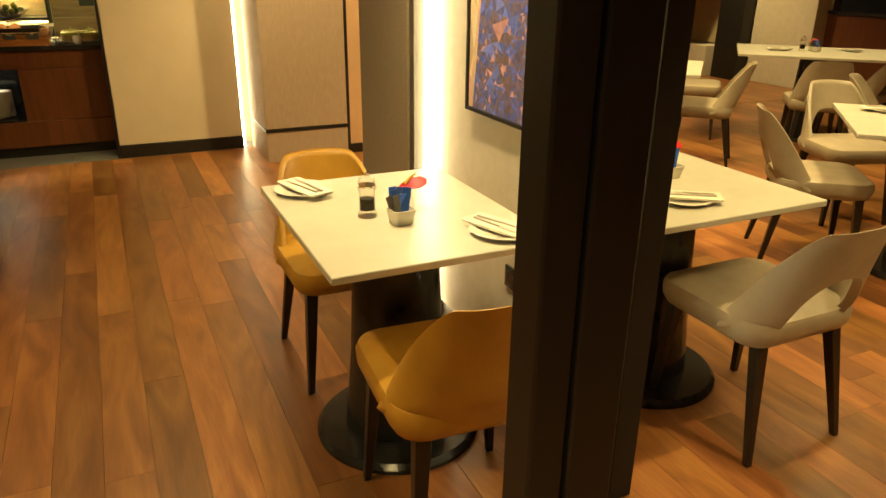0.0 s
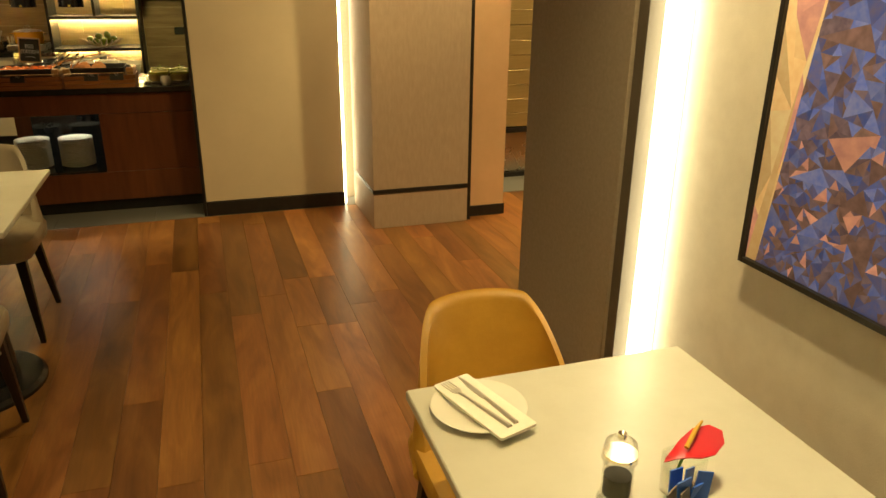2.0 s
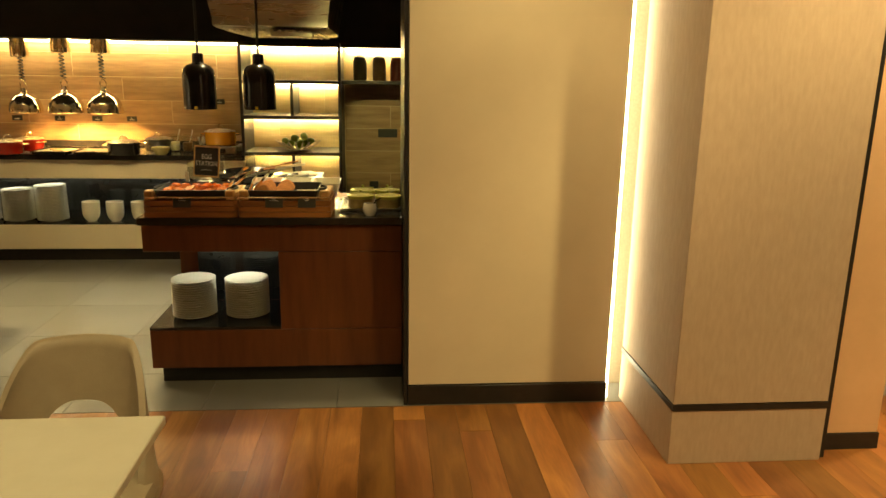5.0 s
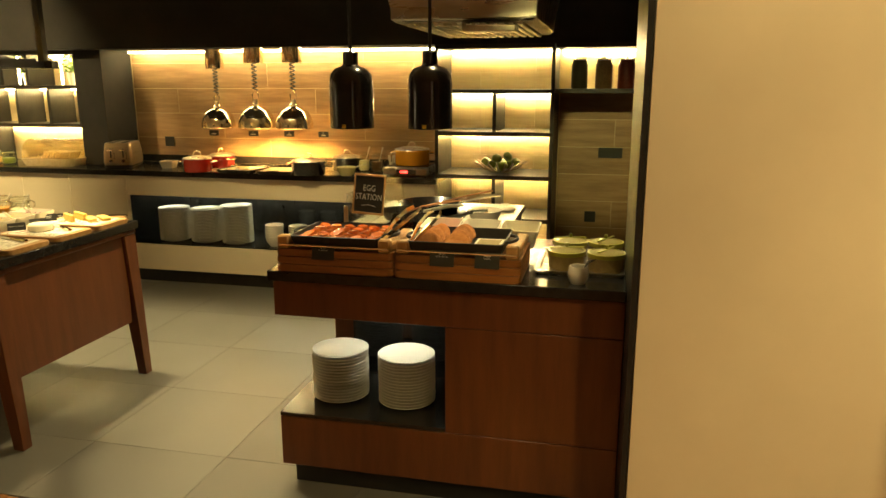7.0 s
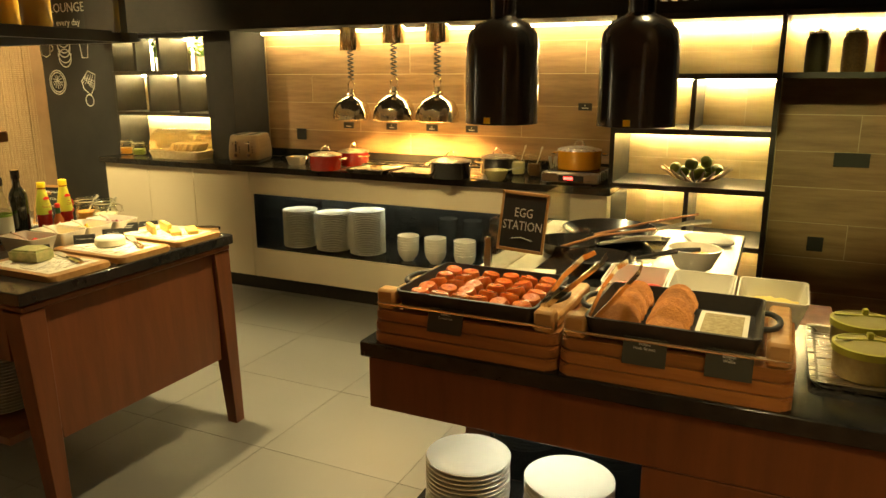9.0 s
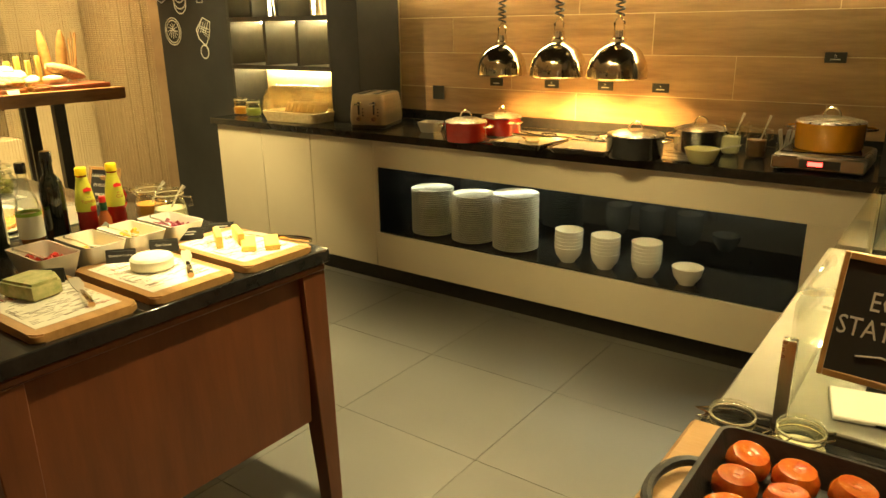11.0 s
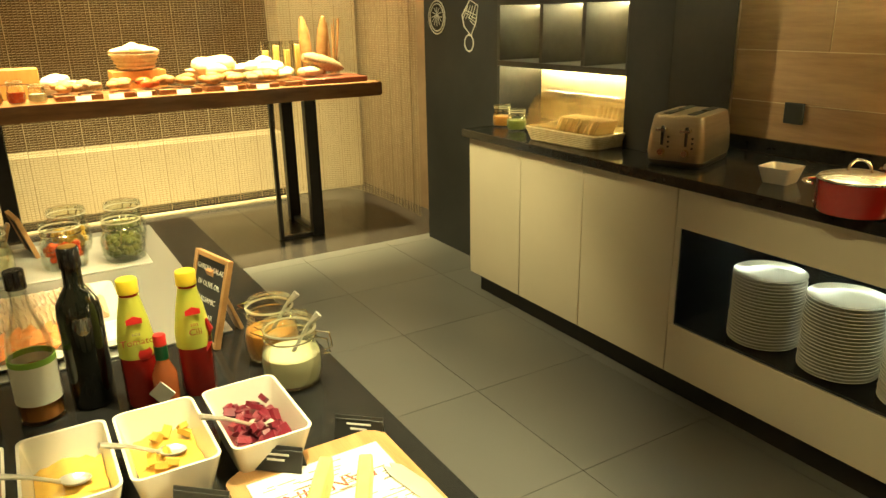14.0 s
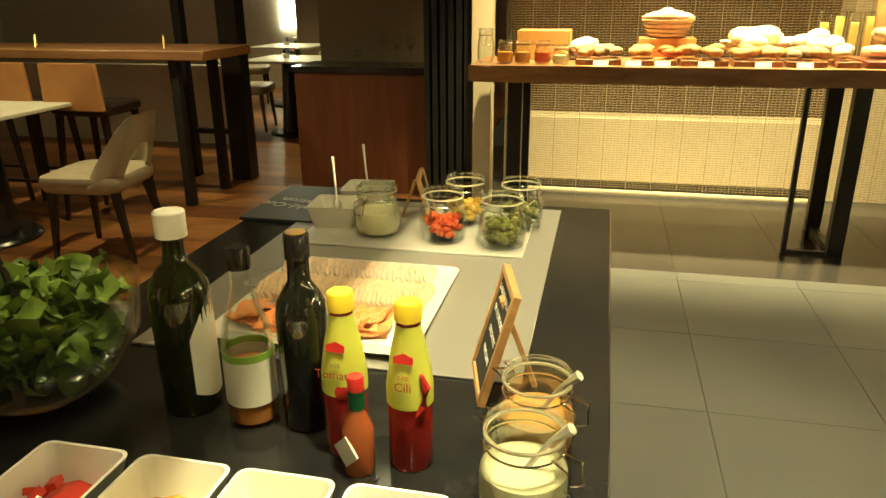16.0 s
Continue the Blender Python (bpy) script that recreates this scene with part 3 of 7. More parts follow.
part("inner_body", box(B(), FX0 + 0.14, -0.362, FY0 + 0.462, FY1, 0.282, 0.68), red_wood, fc)
part("niche_soffit_light", box(B(), -0.80, -0.45, FY0 + 0.22, FY0 + 0.26, 0.672, 0.679), glow("plate_niche_led", (0.95, 0.95, 0.7), 9.0), fc)
part("upper_body", box(B(), FX0, FX1, FY0, FY1, 0.682, 0.812, 0.002), red_wood, fc)
solo("front_worktop", box(B(), FX0 - 0.015, FX1, FY0 - 0.015, FY1 + 0.0, 0.814, 0.852, 0.003), black_stone, "black stone worktop on the red-brown counter", "worktop")

# island
isl = thing("buffet_island", "red-brown veneered buffet table with black stone top and splayed legs", "table")
IX0, IX1, IY0, IY1 = -4.05, -2.185, 7.21, 8.15
for lx, ly, sx, sy in ((IX1 - 0.06, IY0 + 0.05, 1, -1), (IX1 - 0.06, IY1 - 0.05, 1, 1), (IX0 + 0.06, IY0 + 0.05, -1, -1), (IX0 + 0.06, IY1 - 0.05, -1, 1)):
    part("leg", taper(B(), 0.0, (0.05, 0.05), 0.754, (0.085, 0.085), (lx + sx * 0.05, ly), (lx, ly), 0.003), red_wood, isl)
part("end_panel", taper(B(), 0.30, (0.02, 0.74), 0.754, (0.02, 0.80), (IX1 - 0.03, 7.68), (IX1 - 0.05, 7.68)), red_wood, isl)
part("end_panel", taper(B(), 0.30, (0.02, 0.74), 0.754, (0.02, 0.80), (IX0 + 0.03, 7.68), (IX0 + 0.05, 7.68)), red_wood, isl)
part("long_panel", box(B(), IX0 + 0.16, IX1 - 0.16, IY0 + 0.05, IY0 + 0.07, 0.56, 0.754), red_wood, isl)
part("long_panel", box(B(), IX0 + 0.10, IX1 - 0.10, IY1 - 0.05, IY1 - 0.03, 0.35, 0.754), red_wood, isl)
part("moulding", box(B(), IX0 + 0.01, IX1 - 0.01, IY0 + 0.01, IY1 - 0.01, 0.755, 0.778, 0.006), red_wood, isl)
part("lower_shelf", box(B(), IX0 + 0.2, IX1 - 0.2, IY0 + 0.03, IY1 - 0.1, 0.26, 0.29, 0.002), red_wood, isl)
solo("island_worktop", box(B(), IX0, IX1, IY0, IY1, 0.78, 0.82, 0.003), black_stone, "black stone worktop on the buffet island", "worktop")

# plates
group_n = "stacked white plates in the counter niche"
for x, n in ((-3.09, 22), (-2.82, 22), (-2.56, 25)):
    stack(pose(x, 9.835, 0.316), "plate_stack", n, 0.10, 0.0115, "tall stack of white porcelain plates on black stone", group_n, plate_prof(0.118))
for x, n in ((-2.24, 6), (-2.05, 6), (-1.85, 6), (-1.66, 1)):
    stack(pose(x, 9.80, 0.316), "bowl_stack", n, 0.08, 0.0168, "small stack of white porcelain bowls on black stone" if n > 1 else "single white porcelain bowl on black stone", "stacked white bowls in the counter niche", bowl_prof(0.069, 0.078))
for x in (-0.825, -0.555):
    stack(pose(x, 7.45, 0.297), "plate_stack", 16, 0.10, 0.0122, "stack of white porcelain plates in the front counter niche", "plates in the front niche", plate_prof(0.11))
for x, y in ((-2.64, 7.40), (-2.93, 7.42)):
    stack(pose(x, y, 0.291), "plate_stack", 18, 0.10, 0.0118, "stack of white porcelain plates on the island's lower shelf", "plates under the island", plate_prof(0.125))


# ---- tables and chairs ----


def dining_table(m, label, w, d, h=0.77):
    t = thing("dining_table", label, "table", m, "dining tables")
    part("tabletop", box(B(), -w / 2, w / 2, -d / 2, d / 2, h - 0.022, h, 0.003), white_top, t)
    part("pedestal", lathe(B(), [(0, h - 0.024), (0.13, h - 0.024), (0.135, h - 0.04), (0.155, 0.30), (0.18, 0.035), (0.0, 0.035)], 36, sx=1, sy=0.8), black_lacquer, t)
    part("foot_plate", lathe(B(), [(0, 0.034), (0.26, 0.030), (0.275, 0.014), (0.275, 0.0), (0, 0.0)], 48), black_lacquer, t)
    return t


def chair(name, label, m, fabric, hole=False, top=0.803, group="dining chairs"):
    """Faces +y; the seat's middle is at the origin."""
    t = thing(name, label, "chair", m, group)
    loops = []
    for z, k, r in ((0.385, 0.84, 0.06), (0.395, 0.93, 0.07), (0.42, 0.99, 0.08), (0.455, 1.0, 0.08), (0.475, 0.965, 0.075), (0.485, 0.86, 0.07), (0.488, 0.5, 0.05)):
        loops.append([(x, y + 0.02, z) for x, y in rrect(0.47 * k, 0.46 * k, r, 5)])
    part("seat", rings(B(), loops), fabric, t)
    bm = B()
    nu, nv = 58, 28
    half = radians(82)
    outer, inner = [], []

    def gap(i, j):
        if not hole or not (0 <= i < nu and 0 <= j < nv):
            return False
        a = abs((i + 0.5) / nu - 0.5) * 2
        v = (j + 0.5) / nv
        return (a / 0.34) ** 2 + ((v - 0.14) / 0.44) ** 2 < 1 and j > 0

    def surface(i, j):
        """The place of a grid point on the shell; those on the hole's rim are drawn onto its oval."""
        p, v = 2 * i / nu - 1, j / nv
        cells = [gap(i + di, j + dj) for di in (-1, 0) for dj in (-1, 0)]
        if any(cells) and not all(cells) and j > 1:
            k = (p / 0.34) ** 2 + ((v - 0.14) / 0.44) ** 2
            if k > 0:
                p, v = p / math.sqrt(k), 0.14 + (v - 0.14) / math.sqrt(k)
        return p * half, v

    for i in range(nu + 1):
        a = -half + 2 * half * i / nu
        s = abs(a) / half
        topz = 0.50 + (top - 0.50) * (1 - max(0, (s - 0.36) / 0.64) ** 1.5) - 0.02 * s
        ro, ri = [], []
        for j in range(nv + 1):
            a, v = surface(i, j)
            z = 0.40 + (topz - 0.40) * v
            lean = 0.11 * max(0, (z - 0.45)) / 0.4
            rx, ry = 0.258 - 0.045 * v, 0.235 + lean
            tuck = 1 - 0.16 * max(0.0, (0.3 - v) / 0.3) ** 1.5
            rx, ry = rx * tuck, ry * tuck
            th = 0.032 * (1 - 0.45 * v)
            e = 1.0 if v < 0.97 else 0.6
            ro.append(Vector((rx * math.copysign(abs(math.sin(a)) ** 0.7, a), -ry * abs(math.cos(a)) ** 0.7 + 0.0, z)))
            ri.append(Vector(((rx - th * e) * math.copysign(abs(math.sin(a)) ** 0.7, a), -(ry - th * e) * abs(math.cos(a)) ** 0.7, z - (0.003 if j == nv else 0))))
        outer.append([bm.verts.new(p) for p in ro])
        inner.append([bm.verts.new(p) for p in ri])

    for i in range(nu):
        for j in range(nv):
            if gap(i, j):
                continue
            bm.faces.new((outer[i][j], outer[i + 1][j], outer[i + 1][j + 1], outer[i][j + 1]))
            bm.faces.new((inner[i][j], inner[i][j + 1], inner[i + 1][j + 1], inner[i + 1][j]))
            for (di, dj, p, q) in ((-1, 0, (i, j), (i, j + 1)), (1, 0, (i + 1, j), (i + 1, j + 1)), (0, -1, (i, j), (i + 1, j)), (0, 1, (i, j + 1), (i + 1, j + 1))):
                ii, jj = i + di, j + dj
                if not (0 <= ii < nu and 0 <= jj < nv) or gap(ii, jj):
                    bm.faces.new((outer[p[0]][p[1]], outer[q[0]][q[1]], inner[q[0]][q[1]], inner[p[0]][p[1]]))
    bmesh.ops.delete(bm, geom=[v for v in bm.verts if not v.link_faces], context="VERTS")
    part("backrest", bm, fabric, t, angle=60)
    for sx in (-1, 1):
        part("leg", taper(B(), 0.0, (0.022, 0.022), 0.40, (0.042, 0.042), (sx * 0.205, 0.215), (sx * 0.175, 0.185), 0.002), leg_wood, t)
        part("leg", taper(B(), 0.0, (0.022, 0.022), 0.40, (0.042, 0.042), (sx * 0.20, -0.235), (sx * 0.16, -0.16), 0.002), leg_wood, t)
    return t


dining_table(pose(0.975, 2.79, 0), "square white-topped table on a black cone base beside the painting", 0.65, 0.82)
y1 = chair("dining_chair", "mustard leather dining chair with dark legs at the white table", pose(0.955, 3.30, 0, 0, 0, 180), mustard, top=0.775)
tagged(copy_thing(y1, pose(0.97, 2.33, 0, 0, 0, -4) @ Matrix.Diagonal((1.0, 1.0, 1.045, 1.0))), "mustard leather dining chair with its back to the walkway entrance")
dining_table(pose(-0.68, 4.93, 0), "white-topped table on a black cone base in the open dining floor", 0.68, 0.86)
g1 = chair("dining_chair", "greige leather chair with an open slot under its backrest", pose(-0.68, 5.48, 0, 0, 0, 180), greige, True)
tagged(copy_thing(g1, pose(-0.62, 4.38, 0, 0, 0, 3)), "greige leather chair tucked in at the open table")
dining_table(pose(1.97, 2.73, 0), "white-topped table on a black cone base behind the art wall", 0.68, 0.78)
for x, y, a in ((2.10, 2.36, 0), (3.55, 3.34, -128), (4.50, 5.12, 42), (5.15, 5.95, -135), (4.35, 3.75, -200), (5.0, 3.9, -150), (5.55, 4.95, -40), (3.45, 5.85, -135), (3.55, 4.75, -45), (6.2, 5.05, 10), (4.55, 2.55, 45)):
    tagged(copy_thing(g1, pose(x, y, 0, 0, 0, a)), "greige leather chair with dark legs at a white table")
dining_table(pose(3.98, 5.28, 0, 0, 0, 45), "white-topped table further back in the dining room", 0.85, 0.85)
dining_table(pose(3.95, 2.95, 0, 0, 0, 45), "white-topped table in the middle of the dining room", 0.85, 0.95)
dining_table(pose(6.05, 5.45, 0, 0, 0, 45), "long white-topped table near the far veneer wall", 0.95, 1.3)
tagged(copy_thing(g1, pose(-5.5, 5.42, 0, 0, 0, 186)), "greige leather chair past the buffet island")
dining_table(pose(-5.55, 4.55, 0), "white-topped table past the buffet island", 0.8, 0.8)

# ---- materials of food and small ware ----
red_enamel = surf("red_enamel", (0.42, 0.015, 0.008), (0.36, 0.012, 0.006), 0.16, coat=0.6)
yellow_enamel = surf("yellow_orange_enamel", (0.78, 0.36, 0.02), (0.7, 0.3, 0.018), 0.2, coat=0.5)
lime_plastic = surf("yellow_green_steamer_glaze", (0.52, 0.50, 0.08), (0.42, 0.41, 0.07), 0.3)
card_black = surf("black_card", (0.025, 0.026, 0.024), (0.03, 0.03, 0.028), 0.45)
chalk = surf("white_chalk", (0.75, 0.74, 0.68), (0.6, 0.6, 0.55), 0.9)
clear = thin_glass("clear_acrylic", (0.94, 0.94, 0.92), 0.04, 0.25)
tomato = surf("grilled_tomato_flesh", (0.42, 0.05, 0.008), (0.52, 0.15, 0.02), 0.25, scale=60, bump=0.5, bscale=120, vary=0.2, coat=0.4)
hash_brown = surf("fried_potato_crust", (0.56, 0.225, 0.035), (0.40, 0.14, 0.022), 0.6, scale=70, bump=0.8, bscale=220, vary=0.15)
cheese_y = surf("yellow_cheese", (0.80, 0.58, 0.16), (0.74, 0.5, 0.12), 0.42, scale=20, sss=0.1)
cheese_w = surf("white_rind_cheese", (0.82, 0.77, 0.60), (0.72, 0.66, 0.48), 0.7, scale=25, bump=0.4, bscale=90)
cheese_g = surf("herbed_cheese", (0.62, 0.56, 0.26), (0.32, 0.36, 0.14), 0.6, scale=40, bump=0.5, bscale=80)
bread = surf("baked_crust", (0.55, 0.29, 0.09), (0.36, 0.16, 0.045), 0.6, scale=18, bump=0.5, bscale=90, vary=0.2)
bread_pale = surf("pale_soft_bread", (0.80, 0.66, 0.40), (0.66, 0.48, 0.24), 0.65, scale=18, bump=0.4, bscale=90, vary=0.1)
dark_bread = surf("seeded_rye_crust", (0.24, 0.12, 0.05), (0.48, 0.36, 0.2), 0.7, scale=110, bump=0.6, bscale=150)
wicker = surf("cream_wicker", (0.62, 0.50, 0.30), (0.48, 0.36, 0.19), 0.6, scale=50, bump=0.8, bscale=160)
paper = surf("printed_greaseproof_paper", (0.86, 0.82, 0.72), (0.74, 0.69, 0.57), 0.7, scale=8)
print_red = surf("faded_red_print", (0.42, 0.07, 0.03), (0.38, 0.06, 0.03), 0.8)
print_grey = surf("grey_print", (0.26, 0.20, 0.14), (0.22, 0.17, 0.12), 0.8)
sauce_red = surf("tomato_sauce_in_glass", (0.30, 0.012, 0.008), (0.24, 0.01, 0.006), 0.1, coat=0.8)
amber = surf("amber_vinegar_in_glass", (0.55, 0.22, 0.05), (0.48, 0.18, 0.04), 0.08, coat=0.8)
bottle_dark = surf("near_black_bottle_glass", (0.008, 0.009, 0.006), (0.012, 0.012, 0.008), 0.06, coat=0.8)
label_y = surf("yellow_green_label", (0.62, 0.62, 0.06), (0.55, 0.58, 0.08), 0.4)
label_w = surf("cream_paper_label", (0.74, 0.70, 0.58), (0.68, 0.63, 0.5), 0.5)
cap_yellow = surf("yellow_plastic_cap", (0.75, 0.56, 0.02), (0.7, 0.5, 0.02), 0.35)
cap_white = surf("white_plastic_cap", (0.78, 0.74, 0.64), (0.72, 0.68, 0.58), 0.35)
cap_red = surf("red_plastic_cap", (0.6, 0.03, 0.02), (0.5, 0.02, 0.02), 0.3)
cream = surf("creamy_dressing", (0.72, 0.67, 0.42), (0.66, 0.6, 0.36), 0.3)
orange_dip = surf("orange_dressing", (0.68, 0.33, 0.06), (0.6, 0.25, 0.04), 0.35)
olives = surf("green_olives", (0.17, 0.16, 0.035), (0.10, 0.10, 0.025), 0.3, vary=0.2)
cherry = surf("cherry_tomato", (0.55, 0.05, 0.02), (0.62, 0.16, 0.03), 0.2, vary=0.2)
beet = surf("beetroot_relish", (0.20, 0.015, 0.03), (0.12, 0.01, 0.02), 0.35, scale=50)
pepper_red = surf("chopped_red_pepper", (0.55, 0.03, 0.02), (0.5, 0.05, 0.02), 0.3, vary=0.15)
mustard_dip = surf("yellow_preserve", (0.68, 0.44, 0.07), (0.60, 0.33, 0.04), 0.25)
lettuce = surf("lettuce_leaf", (0.24, 0.33, 0.05), (0.08, 0.14, 0.02), 0.42, scale=26, bump=0.6, bscale=60, vary=0.5)
herb = surf("green_herb_leaves", (0.16, 0.30, 0.03), (0.08, 0.18, 0.02), 0.5, island=0.3)
ham = surf("sliced_cooked_ham", (0.72, 0.56, 0.40), (0.58, 0.42, 0.29), 0.4, scale=60, bump=0.4, bscale=90, vary=0.08)
salmon = surf("smoked_salmon", (0.82, 0.26, 0.05), (0.75, 0.36, 0.13), 0.3, scale=25, vary=0.1)
lime = surf("green_limes", (0.22, 0.27, 0.04), (0.16, 0.2, 0.03), 0.35, vary=0.2)
spice_dark = surf("dark_dried_spice", (0.035, 0.03, 0.012), (0.05, 0.04, 0.015), 0.5, scale=90, bump=0.5, bscale=150)
spice_brown = surf("brown_dried_spice", (0.17, 0.09, 0.03), (0.10, 0.05, 0.02), 0.6, scale=90, bump=0.5, bscale=150)
spice_red = surf("red_dried_chilli", (0.16, 0.025, 0.012), (0.1, 0.015, 0.01), 0.4, scale=60, bump=0.5, bscale=120)
champagne = surf("champagne_brushed_metal", (0.55, 0.43, 0.27), (0.48, 0.37, 0.23), 0.32, 0.85, scale=4, stretch=(1, 1, 20))
bulb = glow("heat_lamp_bulb", (1.0, 0.55, 0.16), 12.0)
red_digits = glow("red_display_digits", (1.0, 0.03, 0.02), 6.0)
flower_red = surf("red_anthurium_petals", (0.62, 0.02, 0.03), (0.5, 0.015, 0.02), 0.3)
sachet_blue = surf("blue_paper_sachets", (0.03, 0.13, 0.62), (0.04, 0.16, 0.7), 0.5, vary=0.3)
sachet_dark = surf("dark_paper_sachets", (0.06, 0.05, 0.05), (0.3, 0.28, 0.25), 0.5, vary=0.3)
napkin = surf("white_folded_napkin", (0.80, 0.76, 0.64), (0.74, 0.7, 0.58), 0.85, scale=30, bump=0.2, bscale=300)
cutlery = surf("polished_cutlery_steel", (0.66, 0.62, 0.54), (0.56, 0.52, 0.45), 0.34, 0.6)

# ---- heat lamps over the back counter ----


def coil(r, z0, z1, turns, wire, n=10):
    pts = []
    for i in range(turns * n + 1):
        a = 2 * math.pi * i / n
        pts.append((r * math.cos(a), r * math.sin(a), z0 + (z1 - z0) * i / (turns * n)))
    return tube(B(), pts, wire, 6)


hl = None
for x in (-2.745, -2.425, -2.12):
    m = pose(x, 9.985, 1.178) @ Matrix.Scale(1.09, 4)
    if hl is None:
        hl = thing("heat_lamp", "polished chrome heat lamp on a coiled black cord above the counter", "lamp", m, "chrome heat lamps")
        part("shade", lathe(B(), [(0.112, 0.0), (0.117, 0.004), (0.116, 0.03), (0.108, 0.068), (0.087, 0.105), (0.05, 0.13), (0.03, 0.138), (0.03, 0.15), (0.022, 0.155), (0.022, 0.18),
                                  (0, 0.18), (0, 0.176), (0.018, 0.17), (0.02, 0.14), (0.04, 0.125), (0.072, 0.102), (0.094, 0.07), (0.107, 0.03), (0.108, 0.002), (0.112, 0.0)], 40), chrome, hl)
        part("bulb", lathe(B(), [(0, 0.03), (0.03, 0.035), (0.045, 0.06), (0.03, 0.10), (0.0, 0.11)], 20), bulb, hl)
        part("handle", tube(B(), [(-0.018, 0, 0.16), (-0.02, 0, 0.21), (0.0, 0, 0.235), (0.02, 0, 0.21), (0.018, 0, 0.16)], 0.004), chrome, hl)
        part("cord", coil(0.016, 0.235, 0.40, 7, 0.0045), black_trim, hl)
        part("ceiling_mount", lathe(B(), [(0, 0.40), (0.060, 0.40), (0.062, 0.405), (0.062, 0.53), (0, 0.53)], 32), chrome, hl)
    else:
        copy_thing(hl, m)
for x, w in ((-2.745, 16), (-2.425, 72), (-2.12, 30)):
    spot(x, 10.02, 1.205, w, 100, (x + 0.03, 10.13, 0.90), blend=0.8, size=0.03, color=(1.0, 0.56, 0.14))

# black heat lamps over the front counter
bl = None
for x, y in ((-0.70, 7.32), (-0.43, 7.345)):
    m = pose(x, y, 1.357)
    if bl is None:
        bl = thing("heat_lamp", "black cylindrical heat lamp with domed top over the hot trays", "lamp", m, "black heat lamps")
        part("shade", lathe(B(), [(0.070, 0.0), (0.075, 0.001), (0.075, 0.15), (0.070, 0.178), (0.055, 0.198), (0.03, 0.208), (0.026, 0.212), (0.026, 0.25), (0.02, 0.256), (0, 0.257), (0, 0.25), (0.02, 0.2), (0.05, 0.19), (0.068, 0.15), (0.070, 0.0)], 44), black_enamel, bl)
        part("cord", tube(B(), [(0, 0, 0.255), (0, 0, CEIL - 1.36)], 0.006), black_trim, bl)
        part("tag", box(B(), -0.009, 0.004, -0.0775, -0.0755, 0.004, 0.016), cap_yellow, bl, "tiny yellow sticker")
        part("bulb", lathe(B(), [(0, 0.05), (0.03, 0.055), (0.045, 0.08), (0.03, 0.12), (0.0, 0.13)], 20), surf("opal_bulb", (0.8, 0.6, 0.3), rough=0.2), bl)
    else:
        copy_thing(bl, m)

# extractor hood
hood = thing("extractor_hood", "stainless extractor hood with mesh filters fixed to the ceiling", "hood", pose(-0.50, 8.75, 0))
hb = B()
rings(hb, [[(x, y, z) for x, y in ((-w, -d), (w, -d), (w, d), (-w, d))] for w, d, z in ((0.31, 0.50, 1.775), (0.33, 0.52, 1.79), (0.33, 0.52, 1.83), (0.38, 0.60, 2.12), (0.38, 0.60, CEIL - 0.003))])
part("canopy", hb, steel, hood)
fsl = mesh(box(B(), 0, 0.02, -0.46, 0.46, 1.762, 1.774), "filter_slat", steel)
for i in range(13):
    part("filter_slat", fsl, None, hood, m=pose(-0.27 + i * 0.043, 0, 0))
part("light_box", box(B(), 0.0, 0.24, -0.52, -0.40, 1.73, 1.76, 0.004), steel, hood)


# ---- back counter ----
CZ = 0.8725


def ring_handle(w, h, n=10):
    return [(-w / 2 * math.cos(math.pi * i / n), 0, h * math.sin(math.pi * i / n)) for i in range(n + 1)]


def pot(label, m, r, h, enamel, lid_metal=True, group="cooking pots"):
    t = thing("cooking_pot", label, "pot", m, group)
    part("body", lathe(B(), [(0, 0.002), (r * 0.93, 0.0), (r * 0.98, 0.008), (r, h), (r * 1.02, h + 0.003), (r * 0.97, h + 0.001), (r * 0.95, 0.012), (0, 0.01)], 44), enamel, t)
    part("lid", lathe(B(), [(r * 1.0, h + 0.004), (r * 0.98, h + 0.010), (r * 0.6, h + 0.022), (0.0, h + 0.028), (0, h + 0.024), (r * 0.98, h + 0.004)], 44), steel if lid_metal else clear, t)
    part("lid_handle", tube(B(), [(x, y, z + h + 0.024) for x, y, z in ring_handle(0.06, 0.035)], 0.004), chrome, t)
    for s in (-1, 1):
        part("side_handle", tube(B(), [(s * (r + p[2] * 0.9), p[0] * 1.0, h * 0.82) for p in ring_handle(0.085, 0.04)], 0.0045), chrome, t)
    return t


pot("red enamel pot with steel lid on the black worktop", pose(-2.78, 9.71, CZ + 0.004, 0, 0, 15), 0.105, 0.088, red_enamel)
pot("red enamel pot with steel lid standing behind another", pose(-2.74, 9.98, CZ + 0.004, 0, 0, -20), 0.105, 0.085, red_enamel)
pot("black enamel pot with glass lid on the black worktop", pose(-1.90, 9.70, CZ + 0.004, 0, 0, 10), 0.12, 0.09, black_enamel)
pot("black enamel pot with glass lid near the tiled wall", pose(-1.72, 10.0, CZ + 0.004, 0, 0, 40), 0.11, 0.09, black_enamel)
hot = thing("hot_plate", "flat brushed steel warming plate set into the worktop", "hot plate")
part("plate", box(B(), -2.92, -1.66, 9.735, 10.16, CZ, CZ + 0.003, 0.001), steel, hot)


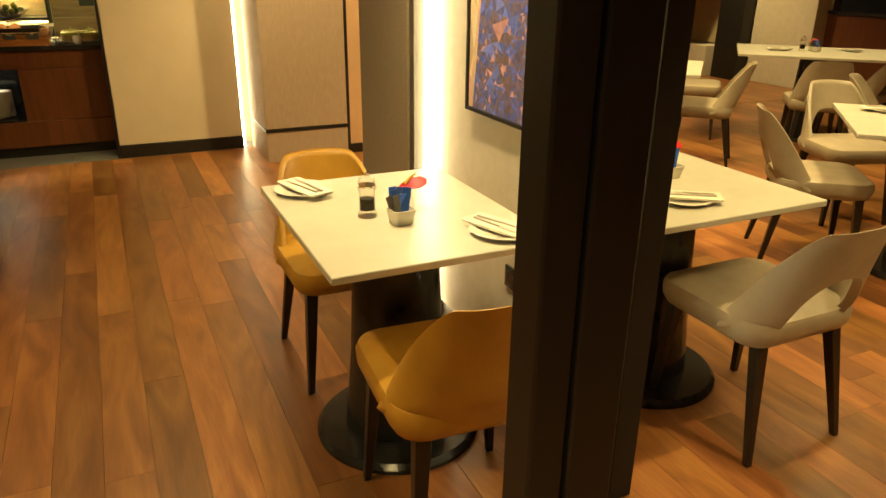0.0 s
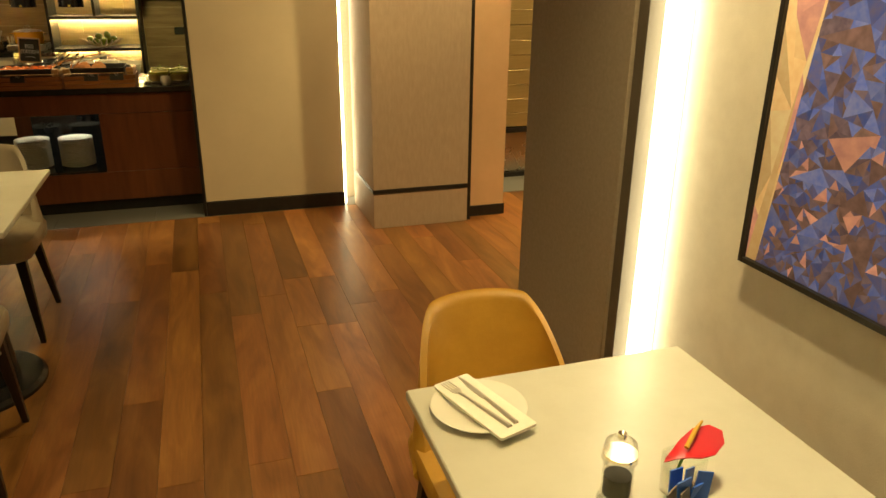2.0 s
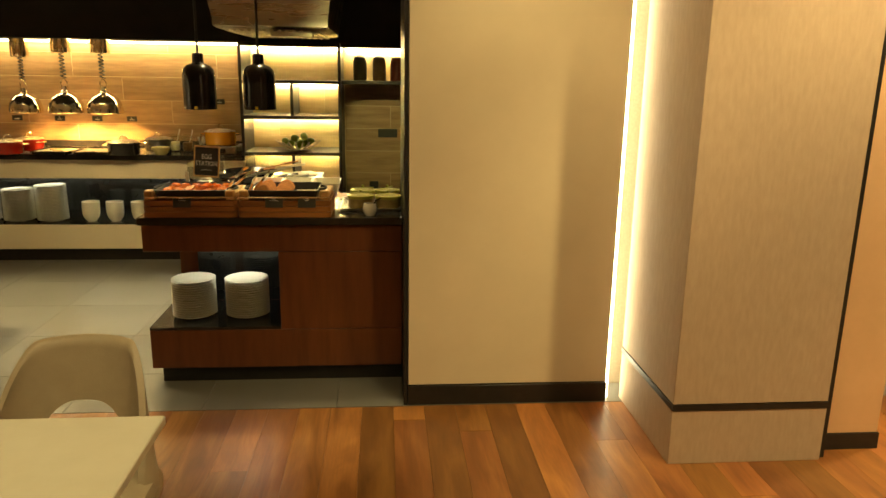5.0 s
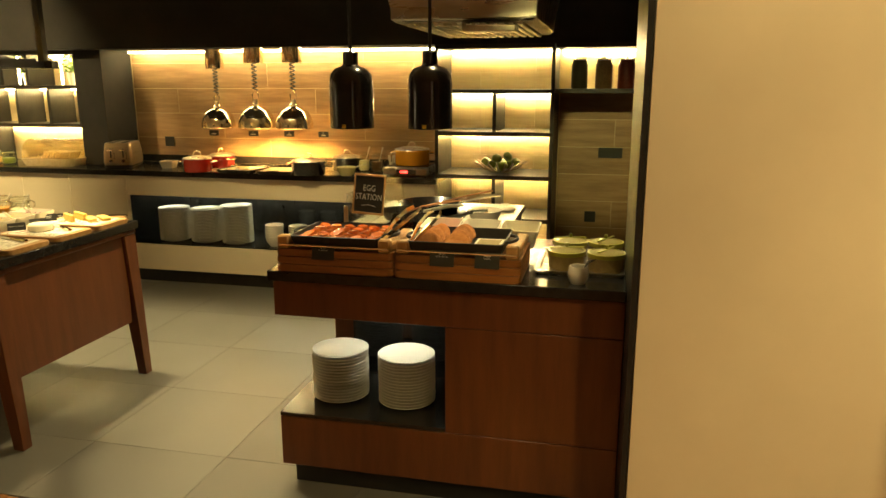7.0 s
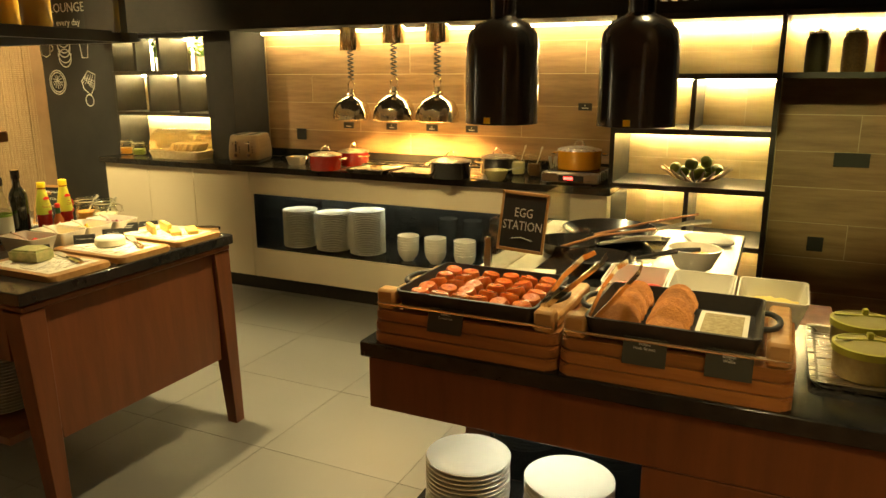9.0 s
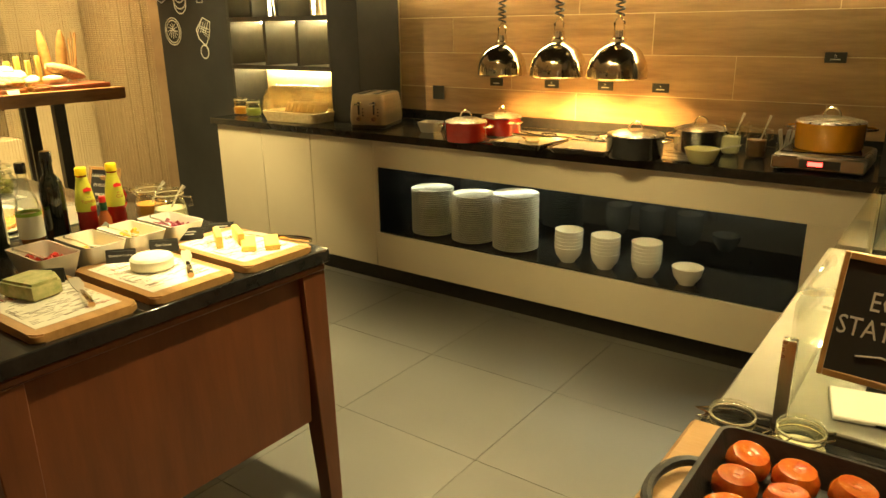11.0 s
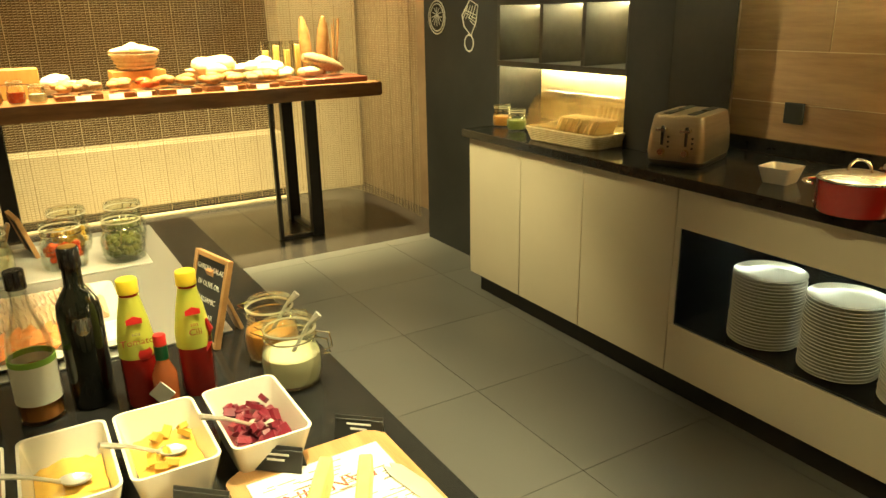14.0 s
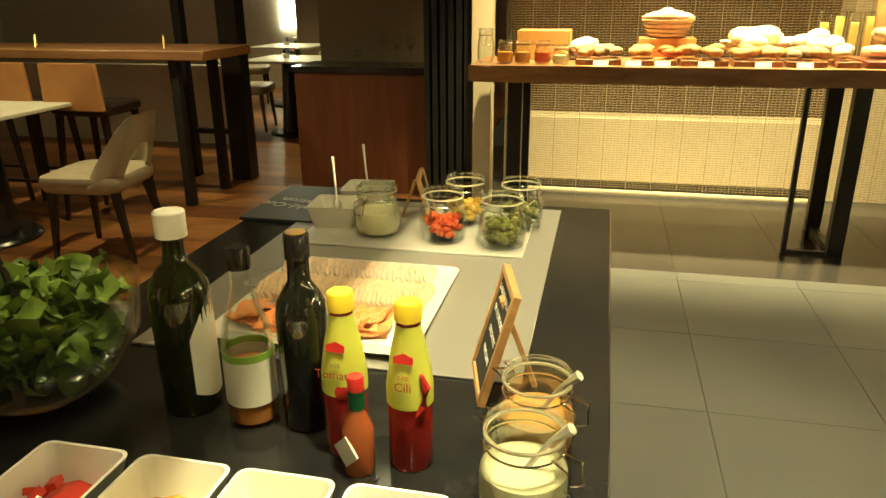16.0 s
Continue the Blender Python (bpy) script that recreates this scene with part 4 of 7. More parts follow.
def serving_tray(m, w, d, food=None):
    t = thing("serving_tray", "black rimmed white tray with eggs and steel tongs", "tray", m, "serving trays on the hot plate")
    lo = rrect(w * 0.86, d * 0.86, 0.02)
    hi = rrect(w, d, 0.025)
    inn = rrect(w * 0.93, d * 0.93, 0.022)
    ins = rrect(w * 0.82, d * 0.82, 0.018)
    part("pan", rings(B(), [[(x, y, 0) for x, y in lo], [(x, y, 0.026) for x, y in hi], [(x, y, 0.027) for x, y in inn], [(x, y, 0.008) for x, y in ins]]), black_enamel, t)
    part("liner", rings(B(), [[(x * 0.99, y * 0.99, 0.0085) for x, y in ins], [(x * 1.10, y * 1.10, 0.022) for x, y in ins], [(x * 1.07, y * 1.07, 0.022) for x, y in ins], [(x * 0.97, y * 0.97, 0.013) for x, y in ins]]), porcelain, t)
    for s in (-1, 1):
        part("grip", tube(B(), [(p[0], s * (d / 2 + p[2]), 0.03) for p in ring_handle(0.08, 0.022)], 0.004), black_enamel, t)
    tb = B()
    tube(tb, [(-0.09, -0.02, 0.045), (0.0, 0.0, 0.042), (0.10, 0.02, 0.04)], 0.006, 6)
    tube(tb, [(-0.08, 0.03, 0.05), (0.0, 0.02, 0.045), (0.10, 0.022, 0.04)], 0.006, 6)
    part("tongs", tb, chrome, t)
    return t


t1 = serving_tray(pose(-2.44, 9.76, CZ + 0.0035, 0, 0, -4), 0.29, 0.32)
eg = B()
for i in range(9):
    lathe(eg, [(0, 0.0), (0.024, 0.003), (0.028, 0.012), (0.018, 0.02), (0, 0.022)], 10, pose(random.uniform(-0.08, 0.08), random.uniform(-0.1, 0.1), 0.012, random.uniform(-15, 15), 0, random.uniform(0, 90)))
part("eggs", eg, bread_pale, t1, "pale cooked eggs")
t2 = serving_tray(pose(-2.13, 9.75, CZ + 0.0035, 0, 0, 2), 0.29, 0.32)


def square_bowl(label, m, w=0.12, h=0.055, content=None, group="square porcelain bowls", l=None):
    l = l or w
    t = thing("square_bowl", label, "bowl", m, group)
    k = 0.72
    part("bowl", rings(B(), [[(x * k, y * k, 0) for x, y in rrect(w, l, 0.014)], [(x * (k + 0.03), y * (k + 0.03), 0.004) for x, y in rrect(w, l, 0.014)],
                             [(x, y, h) for x, y in rrect(w, l, 0.014)], [(x, y, h) for x, y in rrect(w - 0.008, l - 0.008, 0.012)],
                             [(x * k, y * k, 0.008) for x, y in rrect(w - 0.008, l - 0.008, 0.012)]]), porcelain, t)
    if content:
        z = h * 0.48
        g = B()
        n = 9
        vs = [[g.verts.new((( i / n - 0.5) * (w - 0.012) * (k + (1 - k) * 0.45), (j / n - 0.5) * (l - 0.012) * (k + (1 - k) * 0.45), z + 0.010 * noise.noise((i * 0.7, j * 0.7, w * 90 + m[0][3] * 9)) + 0.008 * (1 - ((i / n - .5) ** 2 + (j / n - .5) ** 2) * 4))) for j in range(n + 1)] for i in range(n + 1)]
        for i in range(n):
            for j in range(n):
                g.faces.new((vs[i][j], vs[i + 1][j], vs[i + 1][j + 1], vs[i][j + 1]))
        part("content", g, content, t, angle=60)
    return t


def spoon(parent, m, l=0.15, r=0.02):
    b = B()
    lathe(b, [(0, -0.004), (r * 0.7, -0.002), (r, 0.003), (r * 0.96, 0.004), (r * 0.65, 0.0), (0, -0.002)], 16, sx=1.35)
    tube(b, [(r * 1.2, 0, 0.003), (r * 2, 0, 0.008), (l * 0.6, 0, 0.02), (l, 0, 0.03)], [0.003, 0.0025, 0.003, 0.0045], 6)
    return part("spoon", b, cutlery, parent, "steel spoon", m)


square_bowl("small square white bowl of brown sauce beside the toaster", pose(-3.13, 9.88, CZ, 0, 0, 8), 0.115, 0.055, surf("brown_sauce", (0.2, 0.07, 0.02), rough=0.3))
rb = thing("round_bowl", "yellow-green round bowl with a spoon on the black worktop", "bowl", pose(-1.62, 9.71, CZ))
part("bowl", lathe(B(), [(0, 0.0), (0.035, 0.0), (0.05, 0.012), (0.07, 0.062), (0.067, 0.062), (0.046, 0.016), (0, 0.01)], 32), surf("pale_yellow_glaze", (0.6, 0.55, 0.25), rough=0.2), rb)
spoon(rb, pose(0, 0, 0.045, 0, 0, 30))


def clip_jar(label, m, r, h, content, tint=None, group="clip-top glass jars", lid=True):
    t = thing("glass_jar", label, "jar", m, group)
    part("glass", lathe(B(), [(0, 0.0), (r * 0.72, 0.0), (r * 0.90, h * 0.05), (r, h * 0.20), (r * 1.01, h * 0.45), (r * 0.97, h * 0.64), (r * 0.84, h * 0.78), (r * 0.80, h * 0.84), (r * 0.86, h * 0.88), (r * 0.86, h * 0.97), (r * 0.84, h),
                              (r * 0.78, h), (r * 0.77, h * 0.84), (r * 0.92, h * 0.63), (r * 0.96, h * 0.45), (r * 0.95, h * 0.21), (r * 0.85, h * 0.08), (r * 0.6, 0.006), (0, 0.006)], 36), glass, t)
    if content is not None:
        part("filling", lathe(B(), [(0, 0.0065), (r * 0.6, 0.0065), (r * 0.845, h * 0.085), (r * 0.945, h * 0.215), (r * 0.955, h * 0.45), (r * 0.935, h * 0.56), (0, h * 0.57)], 30), content, t)
    if lid:
        part("rim_seal", lathe(B(), [(r * 0.80, h + 0.0005), (r * 0.88, h + 0.0005), (r * 0.88, h + 0.003), (r * 0.80, h + 0.003), (r * 0.80, h + 0.0005)], 32), surf("pale_seal", (0.7, 0.62, 0.45), rough=0.5), t)
        hl_ = r * 0.34
        part("lid", lathe(B(), [(r * 0.80, h + 0.0035), (r * 0.89, h + 0.0035), (r * 0.90, h + hl_ * 0.5), (r * 0.82, h + hl_ * 0.9), (r * 0.70, h + hl_), (0, h + hl_ * 1.04), (0, h + hl_ * 0.92), (r * 0.68, h + hl_ * 0.88), (r * 0.78, h + hl_ * 0.75), (r * 0.84, h + hl_ * 0.45), (r * 0.80, h + 0.0035)], 32), glass, t, "domed glass lid")
    w = B()
    for s in (-1, 1):
        tube(w, [(r * 0.82, s * 0.010, h * 0.9), (r + 0.014, s * 0.014, h * 0.86), (r + 0.018, s * 0.012, h * 0.6), (r + 0.006, s * 0.006, h * 0.55)], 0.0014, 5)
        tube(w, [(-r * 0.85, s * 0.010, h * 0.9), (-r - 0.012, s * 0.012, h * 1.0), (-r * 0.86, s * 0.010, h * 1.06)], 0.0014, 5)
    tube(w, [(r * 0.86 * math.cos(a), r * 0.86 * math.sin(a), h * 0.87) for a in [2 * math.pi * i / 24 for i in range(24)]], 0.0014, 5, closed=True)
    part("wire_clip", w, chrome, t)
    return t


clip_jar("clip jar of orange jam at the counter's end", pose(-4.72, 9.88, CZ), 0.05, 0.095, orange_dip)
clip_jar("clip jar of green spread beside the bread basket", pose(-4.57, 9.86, CZ), 0.05, 0.09, surf("green_spread", (0.3, 0.34, 0.07), rough=0.4))
for x, y, c in ((-1.585, 9.99, cream), (-1.47, 9.95, spice_brown)):
    j = clip_jar("tall glass jar with a spoon by the tiled wall", pose(x, y, CZ), 0.042, 0.14, c, lid=False, group="tall glass jars")
    part("spoon", tube(B(), [(0, 0, 0.03), (0.03, 0, 0.13), (0.045, 0, 0.18)], [0.004, 0.003, 0.006], 6), cutlery, j)
fk = thing("cutlery_jar", "small glass holding steel spoons on the worktop", "jar", pose(-1.37, 10.0, CZ))
part("glass", lathe(B(), [(0, 0), (0.032, 0), (0.036, 0.09), (0.033, 0.09), (0.029, 0.005), (0, 0.005)], 24), glass, fk)
for i in range(5):
    part("spoon", tube(B(), [(0.01 * math.cos(i), 0.01 * math.sin(i), 0.01), (0.03 * math.cos(i * 1.3), 0.03 * math.sin(i * 1.3), 0.12)], [0.003, 0.006], 6), cutlery, fk)

ind = thing("induction_hob", "portable steel induction hob with a red number display", "hob", pose(-1.20, 9.90, CZ))
part("case", box(B(), -0.16, 0.16, -0.17, 0.17, 0.008, 0.062, 0.006), steel, ind)
part("glass_top", box(B(), -0.145, 0.145, -0.10, 0.16, 0.0625, 0.067), back_glass, ind)
part("control_panel", box(B(), -0.06, 0.08, -0.1725, -0.1705, 0.018, 0.05), card_black, ind)
part("display", box(B(), -0.03, 0.02, -0.175, -0.173, 0.027, 0.042), red_digits, ind)
for sx in (-0.13, 0.13):
    for sy in (-0.14, 0.14):
        part("foot", lathe(B(), [(0, 0), (0.012, 0), (0.012, 0.009), (0, 0.009)], 12, pose(sx, sy, 0)), black_trim, ind)
pot("orange-yellow soup pot with steel lid on the induction hob", pose(-1.20, 9.93, CZ + 0.068, 0, 0, 5), 0.125, 0.10, yellow_enamel)

# toaster
to = thing("toaster", "four-slice brushed champagne metal toaster on black stone", "toaster", pose(-3.56, 9.93, CZ, 0, 0, 20))
part("body", rings(B(), [[(x * k, y * k, z) for x, y in rrect(0.21, 0.31, 0.03)] for k, z in ((1.0, 0.022), (1.04, 0.05), (1.0, 0.12), (0.93, 0.175), (0.90, 0.186), (0.84, 0.19))]), champagne, to)
part("base", rings(B(), [[(x * k_, y * k_, z) for x, y in rrect(0.22, 0.32, 0.035)] for k_, z in ((0.90, 0.0), (0.97, 0.010), (0.99, 0.0215))]), surf("dark_bronze_plastic", (0.09, 0.07, 0.045), rough=0.4), to)
for x in (-0.045, 0.045):
    for y in (-0.07, 0.07):
        part("slot", box(B(), x - 0.014, x + 0.014, y - 0.06, y + 0.06, 0.1905, 0.1935), black_trim, to)
for x in (-0.045, 0.045):
    part("lever_slot", box(B(), x - 0.004, x + 0.004, -0.165, -0.152, 0.08, 0.15), black_trim, to)
    part("lever", box(B(), x - 0.02, x + 0.02, -0.185, -0.160, 0.132, 0.145, 0.003), chrome, to)
    part("dial", lathe(B(), [(0, 0), (0.014, 0), (0.012, 0.014), (0, 0.014)], 20, pose(x, -0.160, 0.055, 90)), chrome, to)
    for k in range(3):
        part("button", lathe(B(), [(0, 0), (0.004, 0), (0.004, 0.005), (0, 0.005)], 10, pose(x + 0.024, -0.158, 0.075 + k * 0.018, 90)), black_trim, to)

# bread basket under a clear cover
bk = thing("bread_basket", "cream wicker tray of sliced bread under a clear roll cover", "basket", pose(-4.13, 9.89, CZ, 0, 0, 4))
part("tray", rings(B(), [[(x * 0.88, y * 0.88, 0) for x, y in rrect(0.46, 0.30, 0.05)], [(x, y, 0.06) for x, y in rrect(0.46, 0.30, 0.05)], [(x, y, 0.062) for x, y in rrect(0.44, 0.28, 0.045)], [(x * 0.9, y * 0.9, 0.01) for x, y in rrect(0.44, 0.28, 0.045)]]), wicker, bk)
wb = B()
for k in range(7):
    tube(wb, [(x * (0.895 + 0.0157 * k), y * (0.895 + 0.0157 * k), 0.006 + 0.0085 * k) for x, y in rrect(0.465, 0.305, 0.05)], 0.0042, 5, closed=True)
part("weave", wb, wicker, bk)
cb = B()
loops = []
for i in range(13):
    a = math.pi * i / 12
    loops.append((0.135 * math.cos(a), 0.062 + 0.15 * math.sin(a) ** 0.7))
outer = [[cb.verts.new((x, y, z)) for y, z in loops] for x in (-0.215, 0.215)]
inner = [[cb.verts.new((x * 0.99, y * 0.98, 0.062 + (z - 0.062) * 0.98)) for y, z in loops] for x in (-0.215, 0.215)]
for s, row in ((1, outer), (-1, inner)):
    for i in range(12):
        cb.faces.new((row[0][i], row[1][i], row[1][i + 1], row[0][i + 1]))
    cb.faces.new(row[0])
    cb.faces.new(row[1])
part("cover", cb, thin_glass("clear_roll_cover", (0.95, 0.92, 0.84), 0.08, 0.3), bk)
for i in range(9):
    part("bread_slice", box(B(), -0.006, 0.006, -0.06, 0.06, 0, 0.11, 0.004), bread_pale, bk, m=pose(-0.13 + i * 0.030, 0.0, 0.012, 0, 28, random.uniform(-6, 6)))
part("cover_rim", tube(B(), [(x * 0.93, y * 0.90, 0.065) for x, y in rrect(0.46, 0.30, 0.03)], 0.004, 5, closed=True), clear, bk)


def tent_card(m, w=0.07, h=0.04, body=None, group="black food name cards", label="small black food name card with pale lettering"):
    t = thing("name_card", label, "card", m, group)
    part("card", box(B(), -w / 2, w / 2, -0.001, 0.001, 0, h), card_black, t, m=pose(0, 0, 0, -18))
    part("rest", box(B(), -w / 2, w / 2, -0.0006, 0.0006, 0, h * 0.9), card_black, t, m=pose(0, h * 0.55, 0, 22))
    if body:
        text(body, h * 0.22, t, pose(0, -0.0015, 0, 0) @ pose(0, 0, 0, -18) @ pose(0, -0.002, h * 0.55, 90), chalk, 0.0002)
    else:
        for k, ww in enumerate((0.5, 0.34)):
            part("lettering", box(B(), -w * ww / 2, w * ww / 2, -0.0018, -0.0011, h * (0.62 - 0.2 * k), h * (0.7 - 0.2 * k)), chalk, t, m=pose(0, 0, 0, -18))
    return t


for i, (x, z) in enumerate(((-2.97, 1.115), (-2.62, 1.115), (-2.31, 1.115), (-2.02, 1.115), (-1.27, 1.27))):
    ws = thing("wall_sign", "tiny black label plate on the wood-look tiles", "sign", pose(x, Y_WALL - 0.001, z), "label plates on the tiles")
    part("plate", box(B(), -0.042, 0.042, -0.006, 0, -0.022, 0.022, 0.001), card_black, ws)
    part("lettering", box(B(), -0.02, 0.02, -0.0068, -0.0061, -0.010, -0.005), chalk, ws)
    if i > 0:
        text("R", 0.016, ws, pose(0, -0.0065, 0.006, 90), chalk, 0.0002)
S("socket_1", box(B(), 0.10, 0.27, Y_WALL - 0.010, Y_WALL - 0.001, 0.975, 1.05, 0.002), card_black)
S("socket_2", box(B(), 0.02, 0.10, Y_WALL - 0.010, Y_WALL - 0.001, 0.50, 0.58, 0.002), card_black)
S("socket_3", box(B(), -3.42, -3.34, Y_WALL - 0.012, Y_WALL - 0.001, 1.0, 1.08, 0.002), card_black)

# fruit bowl on the lit shelf
fb = thing("fruit_bowl", "wire fruit bowl of green limes on the lit shelf", "bowl", pose(-0.57, 10.00, 0.89) @ Matrix.Scale(1.2, 4))
wb = B()
for i in range(20):
    a = 2 * math.pi * i / 20
    tube(wb, [(0.04 * math.cos(a), 0.04 * math.sin(a), 0.004), (0.10 * math.cos(a), 0.10 * math.sin(a), 0.025), (0.155 * math.cos(a), 0.155 * math.sin(a), 0.065)], [0.004, 0.007, 0.004], 5)
part("basket", wb, champagne, fb)
for i, (x, y, z) in enumerate(((0, 0, 0.035), (0.05, 0.02, 0.045), (-0.05, 0.01, 0.045), (0.0, 0.055, 0.045), (0.02, -0.05, 0.045), (-0.02, -0.02, 0.082), (0.09, -0.01, 0.06), (-0.09, 0.0, 0.06), (0.04, 0.01, 0.09))):
    part("lime", lathe(B(), [(0, -0.029), (0.02, -0.022), (0.027, 0), (0.02, 0.022), (0, 0.030)], 14, pose(x, y, z, 40 * i, 20 * i)), lime, fb)
for x, c, lab in ((-0.045, spice_dark, "tall glass jar of dark dried herbs"), (0.115, spice_brown, "tall glass jar of brown dried spices"), (0.262, spice_red, "tall glass jar of dried red chillies")):
    t = thing("spice_jar", lab + " on the high shelf", "jar", pose(x, 10.02, 1.4695), "spice jars on the high shelf")
    part("jar", lathe(B(), [(0, 0), (0.052, 0), (0.055, 0.01), (0.055, 0.155), (0.046, 0.175), (0.046, 0.185), (0.0, 0.185)], 30), c, t)
    part("lid", lathe(B(), [(0, 0.186), (0.05, 0.186), (0.05, 0.196), (0.01, 0.2), (0.01, 0.212), (0, 0.213)], 30), steel, t, "steel lid with a knob")
# herb pots
for x, y in ((-4.46, 10.06), (-4.02, 10.04)):
    t = thing("herb_pot", "white pot of bright green herbs on the black shelf", "plant", pose(x, y, 1.4955) @ Matrix.Scale(1.15, 4), "herb pots")
    part("pot", lathe(B(), [(0, 0), (0.035, 0), (0.045, 0.085), (0.041, 0.085), (0.032, 0.01), (0, 0.01)], 24), porcelain, t)
    lb = B()
    for i in range(110):
        a, r, h = random.uniform(0, 6.28), random.uniform(0, 0.085), random.uniform(0.08, 0.20)
        mm = pose(r * math.cos(a), r * math.sin(a), h, random.uniform(-60, 60), random.uniform(-60, 60), random.uniform(0, 360))
        vs = [lb.verts.new(mm @ Vector(p)) for p in ((0, -0.014, 0), (0.010, 0, 0.003), (0, 0.016, 0), (-0.010, 0, 0.003))]
        lb.faces.new(vs)
    for i in range(14):
        a = i * 0.45
        tube(lb, [(0, 0, 0.05), (0.03 * math.cos(a), 0.03 * math.sin(a), 0.12), (0.06 * math.cos(a), 0.06 * math.sin(a), 0.17)], 0.0015, 4)
    part("foliage", lb, herb, t)

# ---- front counter ----
FZ = 0.8525


def riser(m, w, label):
    t = thing("wooden_riser", label, "riser", m, "wooden tray risers")
    for k in range(3):
        part("board", prism(B(), rrect(w, 0.33 - 0.008 * k, 0.02), k * 0.027, k * 0.027 + 0.025, 0.004), acacia, t)
    for s in (-1, 1):
        part("bracket", box(B(), s * (w / 2 - 0.03) - 0.022, s * (w / 2 - 0.03) + 0.022, -0.15, 0.16, 0.080, 0.108, 0.006), light_wood, t)
        part("bracket_end", box(B(), s * (w / 2 - 0.03) - 0.022, s * (w / 2 - 0.03) + 0.022, -0.158, -0.12, 0.080, 0.128, 0.006), light_wood, t)
    part("steel_rail", tube(B(), [(-w / 2 + 0.01, -0.155, 0.095), (w / 2 - 0.01, -0.155, 0.095)], 0.004), chrome, t)
    return t


def roasting_pan(m, w, d, label):
    t = thing("roasting_pan", label, "pan", m, "black roasting pans")
    o, i2 = rrect(w, d, 0.02), rrect(w - 0.012, d - 0.012, 0.016)
    part("pan", rings(B(), [[(x * 0.93, y * 0.93, 0) for x, y in o], [(x, y, 0.042) for x, y in o], [(x, y, 0.043) for x, y in i2], [(x * 0.93, y * 0.93, 0.005) for x, y in i2]]), cast_iron, t)
    for s in (-1, 1):
        part("handle", tube(B(), [(s * (w / 2 + p[2]), p[0], 0.036) for p in ring_handle(0.11, 0.03)], 0.006), cast_iron, t)
    return t


def tongs(m, l=0.2):
    t = thing("serving_tongs", "polished steel serving tongs leaning on the pan", "tongs", m, "serving tongs")
    for s in (-1, 1):
        b = B()
        pts = [(0.0, s * 0.004, 0), (l * 0.5, s * 0.022, 0.004), (l * 0.85, s * 0.026, 0), (l, s * 0.016, -0.004)]
        for p, q in zip(pts, pts[1:]):
            for hw in (0.007,):
                v = [b.verts.new((*p[:2], p[2] - hw)), b.verts.new((*q[:2], q[2] - hw)), b.verts.new((*q[:2], q[2] + hw)), b.verts.new((*p[:2], p[2] + hw))]
                v2 = [b.verts.new((a.co.x, a.co.y + s * 0.0015, a.co.z)) for a in v]
                b.faces.new(v)
                b.faces.new(v2)
                for k in range(4):
                    b.faces.new((v[k], v[(k + 1) % 4], v2[(k + 1) % 4], v2[k]))
        part("arm", b, chrome, t)
    return t


riser(pose(-0.765, 7.415, FZ), 0.435, "stacked acacia wood boards with a steel rail carrying a hot pan")
riser(pose(-0.322, 7.415, FZ), 0.44, "stacked acacia wood boards carrying the hash brown pan")
rp = roasting_pan(pose(-0.765, 7.405, FZ + 0.0855), 0.335, 0.285, "black roasting pan full of grilled tomato halves")
tm = mesh(lathe(B(), [(0, -0.012), (0.018, -0.010), (0.0240, 0.0), (0.0235, 0.010), (0.019, 0.018), (0.010, 0.020), (0.004, 0.017), (0, 0.019)], 16), "tomato_half", tomato)
for i in range(6):
    for j in range(5):
        ob = part("tomato_half", tm, None, rp, m=Matrix.Translation((0, 0, 0)) @ pose(-0.125 + i * 0.050 + random.uniform(-.004, .004), -0.100 + j * 0.050 + random.uniform(-.004, .004), 0.021, random.uniform(-14, 14), random.uniform(-14, 14), random.uniform(0, 360)))
rp2 = roasting_pan(pose(-0.330, 7.405, FZ + 0.0855), 0.335, 0.285, "black roasting pan holding two rows of triangular hash browns")
hm = mesh(prism(B(), [(-0.036, 0), (0.036, 0), (0.044, 0.006), (0.044, 0.018), (0.034, 0.040), (0.020, 0.056), (0.008, 0.063), (-0.008, 0.063), (-0.020, 0.056), (-0.034, 0.040), (-0.044, 0.018), (-0.044, 0.006)], -0.005, 0.005, 0.003), "hash_brown", hash_brown)
for r, x in enumerate((-0.105, -0.010)):
    for i in range(13):
        part("hash_brown", hm, None, rp2, m=pose(x + random.uniform(-.004, .004), -0.105 + i * 0.0165, 0.010 + random.uniform(0, 0.005), 44 + random.uniform(-9, 9), random.uniform(-6, 6), random.uniform(-9, 9)) @ Matrix.Diagonal((0.94, 0.92, 0.9, 1.0)))
part("paper_liner", box(B(), 0.04, 0.14, -0.11, 0.11, 0.006, 0.008), paper, rp2)
part("crumb_bed", box(B(), 0.05, 0.13, -0.09, 0.09, 0.0085, 0.010), surf("pale_crumbs", (0.5, 0.42, 0.24), (0.3, 0.24, 0.12), 0.8, scale=90, bump=0.6, bscale=160), rp2)
tongs(pose(-0.59, 7.29, FZ + 0.125, 0, -28, 62))
tongs(pose(-0.485, 7.27, FZ + 0.115, 0, -28, 72))
cards = ((-0.80, "Grilled\nTomatoes"), (-0.37, "Potato\nHash Brown"), (-0.215, "Belgian\nWaffle"))
